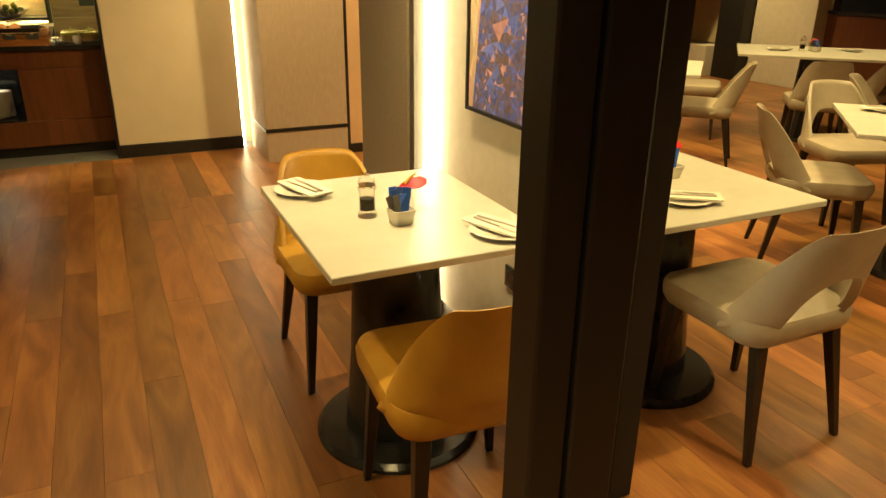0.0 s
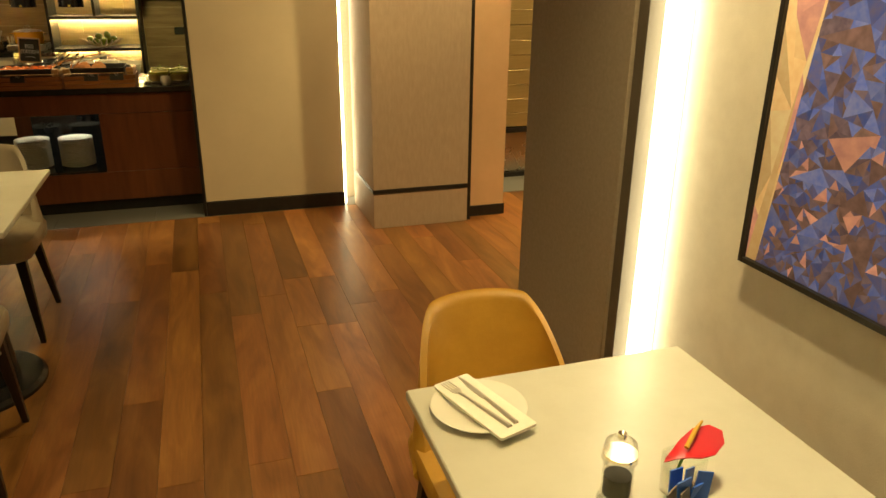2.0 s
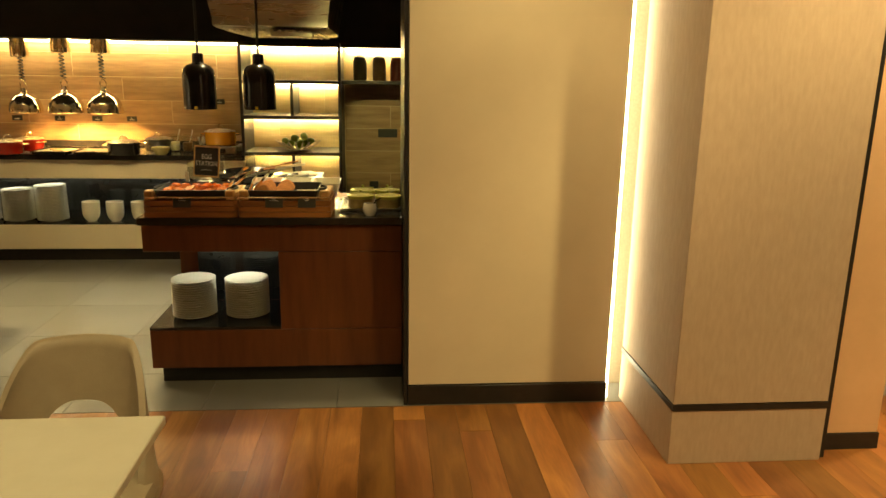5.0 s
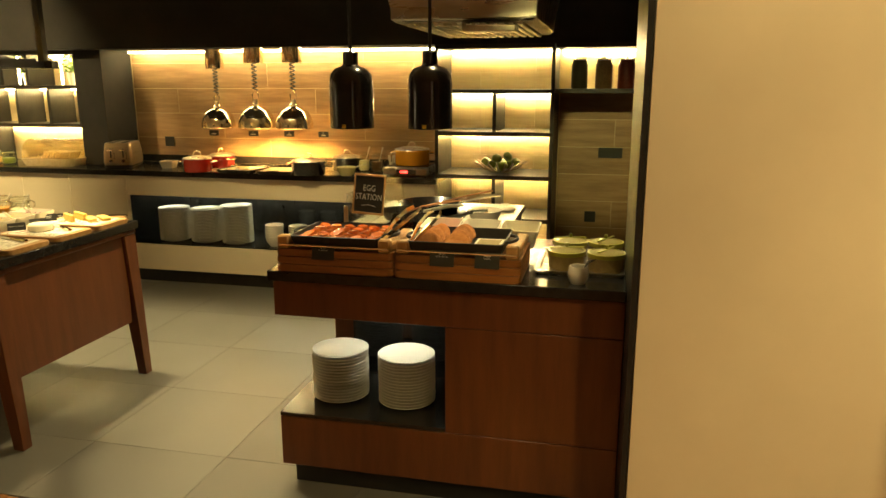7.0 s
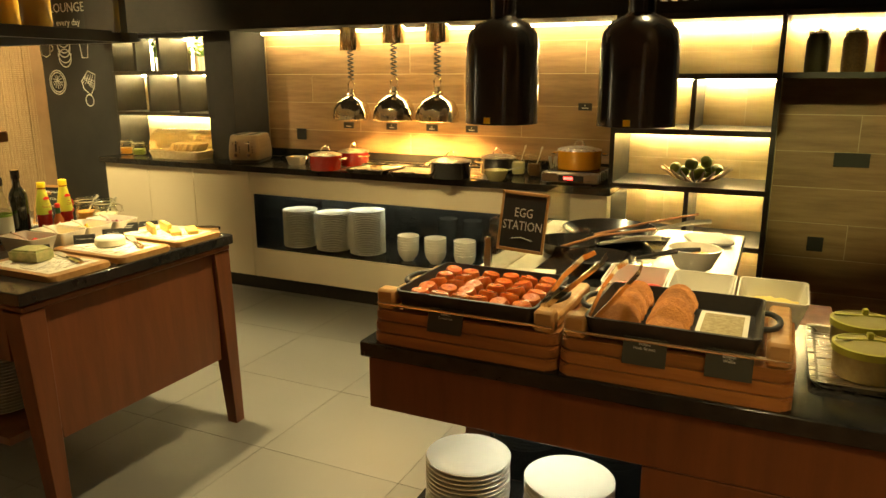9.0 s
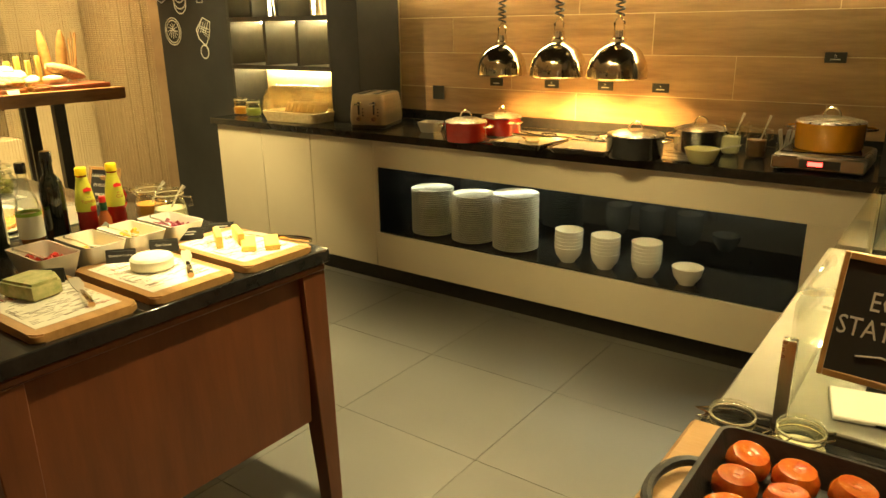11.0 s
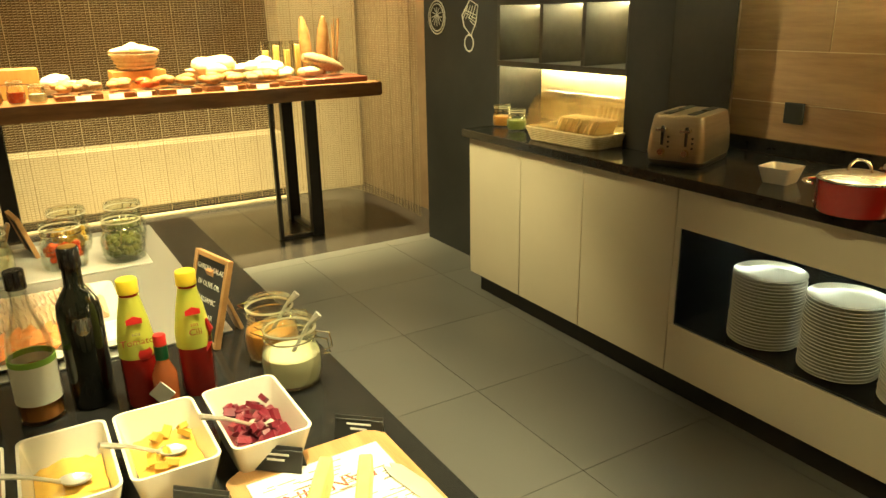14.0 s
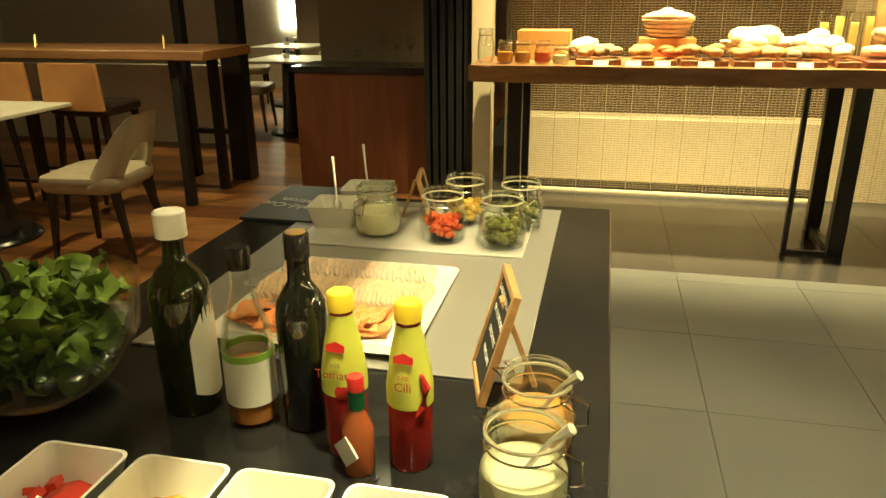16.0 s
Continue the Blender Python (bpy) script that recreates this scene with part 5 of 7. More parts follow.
for x, s in cards:
    t = thing("name_card", "grey-black food name card clipped to the steel rail", "card", pose(x, 7.249, FZ + 0.048, -14), "rail name cards")
    part("card", box(B(), -0.042, 0.042, -0.0012, 0, 0, 0.055), surf("slate_card", (0.05, 0.052, 0.045), rough=0.35), t)
    text(s, 0.0085, t, pose(0, -0.0014, 0.038, 90), chalk, 0.0001)

for x, c, lab in ((-0.46, pepper_red, "square white dish of chopped red pepper"), (-0.305, None, "empty square white dish"), (-0.15, surf("grated_cheese", (0.72, 0.62, 0.2), (0.6, 0.5, 0.14), 0.6, scale=120, bump=0.8, bscale=200), "square white dish of grated cheese")):
    square_bowl(lab + " behind the hot pans", pose(x, 7.66, FZ + 0.045, 5), 0.15, 0.075, c, "square dishes behind the pans", 0.15)
st = thing("steel_tray", "shallow steel tray carrying round steamers", "tray", pose(0.085, 7.585, FZ))
part("tray", rings(B(), [[(x * 0.95, y * 0.96, 0) for x, y in rrect(0.31, 0.38, 0.02)], [(x, y, 0.014) for x, y in rrect(0.31, 0.38, 0.02)], [(x, y, 0.014) for x, y in rrect(0.285, 0.355, 0.015)], [(x * 0.97, y * 0.97, 0.003) for x, y in rrect(0.28, 0.35, 0.015)]]), steel, st)
sp = None
for x, y in ((0.035, 7.50), (0.175, 7.49), (0.04, 7.67), (0.172, 7.675)):
    m = pose(x, y, FZ + 0.004, 0, 0, 40 * x * 9)
    if sp is None:
        sp = thing("lidded_pot", "small round yellow-green pot with a knobbed glass lid", "pot", m, "lidded pots on the steel tray")
        part("bowl", lathe(B(), [(0, 0), (0.058, 0), (0.063, 0.006), (0.065, 0.055), (0.061, 0.056), (0.058, 0.008), (0, 0.008)], 32), surf("woven_amber_glass", (0.42, 0.33, 0.12), (0.3, 0.22, 0.08), 0.3, scale=40, bump=0.5, bscale=120), sp)
        part("rim", lathe(B(), [(0.062, 0.05), (0.068, 0.052), (0.068, 0.066), (0.062, 0.067), (0.062, 0.05)], 32), lime_plastic, sp)
        part("lid", lathe(B(), [(0.061, 0.066), (0.03, 0.074), (0, 0.076), (0, 0.072), (0.061, 0.062)], 32), surf("cloudy_glass_lid", (0.5, 0.46, 0.2), (0.38, 0.33, 0.12), 0.12), sp)
        part("strap", box(B(), -0.062, 0.062, -0.005, 0.005, 0.074, 0.078, 0.001), lime_plastic, sp)
        part("knob", box(B(), -0.006, 0.006, -0.006, 0.006, 0.078, 0.092, 0.002), lime_plastic, sp)
    else:
        copy_thing(sp, m)
rk = thing("ceramic_beaker", "pale grey ceramic beaker with small tongs", "beaker", pose(0.085, 7.31, FZ))
part("beaker", lathe(B(), [(0, 0), (0.024, 0), (0.034, 0.02), (0.035, 0.04), (0.030, 0.06), (0.027, 0.06), (0.031, 0.04), (0.03, 0.02), (0, 0.006)], 28), porcelain, rk)
part("small_tongs", tube(B(), [(0.0, 0, 0.02), (0.03, 0.0, 0.07), (0.055, 0.0, 0.085), (0.03, 0.01, 0.075), (0.005, 0.01, 0.02)], 0.002), black_trim, rk)

# egg station
es = thing("egg_station", "stainless cooking station with black glass hobs behind glass screens", "cooking station")
part("cabinet", box(B(), -0.985, -0.27, 7.803, 8.74, 0.0, 0.835, 0.003), red_wood, es)
part("steel_top", box(B(), -1.0, -0.255, 7.803, 8.76, 0.837, 0.868, 0.003), surf("worn_worktop_steel", (0.36, 0.34, 0.29), (0.29, 0.27, 0.23), 0.30, 0.85, scale=3, detail=2), es)
for x, y in ((-0.66, 8.02), (-0.66, 8.42)):
    part("hob_glass", box(B(), x - 0.16, x + 0.16, y - 0.17, y + 0.17, 0.8685, 0.873), back_glass, es)
part("front_return", box(B(), -0.25, 0.0, 7.803, 8.0, 0.0, 0.85, 0.003), red_wood, es)
gs = thing("glass_screen", "clear glass sneeze screen around the egg station", "screen")
part("side_pane", box(B(), -0.912, -0.906, 7.80, 8.69, 0.87, 1.05), glass, gs)
part("front_pane", box(B(), -0.905, -0.615, 7.785, 7.791, 0.87, 1.05), glass, gs)
part("rear_pane", box(B(), -0.905, -0.615, 8.69, 8.696, 0.87, 1.05), glass, gs)
part("post", box(B(), -0.918, -0.900, 7.78, 7.796, 0.869, 1.0), steel, gs)


def frying_pan(m, r, label, wood=False):
    t = thing("frying_pan", label, "pan", m, "frying pans at the egg station")
    part("pan", lathe(B(), [(0, 0), (r * 0.72, 0), (r * 0.8, 0.006), (r, 0.045), (r * 0.98, 0.046), (r * 0.77, 0.008), (0, 0.005)], 44), black_enamel, t)
    part("handle", tube(B(), [(r * 0.95, 0, 0.038), (r + 0.05, 0, 0.05), (r + 0.12, 0, 0.065), (r + 0.19, 0, 0.07)], [0.006, 0.007, 0.009, 0.008], 8), black_enamel if not wood else steel, t)
    part("spatula", tube(B(), [(-r * 0.3, 0.02, 0.012), (r * 0.9, 0.05, 0.055), (r + 0.17, 0.09, 0.08)], [0.006, 0.004, 0.005], 6), acacia, t, "brown wooden stick") if wood else None
    return t


frying_pan(pose(-0.70, 8.46, 0.8735, 0, 0, 22), 0.17, "large black frying pan with a long handle", True)
frying_pan(pose(-0.78, 8.20, 0.8735, 0, 0, 8), 0.105, "black frying pan at the glass screen", True)
frying_pan(pose(-0.635, 8.02, 0.8735, 0, 0, 20), 0.108, "black frying pan with a grey handle in front")
wb2 = thing("mixing_bowl", "round cream bowl of beaten egg with a paddle", "bowl", pose(-0.375, 8.16, 0.8685) @ Matrix.Scale(1.2, 4))
part("bowl", lathe(B(), [(0, 0), (0.03, 0), (0.045, 0.01), (0.068, 0.06), (0.064, 0.06), (0.042, 0.014), (0, 0.01)], 32), porcelain, wb2)
part("egg", lathe(B(), [(0, 0.04), (0.055, 0.04), (0, 0.041)], 28), mustard_dip, wb2)
tw = thing("kitchen_towel", "folded white kitchen towel on the steel top", "towel", pose(-0.37, 8.60, 0.8685, 0, 0, 20))
part("cloth", rings(B(), [[(x * k, y * k, z + 0.004 * math.sin(x * 60 + y * 30)) for x, y in rrect(0.14, 0.17, 0.02)] for k, z in ((1, 0.002), (1.02, 0.010), (0.9, 0.018))]), napkin, tw)
cbd = thing("cutting_board", "small white cutting board by the hob", "board", pose(-0.80, 7.90, 0.8685, 0, 0, 12))
part("board", box(B(), -0.06, 0.06, -0.05, 0.05, 0, 0.008, 0.002), porcelain, cbd)
clip_jar("open clip jar with its lid tipped back by the pans", pose(-0.955, 7.70, FZ, 0, 0, 20), 0.035, 0.055, None)
clip_jar("small clip jar by the egg station screen", pose(-0.87, 7.71, FZ, 0, 0, 60), 0.035, 0.055, cream)
sg = thing("egg_station_sign", "small wooden framed chalkboard reading egg station", "sign", pose(-0.797, 7.765, 1.057, -8, 4, 4) @ Matrix.Diagonal((0.80, 1.0, 1.07, 1.0)))
for a in ((-0.083, -0.075, -0.078, 0.078), (0.075, 0.083, -0.078, 0.078), (-0.0745, 0.0745, 0.070, 0.078), (-0.0745, 0.0745, -0.078, -0.070)):
    part("frame", box(B(), a[0], a[1], -0.006, 0.006, a[2], a[3], 0.001), light_wood, sg)
part("board", box(B(), -0.0747, 0.0747, -0.003, 0.003, -0.0697, 0.0697), chalk_black, sg)
text("EGG\nSTATION", 0.034, sg, pose(0, -0.0035, 0.006, 90, 0, 0), chalk, 0.0003)
part("underline", tube(B(), [(-0.035, -0.004, -0.045), (0.0, -0.004, -0.040), (0.04, -0.004, -0.046)], 0.0012, 5), chalk, sg)

# ---- painting and socket ----
art = thing("painting", "framed abstract painting of blue, violet and cream facets", "painting", pose(1.4285, 2.815, 1.645, 0, 0, -90))
AW, AH = 0.66, 1.29
for a in ((-AW / 2 - 0.012, -AW / 2, -AH / 2 - 0.012, AH / 2 + 0.012), (AW / 2, AW / 2 + 0.012, -AH / 2 - 0.012, AH / 2 + 0.012), (-AW / 2 + 0.0003, AW / 2 - 0.0003, AH / 2, AH / 2 + 0.012), (-AW / 2 + 0.0003, AW / 2 - 0.0003, -AH / 2 - 0.012, -AH / 2)):
    part("frame", box(B(), a[0], a[1], -0.04, 0.0, a[2], a[3], 0.001), black_trim, art)
paints = [surf("paint_" + nm, a, b, 0.4, scale=38, detail=2, island=0.25) for nm, a, b in (
    ("deep_blue", (0.05, 0.10, 0.50), (0.13, 0.12, 0.30)), ("violet_grey", (0.20, 0.15, 0.24), (0.10, 0.075, 0.14)), ("dusk_brown", (0.13, 0.085, 0.10), (0.22, 0.14, 0.17)),
    ("rose", (0.66, 0.36, 0.36), (0.50, 0.26, 0.30)), ("cream", (0.80, 0.72, 0.52), (0.76, 0.62, 0.44)), ("sky_blue", (0.06, 0.34, 0.70), (0.05, 0.24, 0.58)),
    ("tan", (0.70, 0.50, 0.30), (0.76, 0.60, 0.40)), ("ultramarine", (0.07, 0.13, 0.62), (0.18, 0.22, 0.60)))]
DARKS, MIXED, TANS, SKIES = (0, 1, 0, 2, 7, 0, 1, 3, 7, 2), (1, 2, 3, 7, 3, 5, 0, 4), (6, 6, 4, 3, 6), (5, 4, 5, 3, 4, 1)
cv = B()
ar = random.Random(21)
leaves = []


def divide(a, b, c, small, pal, keep):
    """Cuts a triangle across its longest side until it is small."""
    ab, bc, ca = (a - b).length, (b - c).length, (c - a).length
    m = max(ab, bc, ca)
    if m < small or (m < small * 3.2 and ar.random() < keep):
        leaves.append((a, b, c, ar.choice(pal)))
        return
    if bc == m:
        a, b, c = b, c, a
    elif ca == m:
        a, b, c = c, a, b
    p = a.lerp(b, ar.uniform(0.36, 0.64))
    divide(a, p, c, small, pal, keep)
    divide(p, b, c, small, pal, keep)


def zone(points, small, pal, keep=0.12):
    pts = [Vector(p) for p in points]
    for i in range(1, len(pts) - 1):
        divide(pts[0], pts[i], pts[i + 1], small, pal, keep)


L_, R_, T_, B_ = -AW / 2 + 0.001, AW / 2 - 0.001, AH / 2 - 0.001, -AH / 2 + 0.001
zone([(L_, B_), (L_ + 0.03, B_), (L_ + 0.11, 0.02), (L_, 0.0)], 0.16, TANS, 0.3)
zone([(L_ + 0.03, B_), (R_ - 0.18, B_), (R_ - 0.10, -0.36), (0.05, -0.30), (L_ + 0.062, -0.38)], 0.034, DARKS)
zone([(L_ + 0.062, -0.38), (0.05, -0.30), (0.04, -0.02), (L_ + 0.11, 0.02)], 0.045, (7, 0, 1, 7, 1, 0, 2))
zone([(0.05, -0.30), (R_ - 0.10, -0.36), (R_, -0.08), (0.04, -0.02)], 0.036, MIXED)
zone([(R_ - 0.18, B_), (R_, B_), (R_, -0.08), (R_ - 0.10, -0.36)], 0.05, (1, 3, 4, 2, 3))
zone([(L_, 0.0), (L_ + 0.11, 0.02), (0.04, -0.02), (0.0, 0.15), (L_, 0.13)], 0.06, (3, 1, 3, 6, 5, 2))
zone([(0.0, 0.15), (0.04, -0.02), (R_, -0.08), (R_, 0.14)], 0.034, DARKS)
zone([(L_, 0.13), (0.0, 0.15), (R_, 0.14), (R_, 0.40), (0.10, 0.34), (L_, 0.42)], 0.085, SKIES, 0.3)
zone([(L_, 0.42), (0.10, 0.34), (R_, 0.40), (R_, T_), (L_, T_)], 0.045, (1, 3, 2, 7, 4, 5))
for a, b, c, k in leaves:
    f_ = cv.faces.new([cv.verts.new((p[0], -0.031, p[1])) for p in (a, b, c)])
    f_.material_index = k
cv2 = mesh(cv, "canvas", paints[0])
for p_ in paints[1:]:
    cv2.materials.append(p_)
part("canvas", cv2, None, art)
part("backing", box(B(), L_, R_, -0.030, -0.002, B_, T_), card_black, art)
ws = thing("wall_socket", "pair of black wall sockets under the table", "socket", pose(1.4295, 2.79, 0.445, 0, 0, -90))
for x in (-0.045, 0.045):
    part("plate", box(B(), x - 0.042, x + 0.042, -0.008, 0, -0.042, 0.042, 0.002), card_black, ws)
    part("insert", box(B(), x - 0.025, x + 0.025, -0.0105, -0.0085, -0.025, 0.025, 0.001), black_enamel, ws)
TZ = 0.7705


def place_setting(m):
    p = thing("side_plate", "white side plate with a folded napkin and cutlery", "plate", m, "place settings")
    part("plate", lathe(B(), [(0, 0.004), (0.05, 0.003), (0.052, 0), (0.056, 0), (0.06, 0.004), (0.092, 0.013), (0.094, 0.015), (0.091, 0.016), (0.06, 0.007), (0, 0.006)], 44), porcelain, p)
    nb = B()
    rings(nb, [[(x, y, z + 0.003 * math.cos(x * 30)) for x, y in rrect(0.085, 0.215, 0.006)] for z in (0.0145, 0.0175, 0.0205)])
    part("napkin", nb, napkin, p, m=pose(0, -0.012, 0.001, 0, 0, -5))
    k = B()
    prism(k, [(-0.008, 0.0), (-0.009, 0.05), (-0.004, 0.095), (0.002, 0.07), (0.004, 0.0)], 0.0222, 0.0238)
    tube(k, [(-0.002, 0.0, 0.0235), (-0.002, -0.10, 0.0235)], [0.004, 0.0055], 6)
    part("knife", k, cutlery, p, m=pose(0.018, 0, 0, 0, 0, -8))
    f = B()
    tube(f, [(0, -0.10, 0.0235), (0, 0.02, 0.0245), (0, 0.045, 0.0225)], [0.0055, 0.003, 0.004], 6)
    prism(f, [(-0.004, 0.04), (0.004, 0.04), (0.011, 0.055), (0.011, 0.062), (-0.011, 0.062), (-0.011, 0.055)], 0.0222, 0.0237)
    for i in range(4):
        box(f, -0.0105 + i * 0.0063, -0.0083 + i * 0.0063, 0.062, 0.092, 0.0222, 0.0236)
    part("fork", f, cutlery, p, m=pose(-0.012, 0, 0, 0, 0, -2))
    return p


place_setting(pose(0.765, 3.085, TZ, 0, 0, 22))
ps2 = place_setting(pose(1.18, 2.49, TZ, 0, 0, 205))
copy_thing(ps2, pose(-0.50, 4.66, TZ, 0, 0, 20))
copy_thing(ps2, pose(1.86, 2.52, TZ, 0, 0, 60))
copy_thing(ps2, pose(2.15, 3.03, TZ, 0, 0, 200))
copy_thing(ps2, pose(4.0, 5.12, TZ, 0, 0, 245))
copy_thing(ps2, pose(3.95, 3.3, TZ, 0, 0, 245))
copy_thing(ps2, pose(5.85, 5.65, TZ, 0, 0, 245))
copy_thing(ps2, pose(6.4, 5.35, TZ, 0, 0, 245))


def centre(m0):
    g = thing("pepper_mill", "clear acrylic pepper mill full of black pepper", "mill", m0 @ pose(-0.075, 0.03, 0) @ Matrix.Scale(1.12, 4))
    part("body", lathe(B(), [(0, 0), (0.026, 0), (0.027, 0.008), (0.022, 0.018), (0.022, 0.07), (0.026, 0.078), (0.022, 0.082), (0, 0.082)], 28), clear, g)
    part("peppercorns", lathe(B(), [(0, 0.019), (0.0195, 0.019), (0.0195, 0.050), (0, 0.052)], 20), spice_dark, g)
    part("head", lathe(B(), [(0, 0.083), (0.02, 0.083), (0.024, 0.092), (0.022, 0.103), (0.012, 0.110), (0, 0.111)], 28), clear, g)
    part("collar", lathe(B(), [(0, 0.0825), (0.024, 0.0825), (0.024, 0.087), (0, 0.087)], 28), chrome, g, "chrome collar")
    part("nut", lathe(B(), [(0, 0.111), (0.006, 0.111), (0.006, 0.119), (0, 0.121)], 12), chrome, g, "chrome top nut")
    s = square_bowl("small square white pot full of sugar sachets", m0 @ pose(-0.005, -0.065, 0, 0, 0, 4), 0.072, 0.045, None, "sachet pots")
    q = random.Random(5)
    for i in range(9):
        part("sachet", box(B(), -0.012, 0.012, -0.0012, 0.0012, 0, 0.075, 0), sachet_blue if i % 2 or i > 6 else sachet_dark, s, m=pose(-0.014 + 0.012 * (i % 3) + q.uniform(-.004, .004), (-0.018 + 0.0045 * i) if i >= 4 else 0.014 + 0.003 * i, 0.010 + 0.018 * (i % 2), q.uniform(-10, 10), q.uniform(-14, 14), q.uniform(-25, 25)))
    v = thing("flower_glass", "square clear glass with a red anthurium flower", "vase", m0 @ pose(0.04, 0.02, 0, 0, 0, 12))
    part("glass", rings(B(), [[(x * k, y * k, z) for x, y in rrect(0.055, 0.055, 0.006)] for k, z in ((0.88, 0), (1.0, 0.075), (0.9, 0.075), (0.8, 0.008))]), glass, v)
    pb_ = B()
    vs = []
    for i in range(14):
        a = 2 * math.pi * i / 14
        rr2 = 0.062 * (1 + 0.35 * math.cos(a)) * (0.6 + 0.4 * abs(math.cos(a)))
        vs.append(pb_.verts.new((rr2 * math.cos(a) * 1.0, rr2 * math.sin(a) * 0.5, 0.080 + 0.010 * math.sin(2 * a) + 0.12 * rr2 * math.cos(a))))
    c_ = pb_.verts.new((0, 0, 0.080))
    for i in range(14):
        pb_.faces.new((c_, vs[i], vs[(i + 1) % 14]))
    r_ = bmesh.ops.extrude_face_region(pb_, geom=list(pb_.faces))
    for e_ in r_["geom"]:
        if isinstance(e_, bmesh.types.BMVert):
            e_.co.z += 0.0015
    part("petal", pb_, flower_red, v, "glossy red spathe")
    part("spadix", tube(B(), [(0, 0, 0.088), (0.03, 0.012, 0.102), (0.055, 0.02, 0.108)], [0.004, 0.004, 0.002], 8), mustard_dip, v, "yellow spadix")
    part("stem", tube(B(), [(0, 0, 0.08), (-0.01, 0.005, 0.04), (-0.015, 0.0, 0.01)], 0.0025, 6), herb, v)


centre(pose(0.955, 2.745, TZ))
centre(pose(2.02, 2.82, TZ))
centre(pose(6.05, 5.5, TZ))

# ---- island ----
IZ = 0.8205


def board(m, label):
    t = thing("serving_board", label, "board", m, "wooden serving boards")
    part("wood", prism(B(), rrect(0.365, 0.235, 0.022), 0, 0.02, 0.004), light_wood, t)
    part("paper", box(B(), -0.145, 0.145, -0.095, 0.095, 0.0203, 0.0212), paper, t)
    pr = B()
    r = random.Random(int(m[1][3] * 100))
    for i in range(150):
        x, y, l = r.uniform(-0.135, 0.12), r.uniform(-0.09, 0.088), r.uniform(0.008, 0.03)
        box(pr, x, min(x + 0.0016, 0.14), y, min(y + l, 0.093), 0.0213, 0.0217)
    tagged(part("fine_print", pr, print_grey, t), kind="stuff")
    text("BANNIN", 0.034, t, pose(-0.085, 0.0, 0.0214, 0, 0, -90), print_red, 0.0002)
    text("BANNIN", 0.014, t, pose(0.115, 0.055, 0.0214, 0, 0, 90), print_red, 0.0002)
    text("croissant", 0.017, t, pose(0.02, -0.082, 0.0214, 0, 0, 0), print_grey, 0.0002)
    return t


def cheese_knife(m):
    t = thing("cheese_knife", "steel cheese knife with a forked holed blade", "knife", m, "cheese knives")
    part("blade", prism(B(), [(0.0, -0.006), (0.05, -0.014), (0.095, -0.012), (0.108, -0.004), (0.098, 0.0), (0.108, 0.006), (0.09, 0.010), (0.04, 0.010), (0.0, 0.006)], 0.0, 0.002), cutlery, t)
    part("handle", tube(B(), [(0.0, 0, 0.002), (-0.03, 0, 0.004), (-0.08, 0, 0.006), (-0.11, 0, 0.006)], [0.004, 0.006, 0.008, 0.007], 8), chrome, t)
    return t


board(pose(-2.377, 7.982, IZ), "light wooden board with printed paper and yellow cheese slices")
board(pose(-2.377, 7.715, IZ), "light wooden board with printed paper and a white cheese wheel")
board(pose(-2.385, 7.452, IZ), "light wooden board with printed paper and herbed cheese")
BZ = IZ + 0.022
for x, y, a, lay in ((-2.43, 7.955, -32, 0), (-2.405, 8.005, -28, 0), (-2.335, 7.985, -38, 1), (-2.29, 8.03, -38, 1)):
    t = thing("cheese_piece", "yellow cheese piece standing on printed paper" if not lay else "yellow cheese block lying on printed paper", "cheese", pose(x, y, BZ, 0, 0, a), "yellow cheese pieces")
    part("cheese", box(B(), -0.055, 0.055, -0.009 if not lay else -0.02, 0.009 if not lay else 0.02, 0, 0.035 if not lay else 0.016, 0.002), cheese_y, t)
br = thing("white_cheese_wheel", "small white mould-ripened cheese wheel on printed paper", "cheese", pose(-2.39, 7.722, BZ, 0, 0, 20))
part("wheel", lathe(B(), [(0, 0), (0.046, 0), (0.053, 0.006), (0.053, 0.028), (0.047, 0.034), (0, 0.034)], 40), cheese_w, br)
hc = thing("herbed_cheese_wedge", "crumbly green-flecked cheese wedge on printed paper", "cheese", pose(-2.45, 7.46, BZ, 0, 0, 15))
part("wedge", prism(B(), [(-0.06, -0.045), (0.05, -0.05), (0.06, 0.02), (0.0, 0.055), (-0.055, 0.035)], 0, 0.042, 0.006), cheese_g, hc)
cheese_knife(pose(-2.346, 7.794, BZ + 0.001, 0, 0, 149) @ Matrix.Scale(1.14, 4))
cheese_knife(pose(-2.338, 8.085, BZ + 0.001, 0, 0, 190) @ Matrix.Scale(1.14, 4))
cheese_knife(pose(-2.371, 7.524, BZ + 0.001, 0, 0, 162) @ Matrix.Scale(1.14, 4))
for x, y, s in ((-2.50, 7.70, "Emmental Cheese"), (-2.49, 7.82, "Goat Cheese"), (-2.53, 7.93, ""), (-2.50, 7.51, ""), (-2.57, 8.07, "")):
    tent_card(pose(x, y, IZ + 0.0215 if y < 8 else IZ, 0, 0, 48), 0.075, 0.036, s or None)
for y, c, lab in ((7.565, pepper_red, "red pepper pieces"), (7.69, mustard_dip, "yellow preserve"), (7.81, mustard_dip, "yellow fruit pieces"), (7.935, beet, "dark beetroot relish")):
    b = square_bowl("rectangular white bowl of %s with a spoon" % lab, pose(-2.625, y, IZ), 0.185, 0.07, c, "condiment bowls on the island", 0.112)
    spoon(b, pose(0.01, 0.005, 0.047, 0, -14, -75), 0.10, 0.015)
rr = random.Random(9)
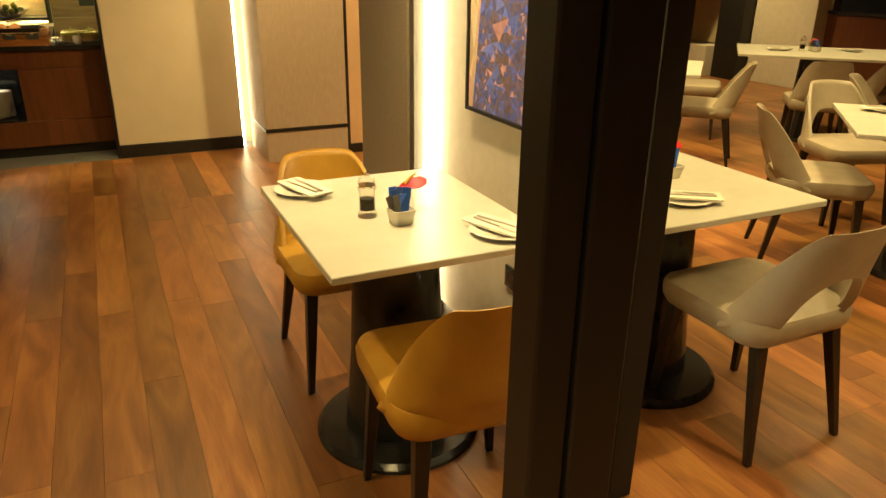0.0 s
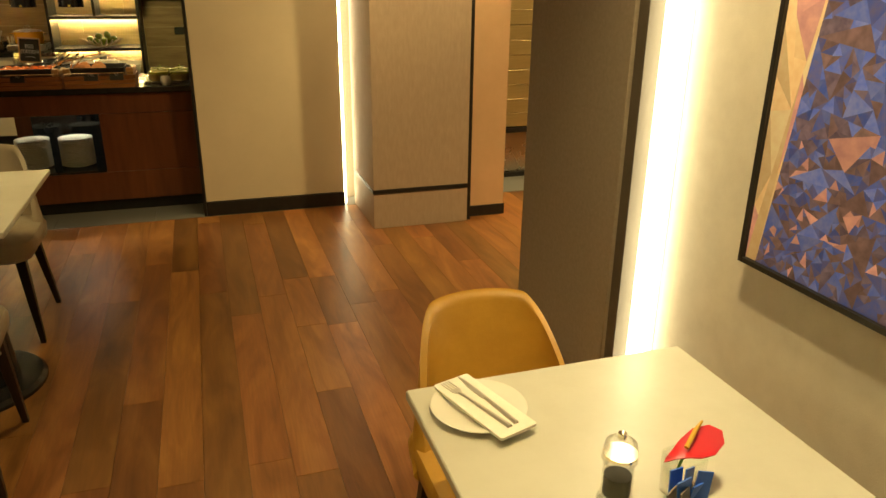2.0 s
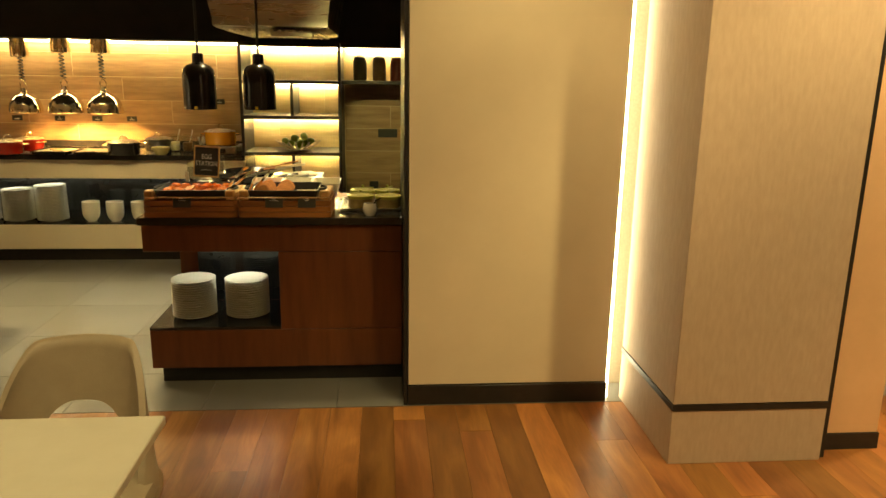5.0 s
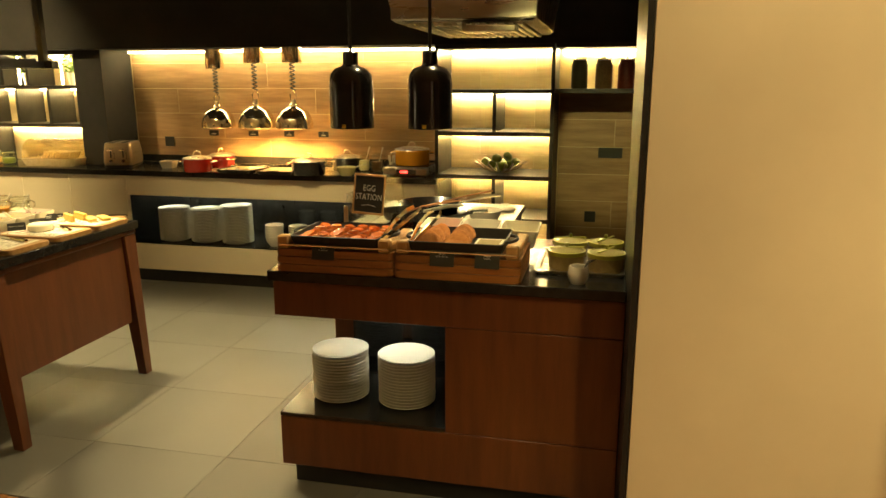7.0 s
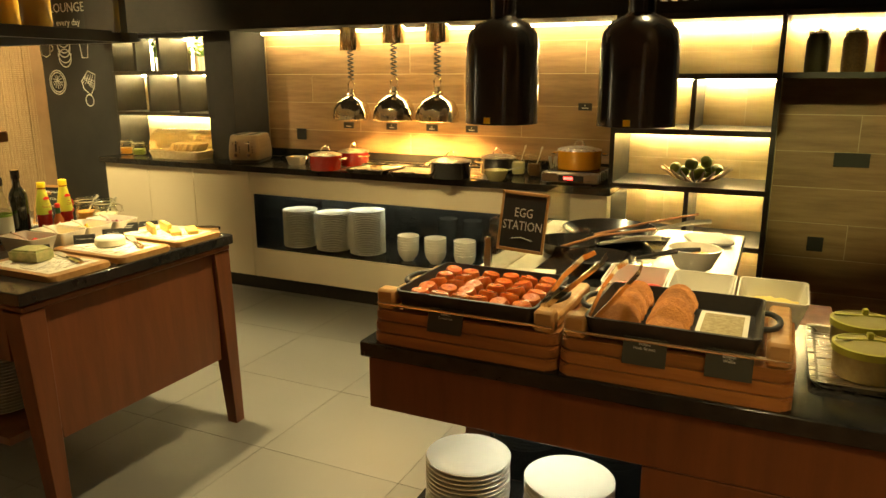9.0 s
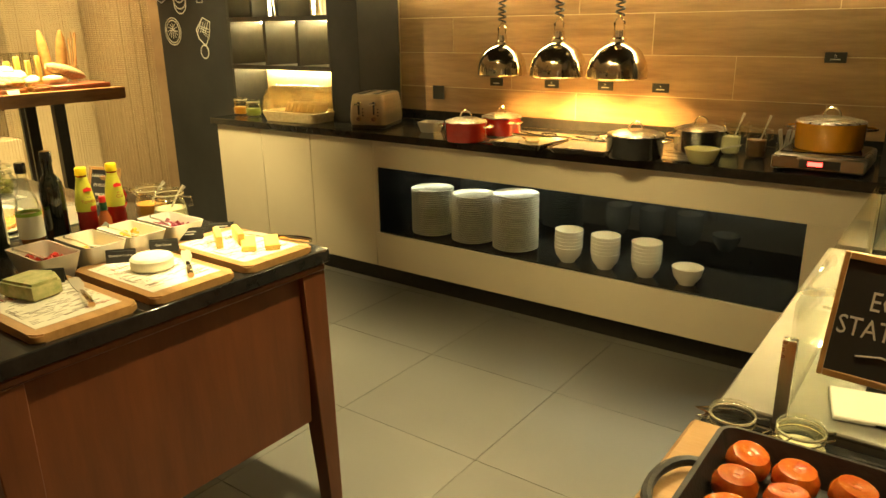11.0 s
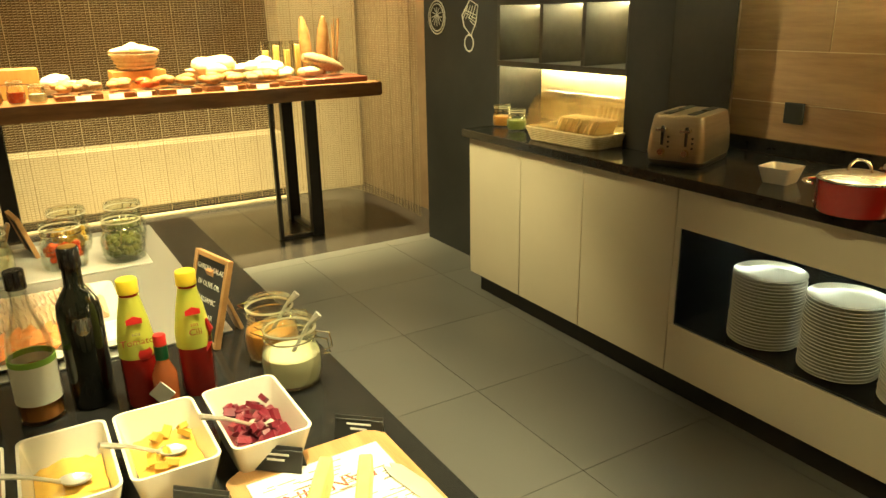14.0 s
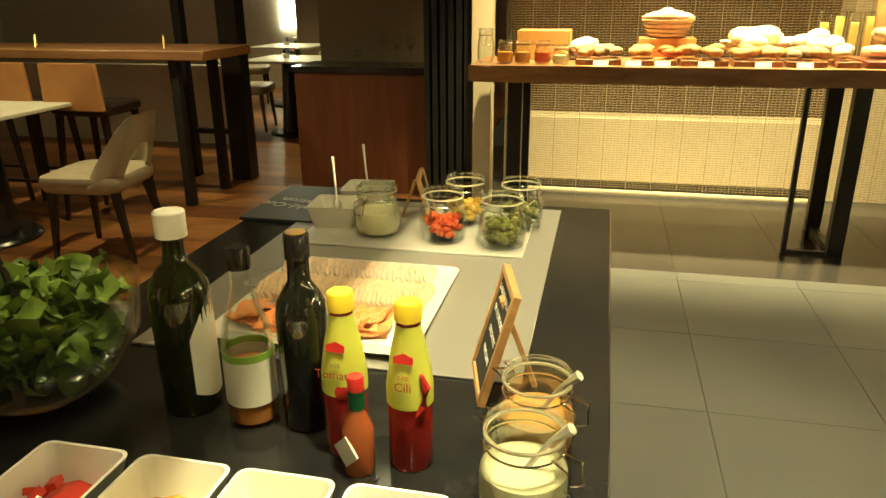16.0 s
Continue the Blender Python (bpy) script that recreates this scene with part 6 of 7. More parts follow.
for bx, by, mat_, n in ((-2.625, 7.565, pepper_red, 14), (-2.625, 7.81, mustard_dip, 8), (-2.625, 7.935, beet, 40)):
    g = B()
    for i in range(n):
        box(g, -0.009, 0.009, -0.006, 0.006, -0.004, 0.004, 0, pose(rr.uniform(-0.06, 0.06), rr.uniform(-0.033, 0.033), 0.044 + rr.uniform(0, 0.008), rr.uniform(-40, 40), rr.uniform(-40, 40), rr.uniform(0, 180)))
    solo("chopped_garnish", g, mat_, "chopped pieces heaped in the white bowl", "food", pose(bx, by, IZ), kind="stuff")


def bottle(label, m, prof, glass_mat, cap_mat, cap, label_mat=None, band=None, extra=None, n=32):
    t = thing("bottle", label, "bottle", m, "bottles on the island")
    part("glass", lathe(B(), prof, n), glass_mat, t)
    part("cap", lathe(B(), [(0, cap[1]), (cap[0], cap[1]), (cap[0], cap[2]), (cap[0] * 0.9, cap[2] + 0.002), (0, cap[2] + 0.002)], 24), cap_mat, t)
    if label_mat:
        part("paper_label", lathe(B(), [(r + 0.0007, z) for r, z in band] + [(band[-1][0] - 0.001, band[-1][1]), (band[0][0] - 0.001, band[0][1]), (band[0][0] + 0.0007, band[0][1])], n), label_mat, t)
    return t


bottle("dark olive oil bottle with a white cap", pose(-2.925, 7.566, IZ, 0, 0, 25) @ Matrix.Scale(0.97, 4), [(0, 0), (0.038, 0), (0.041, 0.006), (0.0425, 0.175), (0.040, 0.193), (0.031, 0.210), (0.018, 0.224), (0.0148, 0.240), (0.0148, 0.275), (0, 0.275)], green_glass, cap_white, (0.0215, 0.262, 0.296))
ob = bpy.data.objects["bottle"]
lab = B()
lo_, hi_ = [], []
for i in range(13):
    a = radians(15 + 8.5 * i)
    rz_ = 0.0418
    lo_.append(lab.verts.new((rz_ * math.cos(a), rz_ * math.sin(a), 0.025 + 0.012 * (1 - math.sin(math.pi * i / 12)))))
    hi_.append(lab.verts.new((rz_ * math.cos(a), rz_ * math.sin(a), 0.12 + 0.05 * math.sin(math.pi * i / 12))))
for i in range(12):
    lab.faces.new((lo_[i], lo_[i + 1], hi_[i + 1], hi_[i]))
rr_ = bmesh.ops.extrude_face_region(lab, geom=list(lab.faces))
for v in rr_["geom"]:
    if isinstance(v, bmesh.types.BMVert):
        v.co.x *= 1.012
        v.co.y *= 1.012
part("paper_label", lab, label_w, ob)
vb = bottle("clear bottle of amber vinegar with a black cap", pose(-2.91, 7.668, IZ), [(0, 0), (0.032, 0), (0.034, 0.005), (0.034, 0.125), (0.030, 0.148), (0.018, 0.178), (0.014, 0.195), (0.013, 0.225), (0.011, 0.225), (0.012, 0.195), (0.016, 0.177), (0.028, 0.146), (0.032, 0.12), (0.032, 0.006), (0, 0.004)], glass, black_enamel, (0.015, 0.222, 0.25), label_w, [(0.034, 0.035), (0.034, 0.10)])
part("vinegar", lathe(B(), [(0, 0.005), (0.0315, 0.007), (0.0315, 0.085), (0, 0.085)], 28), amber, vb)
part("green_band", lathe(B(), [(0.0349, 0.100), (0.0349, 0.110), (0.033, 0.110), (0.033, 0.100), (0.0349, 0.100)], 28), surf("green_print", (0.25, 0.42, 0.05), rough=0.5), vb)
bottle("black balsamic bottle with a gold-topped cap", pose(-2.918, 7.746, IZ) @ Matrix.Scale(1.02, 4), [(0, 0), (0.030, 0), (0.033, 0.006), (0.0335, 0.158), (0.031, 0.176), (0.022, 0.192), (0.0145, 0.205), (0.0138, 0.24), (0, 0.24)], bottle_dark, black_enamel, (0.016, 0.235, 0.265))
part("gold_disc", lathe(B(), [(0, 0.2675), (0.013, 0.2675), (0.013, 0.2685), (0, 0.2685)], 20), surf("gold_foil", (0.6, 0.35, 0.06), rough=0.3, metal=0.8), bpy.data.objects["bottle.002"])
for x, y, s1, s2, fr in ((-2.873, 7.818, "sos", "Tomato", 0), (-2.861, 7.906, "sos", "Cili", 1)):
    sb = bottle("red sauce bottle with yellow cap and yellow-green label", pose(x, y, IZ), [(0, 0), (0.026, 0), (0.028, 0.006), (0.028, 0.11), (0.022, 0.15), (0.0145, 0.185), (0.0145, 0.20), (0, 0.20)], sauce_red, cap_yellow, (0.0165, 0.195, 0.216), label_y, [(0.028, 0.088), (0.028, 0.112), (0.022, 0.152), (0.0150, 0.184), (0.0148, 0.190)])
    a0 = -2
    mm = pose(0, 0, 0, 0, 0, 90 + a0)
    part("logo", prism(B(), [(-0.012, -0.004), (0.012, -0.004), (0.012, 0.004), (0, 0.009), (-0.012, 0.004)], 0, 0.0012), cap_red, sb, "red label badge", pose(0.0235 * math.cos(radians(a0)), 0.0235 * math.sin(radians(a0)), 0.152) @ mm @ pose(0, 0, 0, 78))
    text(s1, 0.010, sb, pose(0.0275 * math.cos(radians(a0)), 0.0275 * math.sin(radians(a0)), 0.132) @ mm @ pose(0, 0, 0, 84), print_red if fr else print_grey, 0.0002)
    text(s2, 0.016, sb, pose(0.0295 * math.cos(radians(a0)), 0.0295 * math.sin(radians(a0)), 0.119) @ mm @ pose(0, 0, 0, 88), print_red, 0.0002)
    if fr:
        part("chilli_print", tube(B(), [(0.0, 0, 0), (0.006, 0, -0.02), (0.002, 0, -0.042), (-0.008, 0, -0.055)], [0.002, 0.006, 0.005, 0.001], 6), cap_red, sb, "red chilli picture", pose(0.029 * math.cos(radians(a0 + 45)), 0.029 * math.sin(radians(a0 + 45)), 0.135) @ pose(0, 0, 0, 0, 0, 90 + a0 + 45))
    else:
        part("tomato_print", lathe(B(), [(0, -0.003), (0.010, -0.002), (0.012, 0.0), (0, 0.003)], 16), cap_red, sb, "red tomato picture", pose(0.0275 * math.cos(radians(a0 + 20)), 0.0275 * math.sin(radians(a0 + 20)), 0.095) @ pose(0, 0, 0, 0, 0, 90 + a0 + 20) @ pose(0, 0, 0, 90))
hs = bottle("small hot sauce bottle with a red cap", pose(-2.83, 7.848, IZ), [(0, 0), (0.018, 0), (0.0195, 0.004), (0.0195, 0.062), (0.010, 0.085), (0.009, 0.10), (0, 0.10)], surf("orange_red_sauce", (0.42, 0.11, 0.03), rough=0.1, coat=0.8), cap_red, (0.010, 0.112, 0.128))
part("neck_band", lathe(B(), [(0.0105, 0.088), (0.0105, 0.112), (0, 0.112), (0, 0.088)], 20), surf("green_foil", (0.01, 0.09, 0.03), rough=0.3), hs)
part("diamond_label", box(B(), -0.015, 0.015, -0.0015, 0.0015, -0.015, 0.015), label_w, hs, "cream diamond label", pose(0.0195 * math.cos(radians(-30)), 0.0195 * math.sin(radians(-30)), 0.035) @ pose(0, 0, 0, 0, 0, 60) @ pose(0, 0, 0, 0, 45))

for x, y, c, r, h, lab in ((-2.80, 8.052, cream, 0.052, 0.10, "white dressing"), (-2.915, 8.055, orange_dip, 0.05, 0.10, "orange dressing")):
    j = clip_jar("glass clip jar of %s with a spoon" % lab, pose(x, y, IZ, 0, 0, 60), r, h, c)
    part("ladle", tube(B(), [(0, 0, h * 0.5), (0.03, 0.01, h * 1.0), (0.05, 0.015, h * 1.2)], [0.004, 0.003, 0.007], 6), cutlery, j)

# salad bowl
sb = thing("salad_bowl", "large clear glass bowl heaped with green lettuce", "bowl", pose(-2.905, 7.33, IZ) @ Matrix.Scale(1.22, 4))
part("bowl", lathe(B(), [(0, 0), (0.05, 0), (0.085, 0.02), (0.12, 0.075), (0.128, 0.135), (0.124, 0.135), (0.115, 0.077), (0.08, 0.024), (0, 0.005)], 48), glass, sb)
lr = random.Random(3)
leaf_meshes = []
for i in range(10):
    lb = B()
    k = 9
    s = 0.03
    outer_, mid_ = [], []
    for t_ in range(k):
        b_ = 2 * math.pi * t_ / k
        w_ = s * (1 + 0.22 * math.sin(3 * b_ + i))
        outer_.append(lb.verts.new((w_ * math.cos(b_), 0.75 * w_ * math.sin(b_), 0.40 * s * math.sin(2.5 * b_ + i))))
        mid_.append(lb.verts.new((0.5 * w_ * math.cos(b_), 0.38 * w_ * math.sin(b_), -0.12 * s)))
    c = lb.verts.new((0, 0, -0.2 * s))
    for t_ in range(k):
        lb.faces.new((c, mid_[t_], mid_[(t_ + 1) % k]))
        lb.faces.new((mid_[t_], outer_[t_], outer_[(t_ + 1) % k], mid_[(t_ + 1) % k]))
    leaf_meshes.append(mesh(lb, "lettuce_leaf", lettuce, 70))
for i in range(290):
    a, q = lr.uniform(0, 6.283), math.sqrt(lr.random())
    z = lr.uniform(0.03, 0.135) + 0.02 * (1 - q)
    r0 = q * (0.045 + 0.06 * min(1, z / 0.1))
    part("lettuce_leaf", leaf_meshes[i % 10], None, sb, m=pose(r0 * math.cos(a), r0 * math.sin(a), z, lr.uniform(-50, 50), lr.uniform(-50, 50), lr.uniform(0, 360)) @ Matrix.Scale(lr.uniform(0.5, 0.95), 4))
part("salad_tongs", tube(B(), [(0.05, 0.05, 0.12), (0.0, -0.02, 0.165), (-0.06, -0.10, 0.17)], [0.006, 0.004, 0.005], 6), black_enamel, sb)


def easel_sign(m, w, h, lines):
    t = thing("menu_sign", "small wood-framed chalkboard with chalk writing standing on the island", "sign", m, "standing chalk signs")
    lean = pose(0, 0, 0, -16)
    for a in ((-w / 2, -w / 2 + 0.01, 0, h), (w / 2 - 0.01, w / 2, 0, h), (-w / 2 + 0.0103, w / 2 - 0.0103, 0, 0.01), (-w / 2 + 0.0103, w / 2 - 0.0103, h - 0.01, h)):
        part("frame", box(B(), a[0], a[1], -0.006, 0.006, a[2], a[3], 0.001), light_wood, t, m=lean)
    part("board", box(B(), -w / 2 + 0.0102, w / 2 - 0.0102, -0.002, 0.003, 0.0102, h - 0.0102), chalk_black, t, m=lean)
    part("back_leg", box(B(), -0.012, 0.012, -0.004, 0.004, 0, h * 0.85, 0.001), light_wood, t, m=pose(0, 0.085, 0, 20))
    for k, line in enumerate(lines):
        text(line, 0.0145, t, lean @ pose(0, -0.0024, h - 0.03 - k * (h - 0.05) / 4, 90, 0, 0), chalk, 0.0003)
    return t


easel_sign(pose(-3.06, 7.955, IZ, 0, 0, 14), 0.13, 0.175, ("GARDEN SALAD", "EV OLIVE OIL", "BALSAMIC", "VINEGAR"))
easel_sign(pose(-3.86, 7.70, IZ, 0, 0, 190), 0.12, 0.13, ())

# cold cuts
cw = thing("cold_well", "brushed steel chilled well set into the island top", "cold well")
part("steel_bed", box(B(), -4.0, -3.07, 7.36, 8.02, IZ + 0.0002, IZ + 0.004, 0.001), surf("satin_steel", (0.50, 0.47, 0.41), (0.44, 0.41, 0.355), 0.26, 0.55, scale=2, detail=1), cw)
part("marble_slab", box(B(), -3.93, -3.60, 7.42, 7.96, IZ + 0.0042, IZ + 0.010, 0.002), surf("grey_marble", (0.5, 0.47, 0.4), (0.4, 0.37, 0.32), 0.25, scale=6), cw)
pl = thing("platter", "rectangular white platter of folded ham and smoked salmon", "platter", pose(-3.29, 7.66, IZ + 0.0042))
part("dish", rings(B(), [[(x * 0.9, y * 0.9, 0) for x, y in rrect(0.40, 0.37, 0.02)], [(x, y, 0.014) for x, y in rrect(0.40, 0.37, 0.02)], [(x, y, 0.014) for x, y in rrect(0.385, 0.355, 0.016)], [(x * 0.92, y * 0.92, 0.004) for x, y in rrect(0.385, 0.355, 0.016)]]), porcelain, pl)


def wave_slice(name, w, d, mat_, seed):
    g = B()
    q = random.Random(seed)
    n = 6
    top = [[g.verts.new(((i / n - 0.5) * w, (j / n - 0.5) * d, 0.006 + 0.006 * math.sin(i * 1.3 + seed) * math.cos(j * 1.1) + 0.004 * q.random())) for j in range(n + 1)] for i in range(n + 1)]
    for i in range(n):
        for j in range(n):
            g.faces.new((top[i][j], top[i + 1][j], top[i + 1][j + 1], top[i][j + 1]))
    r = bmesh.ops.extrude_face_region(g, geom=list(g.faces))
    for v in r["geom"]:
        if isinstance(v, bmesh.types.BMVert):
            v.co.z += 0.003
    return mesh(g, name, mat_, 60)


def folded_slice(name, w, h, mat_, seed):
    """One thin slice folded over and standing on its fold."""
    g = B()
    q = random.Random(seed)
    n = 9
    back, front = [], []
    for i in range(n + 1):
        u = i / n - 0.5
        top = h * (1 - 0.35 * (2 * abs(u)) ** 3) + q.uniform(-0.002, 0.002)
        wob = 0.0022 * math.sin(i * 1.7 + seed)
        col = []
        for k, (yy, zz) in enumerate(((0.0035, 0), (0.0045, top * 0.55), (0.001, top), (-0.0015, top * 0.98), (-0.0045, top * 0.5), (-0.004, 0))):
            col.append(g.verts.new((u * w, yy + wob * (zz / h), zz)))
        back.append(col)
    for i in range(n):
        for k in range(5):
            g.faces.new((back[i][k], back[i + 1][k], back[i + 1][k + 1], back[i][k + 1]))
    g.faces.new(back[0])
    g.faces.new(back[-1])
    return mesh(g, name, mat_, 70)


turkey = surf("pale_cooked_turkey", (0.70, 0.52, 0.33), (0.60, 0.42, 0.25), 0.45, scale=40, bump=0.4, bscale=90, vary=0.05)
for x, mt, nm, w, n_, pitch in ((-0.135, ham, "ham_slice", 0.075, 33, 0.0093), (-0.03, turkey, "turkey_slice", 0.105, 34, 0.0095)):
    pool = [folded_slice(nm, w, 0.026, mt, k) for k in range(4)]
    for i in range(n_):
        part(nm, pool[i % 4], None, pl, m=pose(x + random.uniform(-.003, .003), -0.160 + i * pitch, 0.006, random.uniform(18, 30), 0, random.uniform(-4, 4)))
part("liner", box(B(), 0.045, 0.155, -0.165, 0.165, 0.0045, 0.0055), paper, pl)
pool = [wave_slice("salmon_slice", 0.085, 0.055, salmon, k) for k in range(4)]
for i in range(22):
    part("salmon_slice", pool[i % 4], None, pl, m=pose(0.098 + random.uniform(-.014, .014), -0.145 + i * 0.0115, 0.006 + 0.003 * (i % 3), random.uniform(6, 18), random.uniform(-6, 6), random.uniform(-25, 25)))


def filled_jar(label, x, y, mat_, n):
    j = clip_jar(label, pose(x, y, IZ + 0.010, 0, 0, -20), 0.055, 0.105, cream if mat_ is None else None)
    if mat_:
        g = B()
        q = random.Random(n)
        for i in range(n):
            a, rr_ = q.uniform(0, 6.28), 0.038 * math.sqrt(q.random())
            lathe(g, [(0, -0.010), (0.008, -0.006), (0.0105, 0), (0.008, 0.006), (0, 0.010)], 8, pose(rr_ * math.cos(a), rr_ * math.sin(a), q.uniform(0.018, 0.058)))
        tagged(part("filling", g, mat_, j), kind="stuff")
    return j


filled_jar("clip jar of pale pickled onions on the cold well", -3.70, 7.60, None, 1)
filled_jar("clip jar of cherry tomatoes on the cold well", -3.68, 7.765, cherry, 70)
filled_jar("clip jar of green capers on the cold well", -3.665, 7.905, olives, 120)
filled_jar("clip jar of yellow sweetcorn on the cold well", -3.82, 7.79, mustard_dip, 70)
filled_jar("clip jar of mixed olives behind the capers", -3.81, 7.93, olives, 70)
for x, y in ((-3.76, 7.475), (-3.93, 7.50)):
    b = square_bowl("square white porcelain bowl with a spoon by the cold well", pose(x, y, IZ + 0.0045, 0, 0, 5), 0.13, 0.06, cream, "square bowls by the cold well")
    spoon(b, pose(0, 0, 0.05, 0, -40, 200), 0.13, 0.012)
cs = thing("cold_cut_sign", "black sign reading cold-cut station lying at the island edge", "sign", pose(-3.93, 7.30, IZ, 0, 0, 0))
part("plate", box(B(), -0.17, 0.17, -0.10, 0.10, 0, 0.008, 0.001), card_black, cs)
text("Cold-Cut\nStation", 0.05, cs, pose(0.02, 0, 0.0082, 0, 0, 258), chalk, 0.0003)

# hanging rack over the island
rk = thing("hanging_rack", "black steel rack hanging over the island with jars and small lights", "rack")
for y in (7.35, 7.88):
    part("rail", box(B(), -4.1, -2.34, y - 0.02, y + 0.02, 1.575, 1.61, 0.002), black_trim, rk)
for x in (-2.40, -3.2, -4.0):
    part("cross_rail", box(B(), x - 0.02, x + 0.02, 7.37, 7.86, 1.577, 1.608), black_trim, rk)
    for y in (7.35, 7.88):
        part("post", box(B(), x - 0.015, x + 0.015, y - 0.015, y + 0.015, 1.6105, CEIL - 0.003), black_trim, rk)
part("shelf", box(B(), -4.08, -2.42, 7.375, 7.855, 1.609, 1.617), black_trim, rk)
for x in (-2.75, -3.2, -3.65):
    part("puck_light", lathe(B(), [(0, 1.550), (0.018, 1.550), (0.018, 1.576), (0, 1.576)], 16, pose(x, 7.62, 0)), glow("puck_light_face", (1.0, 0.8, 0.45), 5.0), rk)
    spot(x + 0.12, 7.64, 1.53, 3.0, 140, blend=0.6, size=0.02)
for x in (-2.50, -2.66, -2.84):
    t = thing("preserve_jar", "glass jar of yellow preserve standing on the hanging rack", "jar", pose(x, 7.62, 1.6175), "preserve jars")
    part("glass", lathe(B(), [(0, 0), (0.045, 0), (0.048, 0.01), (0.048, 0.13), (0.04, 0.15), (0, 0.15)], 28), mustard_dip, t)
    part("lid", lathe(B(), [(0, 0.151), (0.044, 0.151), (0.044, 0.165), (0, 0.165)], 28), steel, t)
hsn = thing("hanging_sign", "black hanging station sign with white letters under the rack", "sign", pose(-2.70, 7.36, 1.47))
part("plate", box(B(), -0.32, 0.13, -0.004, 0.004, -0.095, 0.10), card_black, hsn)
text("d\nese\nion", 0.055, hsn, pose(0.115, -0.005, 0.0, 90), chalk, 0.0004, align="RIGHT")

# ---- pastry side ----
PX = -6.45
ptab = thing("pastry_table", "long live-edge timber slab table on black steel frames", "table")
pb = []
for i in range(21):
    y = 7.36 + (9.90 - 7.36) * i / 20
    pb.append((-6.14 + 0.012 * math.sin(i * 1.1), y))
for i in range(21):
    y = 9.90 - (9.90 - 7.36) * i / 20
    pb.append((-6.78 + 0.012 * math.sin(i * 0.9 + 1), y))
part("slab", prism(B(), pb[::1], 0.915, 1.005, 0.006), slab_wood, ptab)
for y in (7.62, 9.40):
    for x in (-6.22, -6.68):
        part("leg", box(B(), x - 0.03, x + 0.03, y - 0.04, y + 0.04, 0.0, 0.913, 0.002), black_trim, ptab)
    part("foot_bar", box(B(), -6.649, -6.251, y - 0.02, y + 0.02, 0.0, 0.03, 0.001), black_trim, ptab)
    part("side_rod", box(B(), -6.235, -6.205, y - 0.27, y - 0.245, 0.0, 0.913), black_trim, ptab)
    part("floor_rod", box(B(), -6.235, -6.205, y - 0.244, y - 0.041, 0.0, 0.02), black_trim, ptab)

# metal bead curtain and window behind
bead = surf("bronze_bead_mesh", (0.52, 0.41, 0.25), (0.34, 0.25, 0.14), 0.38, 0.25, scale=30)
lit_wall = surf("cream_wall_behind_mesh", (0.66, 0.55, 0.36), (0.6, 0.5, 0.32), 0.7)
S("wall_window", box(B(), -7.75, -7.70, 7.40, 10.44, 0.0, CEIL - 0.002), surf("brown_night_glass", (0.11, 0.068, 0.034), (0.085, 0.052, 0.026), 0.2))
S("window_bench", box(B(), -7.69, -7.42, 7.42, 9.62, 0.07, 0.53, 0.004), lit_wall)
S("window_bench_kick", box(B(), -7.69, -7.44, 7.42, 9.62, 0.0, 0.068), black_trim)
S("window_column", box(B(), -7.69, -7.40, 9.64, 10.3, 0.0, CEIL - 0.002, 0.003), lit_wall)
S("window_column_south", box(B(), -7.0, -6.85, 7.25, 7.38, 0.0, CEIL - 0.002, 0.003), lit_wall)
cm = B()
path = [(-7.28, 7.42)] + [(-7.28, 7.42 + 0.1 * i) for i in range(1, 24)] + [(-7.27, 9.80), (-7.20, 9.98), (-7.05, 10.08), (-6.85, 10.12), (-6.5, 10.13), (-6.2, 10.12), (-5.98, 10.10)]
fine = []
for (ax, ay), (bx, by) in zip(path, path[1:]):
    L = math.hypot(bx - ax, by - ay)
    n = max(1, round(L / 0.025))
    for i in range(n):
        u = i / n
        fine.append((ax + (bx - ax) * u, ay + (by - ay) * u))
z = 0.06
k = 0
verts, faces = [], []
while z < 2.3:
    for i, ((ax, ay), (bx, by)) in enumerate(zip(fine, fine[1:])):
        dz = 0.0012 * math.sin(i * 2.1 + k)
        off = 0.003 if i % 2 else -0.003
        dx, dy = bx - ax, by - ay
        l = math.hypot(dx, dy) or 1
        nx, ny = -dy / l, dx / l
        b = len(verts)
        w = 0.30
        verts += [(ax + nx * off, ay + ny * off, z + dz), (ax + dx * (1 - w * 0.5) + nx * off, ay + dy * (1 - w * 0.5) + ny * off, z + dz + 0.002), (ax + dx * (1 - w * 0.5) + nx * off, ay + dy * (1 - w * 0.5) + ny * off, z + dz + 0.0065), (ax + nx * off, ay + ny * off, z + dz + 0.0050)]
        faces.append((b, b + 1, b + 2, b + 3))
    z += 0.0165
    k += 1
for i in range(0, len(fine) - 1, 1):
    ax, ay = fine[i]
    b = len(verts)
    verts += [(ax, ay, 0.05), (ax + 0.0022, ay + 0.0022 + 0.004 * (i % 7 == 0), 0.05), (ax + 0.0022, ay + 0.0022 + 0.004 * (i % 7 == 0), 2.31), (ax, ay, 2.31)]
    faces.append((b, b + 1, b + 2, b + 3))
me = bpy.data.meshes.new("mesh_curtain")
me.from_pydata(verts, [], faces)
me.materials.append(bead)
mc = new("mesh_curtain", me)
tagged(mc, "bronze metal bead mesh curtain hanging round the pastry corner", "curtain", kind="stuff")
S("curtain_track", box(B(), -7.32, -7.24, 7.42, 9.8, 2.32, 2.36), black_trim)
# Thin cream strip along the bench foot; it emits nothing.
S("floor_strip_light", box(B(), -7.40, -7.33, 7.42, 9.62, 0.0, 0.012), lit_wall)
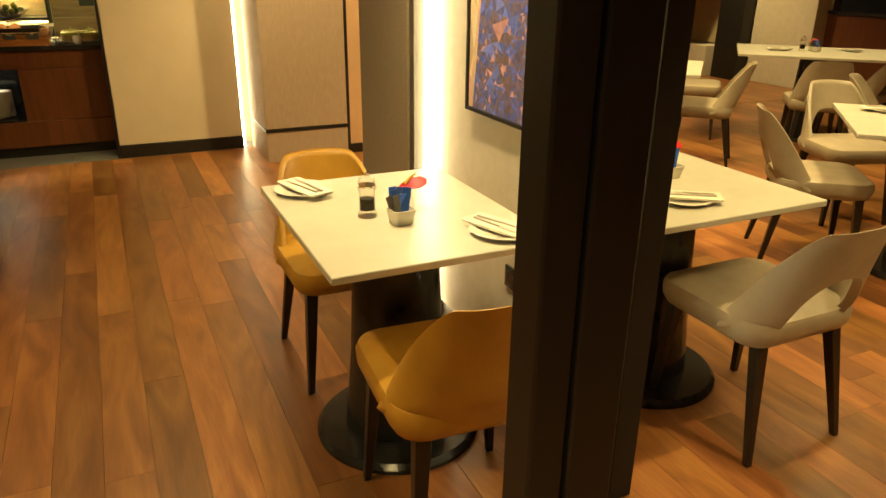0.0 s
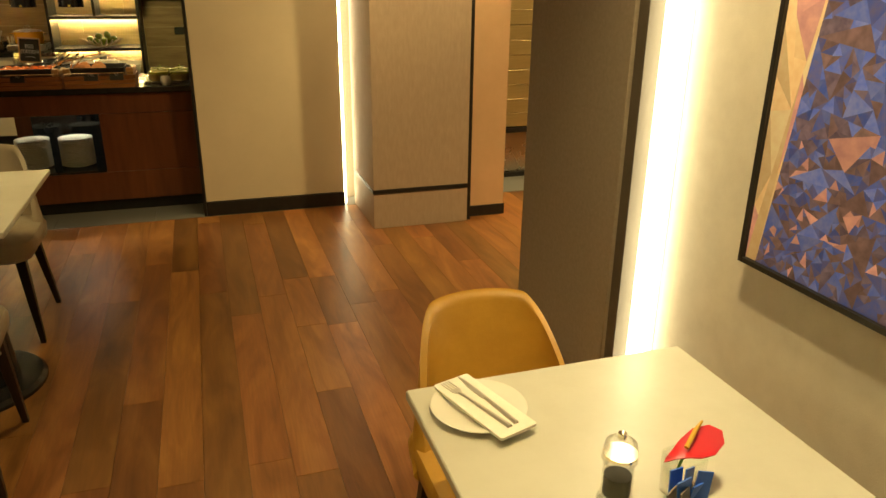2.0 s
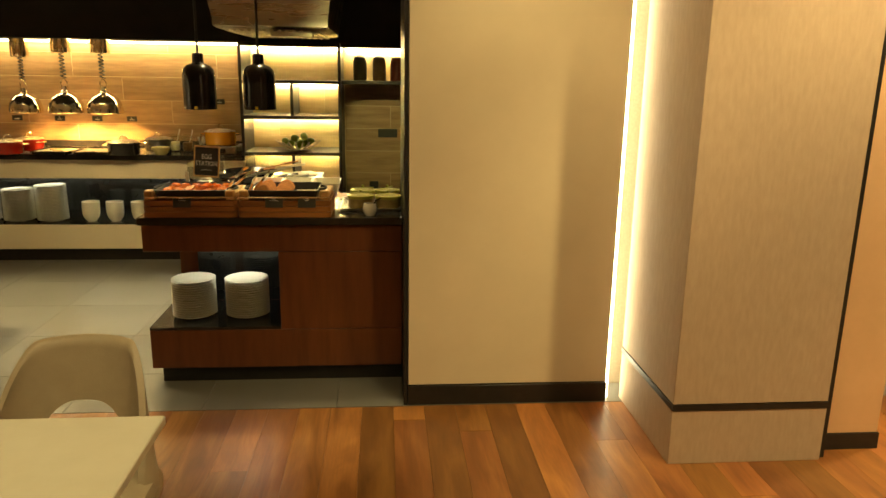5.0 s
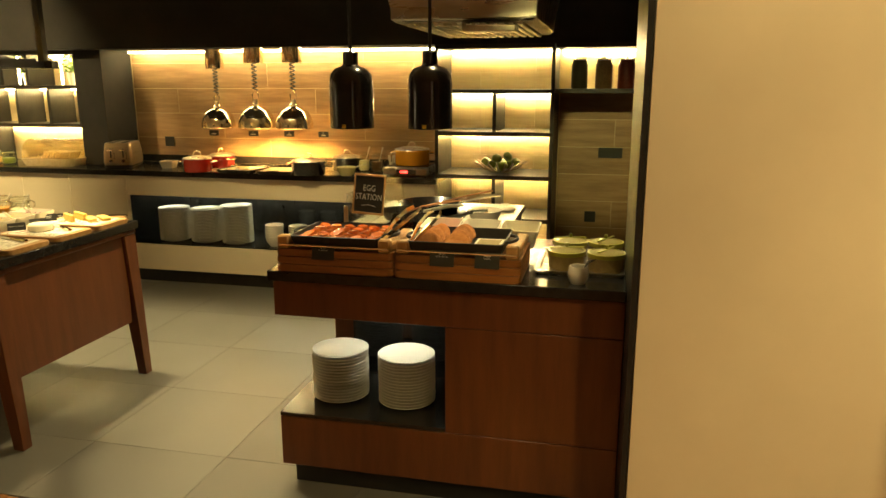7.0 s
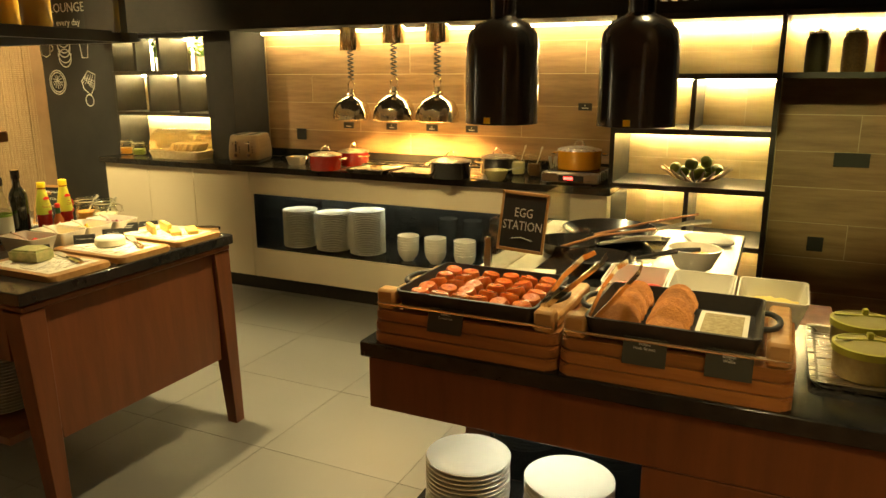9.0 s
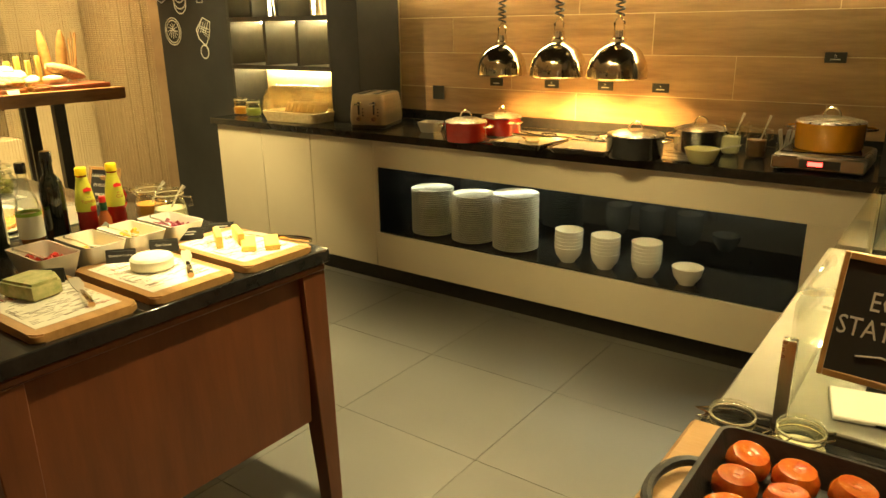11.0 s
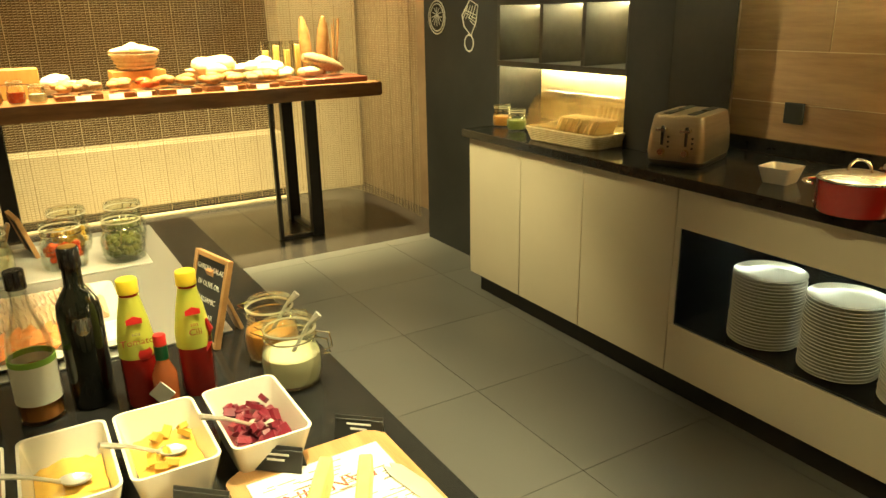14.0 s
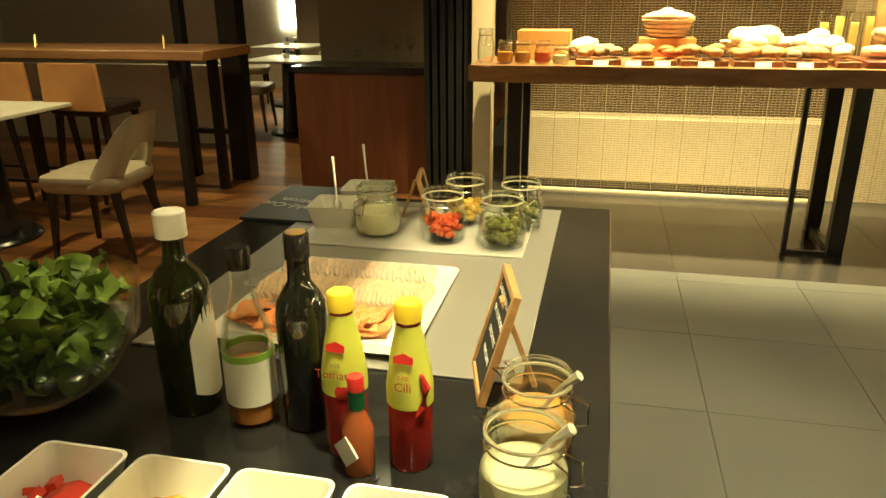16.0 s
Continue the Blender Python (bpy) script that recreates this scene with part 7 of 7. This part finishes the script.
# Unseen spots added to brighten the pastries, the bead curtain and the recess.
for y in (7.75, 8.35, 8.95, 9.55):
    spot(-6.30, y, CEIL - 0.03, 270, 58, (-6.50, y, 1.0), blend=0.7)
for y in (8.0, 9.0):
    spot(-7.0, y, CEIL - 0.03, 85, 85, (-7.5, y, 0.9), blend=0.8)
spot(-6.7, 9.5, CEIL - 0.03, 120, 90, (-6.6, 10.2, 1.2), blend=0.8)
S("wall_recess_north", box(B(), -7.69, -5.75, 10.35, 10.44, 0.0, CEIL - 0.002), surf("brown_recess_wall", (0.30, 0.20, 0.11), rough=0.7))

# chalk drawings
cd = thing("chalk_drawings", "white chalk drawings of coffee, cake and bread on the blackboard", "drawing", pose(0, 9.998, 0))
q = random.Random(12)


def scribble(name, pts, r=0.0045):
    part(name, tube(B(), [(x, 0, z) for x, z in pts], r, 4), chalk, cd)


def circ(cx, cz, r, n=20, a0=0, a1=360, sx=1):
    return [(cx + sx * r * math.cos(radians(a0 + (a1 - a0) * i / n)), cz + r * math.sin(radians(a0 + (a1 - a0) * i / n))) for i in range(n + 1)]


scribble("ring", circ(-5.56, 1.41, 0.095))
scribble("ring", circ(-5.56, 1.41, 0.078))
for a in range(0, 180, 30):
    c, s = math.cos(radians(a)), math.sin(radians(a))
    scribble("stroke", [(-5.56 + 0.06 * c, 1.41 + 0.06 * s), (-5.56 - 0.02 * c, 1.41 + 0.01), (-5.56 - 0.06 * c, 1.41 - 0.05 * s)], 0.003)
scribble("toast", [(-5.28, 1.42), (-5.20, 1.50), (-5.12, 1.47), (-5.14, 1.38), (-5.19, 1.31), (-5.26, 1.36), (-5.28, 1.42)])
for i in range(4):
    scribble("hatch", [(-5.27 + i * 0.03, 1.40), (-5.22 + i * 0.025, 1.47)], 0.0025)
    scribble("hatch", [(-5.26 + i * 0.02, 1.45 - i * 0.02), (-5.14, 1.42 - i * 0.02)], 0.0025)
scribble("croissant", circ(-5.21, 1.27, 0.045, 14))
scribble("cup", [(-5.72, 1.72), (-5.71, 1.63), (-5.66, 1.61), (-5.61, 1.63), (-5.60, 1.72), (-5.72, 1.72)])
scribble("cup_handle", circ(-5.595, 1.68, 0.025, 10, -90, 90))
for i in range(5):
    scribble("cake_layer", circ(-5.44, 1.60 + i * 0.038, 0.075, 16, 180, 360, 1) if i % 2 else circ(-5.44, 1.60 + i * 0.038, 0.07, 16))
scribble("glass", [(-5.26, 1.73), (-5.24, 1.60), (-5.18, 1.60), (-5.16, 1.73), (-5.26, 1.73)])
text("LOUNGE", 0.10, cd, pose(-5.36, 0, 1.98, 90), chalk, 0.0005)
text("every day", 0.07, cd, pose(-5.36, 0, 1.87, 90), chalk, 0.0005)

# pastries
PZ = 1.0055


def slab_of(name, x, y, w, d, h, mat_, label, cat, z=PZ, rz=0, bev=0.003):
    t = thing(name, label, cat, pose(x, y, z, 0, 0, rz))
    part("block", box(B(), -w / 2, w / 2, -d / 2, d / 2, 0, h, bev), mat_, t)
    return t


crate = surf("orange_pine_crate", (0.62, 0.32, 0.08), (0.5, 0.24, 0.05), 0.5, scale=5, stretch=(1, 6, 1))
for y, z, h in ((7.74, PZ, 0.17), (8.44, PZ, 0.13)):
    t = thing("wooden_crate", "orange-toned wooden crate used as a riser", "crate", pose(-6.62, y, z), "wooden crates on the pastry table")
    for k in range(2):
        part("slat", box(B(), -0.10, 0.10, -0.155, 0.155, k * h / 2 + 0.001, (k + 1) * h / 2 - 0.003, 0.003), crate, t)
def bun_heap(name, label, x, y, z, r, n, mat_, spread, seed, bowlmat=None, bh=0.07, long=1.3):
    t = thing(name, label, "bread", pose(x, y, z) @ Matrix.Scale(1.32 if bowlmat else 1.15, 4), "heaps of pastries")
    q = random.Random(seed)
    if bowlmat:
        part("bowl", lathe(B(), [(0, 0), (spread * 0.7, 0), (spread * 0.8, 0.01), (spread * 1.15, bh), (spread * 1.1, bh), (spread * 0.75, 0.012), (0, 0.01)], 32), bowlmat, t)
        for k in range(4):
            part("ridge", tube(B(), [(spread * (0.86 + 0.08 * k) * math.cos(2 * math.pi * i / 28), spread * (0.86 + 0.08 * k) * math.sin(2 * math.pi * i / 28), 0.014 + bh * 0.22 * k) for i in range(28)], 0.004, 4, closed=True), bowlmat, t)
    me = mesh(lathe(B(), [(0, -0.6 * r), (0.7 * r, -0.5 * r), (r, -0.1 * r), (0.85 * r, 0.35 * r), (0.4 * r, 0.6 * r), (0, 0.65 * r)], 14, sx=long), "bun", mat_, 80)
    for i in range(n):
        a, rr_ = q.uniform(0, 6.28), spread * math.sqrt(q.random()) * 0.85
        part("bun", me, None, t, m=pose(rr_ * math.cos(a), rr_ * math.sin(a), (bh * 0.75 if bowlmat else r * 0.6) + r * 0.9 * (1 - rr_ / spread) + q.uniform(0, r * 0.3), q.uniform(-12, 12), q.uniform(-12, 12), q.uniform(0, 180)))
    return t


linen = surf("white_linen", (0.80, 0.74, 0.58), (0.72, 0.66, 0.5), 0.8)
bun_heap("roll_bowl", "wicker bowl of white rolls on a wooden crate", -6.62, 8.44, PZ + 0.131, 0.035, 9, bread_pale, 0.10, 1, wicker, 0.085)
bun_heap("roll_bowl", "wide basket of soft white rolls", -6.62, 8.93, PZ + 0.03, 0.055, 7, bread_pale, 0.13, 2, wicker, 0.06)
bun_heap("roll_bowl", "oval basket of pale rolls in linen", -6.58, 9.22, PZ + 0.02, 0.045, 6, linen, 0.11, 3, wicker, 0.06)
bun_heap("roll_bowl", "white dish of small pale pastries", -6.60, 7.98, PZ + 0.02, 0.03, 7, linen, 0.08, 4, porcelain, 0.045)
for i, (y, mt, sd, nn, lab) in enumerate(((8.00, bread, 5, 8, "golden muffins"), (8.13, dark_bread, 6, 6, "dark chocolate muffins"), (8.30, bread, 7, 8, "golden tarts"), (8.42, cherry, 8, 5, "red fruit danishes"), (8.55, bread, 9, 8, "round buns"), (8.68, bread, 10, 8, "brown rolls"), (8.82, bread, 11, 10, "croissants"), (8.95, bread, 12, 10, "butter croissants"), (9.08, dark_bread, 13, 6, "dark rolls"), (9.16, bread, 14, 8, "sliced loaf pieces"), (9.32, bread_pale, 15, 6, "flat pastries"))):
    slab_of("pastry_board", -6.33, y, 0.20, 0.115, 0.03, acacia, "dark wooden board under the pastries", "board")
    bun_heap("pastry_heap", "small heap of %s on a dark board" % lab, -6.33, y, PZ + 0.031, 0.032, nn, mt, 0.055, sd)
for y in (8.08, 8.25, 8.40, 8.62, 8.90, 9.10):
    t = thing("name_card", "small white food name card on the pastry table", "card", pose(-6.185, y, PZ, 0, 0, 90), "white name cards")
    part("card", box(B(), -0.04, 0.04, -0.001, 0.001, 0, 0.03), paper, t, m=pose(0, 0, 0, -20))
for y, c, hh in ((7.44, glass, 0.14), (7.55, orange_dip, 0.09), (7.65, orange_dip, 0.09), (7.76, cherry, 0.09), (7.86, cream, 0.07)):
    clip_jar("glass jar of nuts or preserve on the pastry table", pose(-6.26, y, PZ), 0.047, hh * 1.25, None if c is glass else c)
gc = thing("cereal_cylinders", "row of clear tubes holding pale bread sticks", "container", pose(-6.62, 9.38, PZ))
for i, (x, y) in enumerate(((0, -0.11), (0, -0.035), (0, 0.04), (0, 0.115))):
    part("tube", lathe(B(), [(0, 0), (0.034, 0), (0.034, 0.27), (0.031, 0.26), (0.031, 0.004), (0, 0.004)], 24, pose(x, y, 0)), clear, gc)
    part("filling", box(B(), x - 0.016, x + 0.016, y - 0.018, y + 0.018, 0.005, 0.21 + 0.03 * (i % 2), 0.003), cheese_y, gc, "pale yellow sticks")
bg = thing("baguette_stand", "baguettes and bread sticks standing upright in a glass", "bread", pose(-6.60, 9.62, PZ))
for i, (x, y, a, b_) in enumerate(((0, -0.05, 3, -4), (0.01, 0.03, -4, 3))):
    part("baguette", lathe(B(), [(0, 0), (0.02, 0.01), (0.036, 0.08), (0.040, 0.2), (0.035, 0.33), (0.015, 0.42), (0, 0.43)], 16, pose(x, y, 0, a, b_)), bread, bg)
part("stick_glass", lathe(B(), [(0, 0), (0.04, 0), (0.045, 0.15), (0.041, 0.15), (0.037, 0.005), (0, 0.005)], 24, pose(0, 0.13, 0)), glass, bg)
for i in range(16):
    a = i * 0.9
    part("bread_stick", tube(B(), [(0.015 * math.cos(a), 0.13 + 0.015 * math.sin(a), 0.01), (0.05 * math.cos(a), 0.13 + 0.06 * math.sin(a), 0.36 + 0.05 * math.sin(i))], 0.0045, 6), bread, bg)
lb2 = thing("loaf_board", "seeded rye loaf and cut bread on a red-brown board", "bread", pose(-6.40, 9.62, PZ))
part("board", box(B(), -0.17, 0.17, -0.22, 0.22, 0, 0.035, 0.005), surf("mahogany_board", (0.22, 0.06, 0.025), (0.15, 0.04, 0.02), 0.35, stretch=(8, 1, 1)), lb2)
part("loaf", lathe(B(), [(0, -0.17), (0.035, -0.13), (0.058, -0.06), (0.062, 0.02), (0.05, 0.10), (0.025, 0.145), (0, 0.15)], 20, pose(-0.03, -0.02, 0.125, 72, 0, 0), sx=1.0, sy=0.8), dark_bread, lb2)
part("cut_loaf", lathe(B(), [(0, -0.1), (0.04, -0.08), (0.05, 0), (0.04, 0.08), (0, 0.1)], 18, pose(0.0, -0.12, 0.072, 90, 0, 20), sy=0.7), bread_pale, lb2)

# ---- far west of the room ----
slats = B()
for i in range(6):
    box(slats, -6.98, -6.90, 6.92 + i * 0.055, 6.955 + i * 0.055, 0.0, CEIL - 0.002)
S("slat_screen", slats, black_trim)
S("slat_screen_back", box(B(), -7.02, -6.985, 6.90, 7.24, 0.0, CEIL - 0.002), black_paint)
S("room_divider", box(B(), -7.6, -7.5, 5.95, 6.95, 0.0, CEIL - 0.002), dark_panel)
sc = thing("service_cabinet", "red-brown veneered service cabinet with black stone top", "cabinet")
part("body", box(B(), -7.48, -7.02, 5.93, 6.89, 0.0, 0.86, 0.003), red_wood, sc)
part("top", box(B(), -7.48, -7.0, 5.91, 6.89, 0.862, 0.90, 0.003), black_stone, sc)
for i, (y, h) in enumerate(((6.35, 0.10), (6.55, 0.22), (6.65, 0.20), (6.75, 0.20))):
    t = thing("drinking_glass", "stemmed glass on the service cabinet", "glass", pose(-7.2, y, 0.9005), "glasses on the service cabinet")
    part("glass", lathe(B(), [(0, 0), (0.03, 0), (0.004, 0.008), (0.004, h * 0.5), (0.035, h * 0.7), (0.03, h), (0.028, h), (0.03, h * 0.7), (0, h * 0.52)], 20), glass, t)
fr = thing("black_steel_portal", "black steel portal frame dividing the dining areas", "frame")
part("upright", box(B(), -7.32, -7.18, 5.27, 5.43, 0.0, CEIL - 0.003, 0.003), black_trim, fr)
part("upright", box(B(), -7.30, -7.22, 4.88, 4.95, 0.0, CEIL - 0.003, 0.003), black_trim, fr)
part("crossbar", box(B(), -7.28, -7.23, 4.955, 5.265, 0.35, 0.39), black_trim, fr)
ht = thing("communal_table", "tall live-edge timber communal table with black steel legs", "table")
part("slab", box(B(), -7.0, -6.35, 2.6, 5.62, 0.985, 1.05, 0.008), slab_wood, ht)
for y in (2.8, 5.35):
    for x in (-6.92, -6.45):
        part("leg", box(B(), x - 0.03, x + 0.03, y - 0.03, y + 0.03, 0, 0.983, 0.002), black_trim, ht)
tan = surf("tan_leather", (0.42, 0.20, 0.06), (0.36, 0.16, 0.05), 0.45, bump=0.2, bscale=200)
bs = None
for y in (4.95, 4.45, 3.95):
    m = pose(-6.15, y, 0, 0, 0, 90)
    if bs is None:
        bs = thing("bar_stool", "tall bar stool with tan leather seat and dark legs", "stool", m, "bar stools at the communal table")
        part("seat", rings(B(), [[(x * k, yy * k, z) for x, yy in rrect(0.42, 0.40, 0.06)] for k, z in ((0.9, 0.68), (1, 0.70), (1, 0.735), (0.92, 0.75))]), leg_wood, bs)
        bb = B()
        rings(bb, [[(x, -0.20 - 0.03 * (z - 0.72) + yy, z) for x, yy in rrect(0.42 - (z - 0.72) * 0.1, 0.04, 0.018)] for z in (0.72, 0.80, 0.92, 0.985, 1.0)])
        part("backrest", bb, tan, bs)
        for sx in (-1, 1):
            for sy in (-1, 1):
                part("leg", taper(B(), 0, (0.02, 0.02), 0.69, (0.035, 0.035), (sx * 0.20, sy * 0.19), (sx * 0.16, sy * 0.15)), leg_wood, bs)
        for s in (-1, 1):
            part("footrest", box(B(), -0.17, 0.17, s * 0.178 - 0.008, s * 0.178 + 0.008, 0.24, 0.26), black_trim, bs)
    else:
        copy_thing(bs, m)
S("wall_west_low", box(B(), -8.6, -8.5, 2.0, 4.75, 0.0, 0.75), wall_paint)
S("wall_west", box(B(), -13.0, -12.95, -2.0, 11.0, 0, CEIL), wall_paint)
for x, y, a in ((-8.75, 5.45, -150), (-9.35, 4.35, 10), (-10.9, 4.75, -160), (-11.3, 3.4, 20), (-10.1, 4.9, -100)):
    tagged(copy_thing(g1, pose(x, y, 0, 0, 0, a)), "greige leather chair in the room beyond the portal")
for x, y in ((-9.2, 4.95), (-11.1, 4.1)):
    dining_table(pose(x, y, 0), "white-topped table in the room beyond the portal", 0.8, 0.8)
    centre(pose(x, y, TZ))
S("window_strip_west", box(B(), -12.94, -12.90, 3.15, 3.40, 0.9, CEIL - 0.01), led_soft)
S("wall_panel_west", box(B(), -12.94, -12.88, 3.41, 6.5, 0.0, CEIL - 0.01, 0.003), dark_panel)
# Unseen spots added above the two tables past the portal.
spot(-9.2, 5.0, CEIL - 0.03, 90, 110, blend=0.9)
spot(-11.1, 4.2, CEIL - 0.03, 90, 110, blend=0.9)
for y in (4.2, 5.2):
    t = thing("table_number", "gold triangular table number stand", "sign", pose(-6.6, y, 1.0505, 0, 0, 30), "table number stands")
    part("wedge", prism(B(), [(-0.05, -0.04), (0.05, -0.04), (0, 0.04)], 0, 0.01, 0, pose(0, 0, 0.04, 90)), surf("brass_stand", (0.55, 0.36, 0.08), rough=0.3, metal=0.8), t)

# ---- floor and wall pieces ----
def piece_mesh(name, x, y, z, bev, material):
    return mesh(box(B(), -x / 2, x / 2, -y / 2, y / 2, -z, 0, 0), name, material) if not bev else mesh(box(B(), -x / 2, x / 2, -y / 2, y / 2, -z, 0, bev), name, material)


rnd = random.Random(4)
PW = 0.145
wood_base = S("floor_wood", box(B(), -13.0, 8.6, -2.0, Y_EDGE - 0.002, -0.029, -0.016), grout)
meshes = {}
far = B()
near = []
col = 0
x = -13.0
while x < 8.6:
    y = -2.0 - rnd.random() * 1.2
    while y < Y_EDGE:
        L = rnd.choice((0.6, 1.2, 1.5, 1.9, 2.2))
        a, b = max(y, -2.0), min(y + L, Y_EDGE - 0.003)
        y += L
        if b - a < 0.05:
            continue
        cx, cy = x + PW / 2, (a + b) / 2
        if -1.9 < cx < 2.3 and cy > 1.2:
            near.append((cx, cy, round(b - a, 3)))
        else:
            box(far, cx - PW / 2 + 0.0006, cx + PW / 2 - 0.0006, a + 0.0006, b - 0.0006, -0.015, 0)
    x += PW
for cx, cy, L in near[:300]:
    key = L
    if key not in meshes:
        meshes[key] = piece_mesh("plank", PW - 0.0012, L - 0.0012, 0.015, 0, plank_mat)
    ob = new("plank", meshes[key])
    ob.parent = wood_base
    ob.location = (cx, cy, 0)
for cx, cy, L in near[300:]:
    box(far, cx - PW / 2 + 0.0006, cx + PW / 2 - 0.0006, cy - L / 2, cy + L / 2, -0.015, 0)
ob = part("planks_beyond", far, plank_stuff, wood_base)
tagged(ob, kind="stuff")

tile_base = S("floor_tile", box(B(), -13.0, 4.9, Y_EDGE, 10.45, -0.029, -0.011), grout)
TW, TD, TX, TY, EDGE = 0.622, 0.577, -1.94, 7.38, -5.79
tcache = {}
for i in range(-12, 12):
    for j in range(-1, 6):
        a, b = (max(TX + i * TW, EDGE), min(TX + (i + 1) * TW, 4.8)) if TX + (i + 1) * TW > EDGE else (max(EDGE + (i + 7) * TW, -8.9), EDGE + (i + 8) * TW)
        c, d = max(TY + j * TD, Y_EDGE), min(TY + (j + 1) * TD, 10.44)
        if b - a < 0.05 or d - c < 0.05 or (a > 0.5 and c > 7.2):
            continue
        dark = b < EDGE + 0.01
        key = (round(b - a, 3), round(d - c, 3), dark)
        if key not in tcache:
            tcache[key] = piece_mesh("tile", key[0] - 0.0024, key[1] - 0.0024, 0.010, 0, ftile_dark if dark else ftile)
        ob = new("tile", tcache[key])
        ob.parent = tile_base
        ob.location = ((a + b) / 2, (c + d) / 2, 0)

# wall tiles behind the counter
wt = bpy.data.objects["wall_north"]
TH, TL = 0.198, 1.20
row = 0
z = 0.93
cache = {}
for row in range(0, 5):
    z = 0.874 + row * TH
    x = -3.68 - (0.4 * (row % 3))
    while x < -1.0:
        a, b = max(x, -3.68), min(x + TL, -1.0)
        top = min(z + TH, 1.755)
        if b - a > 0.03 and top - z > 0.02:
            key = (round(b - a, 3), round(top - z, 3))
            if key not in cache:
                cache[key] = mesh(box(B(), -key[0] / 2 + 0.002, key[0] / 2 - 0.002, 0.0095, 0.012, 0.002, key[1] - 0.002), "wall_tile", wtile)
            ob = new("wall_tile", cache[key])
            ob.parent = wt
            ob.location = ((a + b) / 2, Y_WALL, z)
        x += TL
for row in range(0, 8):
    z = 0.06 + row * TH
    x = -0.19 - 0.4 * (row % 3)
    while x < 0.9:
        a, b = max(x, -0.19), min(x + TL, 0.9)
        top = min(z + TH, 1.45)
        if b - a > 0.03 and top - z > 0.02:
            key = (round(b - a, 3), round(top - z, 3))
            if key not in cache:
                cache[key] = mesh(box(B(), -key[0] / 2 + 0.002, key[0] / 2 - 0.002, 0.0095, 0.012, 0.002, key[1] - 0.002), "wall_tile", wtile)
            ob = new("wall_tile", cache[key])
            ob.parent = wt
            ob.location = ((a + b) / 2, Y_WALL, z)
        x += TL

# cream tiles behind the lit shelf
sb_ = bpy.data.objects["shelf_back_east"]
pale_tile = surf("pale_wood_look_tile", (0.66, 0.50, 0.26), (0.54, 0.39, 0.19), 0.45, scale=2.5, detail=9, stretch=(1.2, 3, 11), vary=0.08)
for row in range(9):
    z = 0.0 + row * TH
    x = -0.98 - 0.4 * (row % 2)
    while x < -0.21:
        a, b = max(x, -0.98), min(x + 0.62, -0.21)
        if b - a > 0.03:
            key = (round(b - a, 3), 9)
            if key not in cache:
                cache[key] = mesh(box(B(), -key[0] / 2 + 0.002, key[0] / 2 - 0.002, -0.005, 0.0, 0.002, min(TH, 1.76 - z) - 0.002), "shelf_tile", pale_tile)
            ob = new("shelf_tile", cache[key])
            ob.parent = sb_
            ob.location = ((a + b) / 2, 10.2495, z)
        x += 0.62
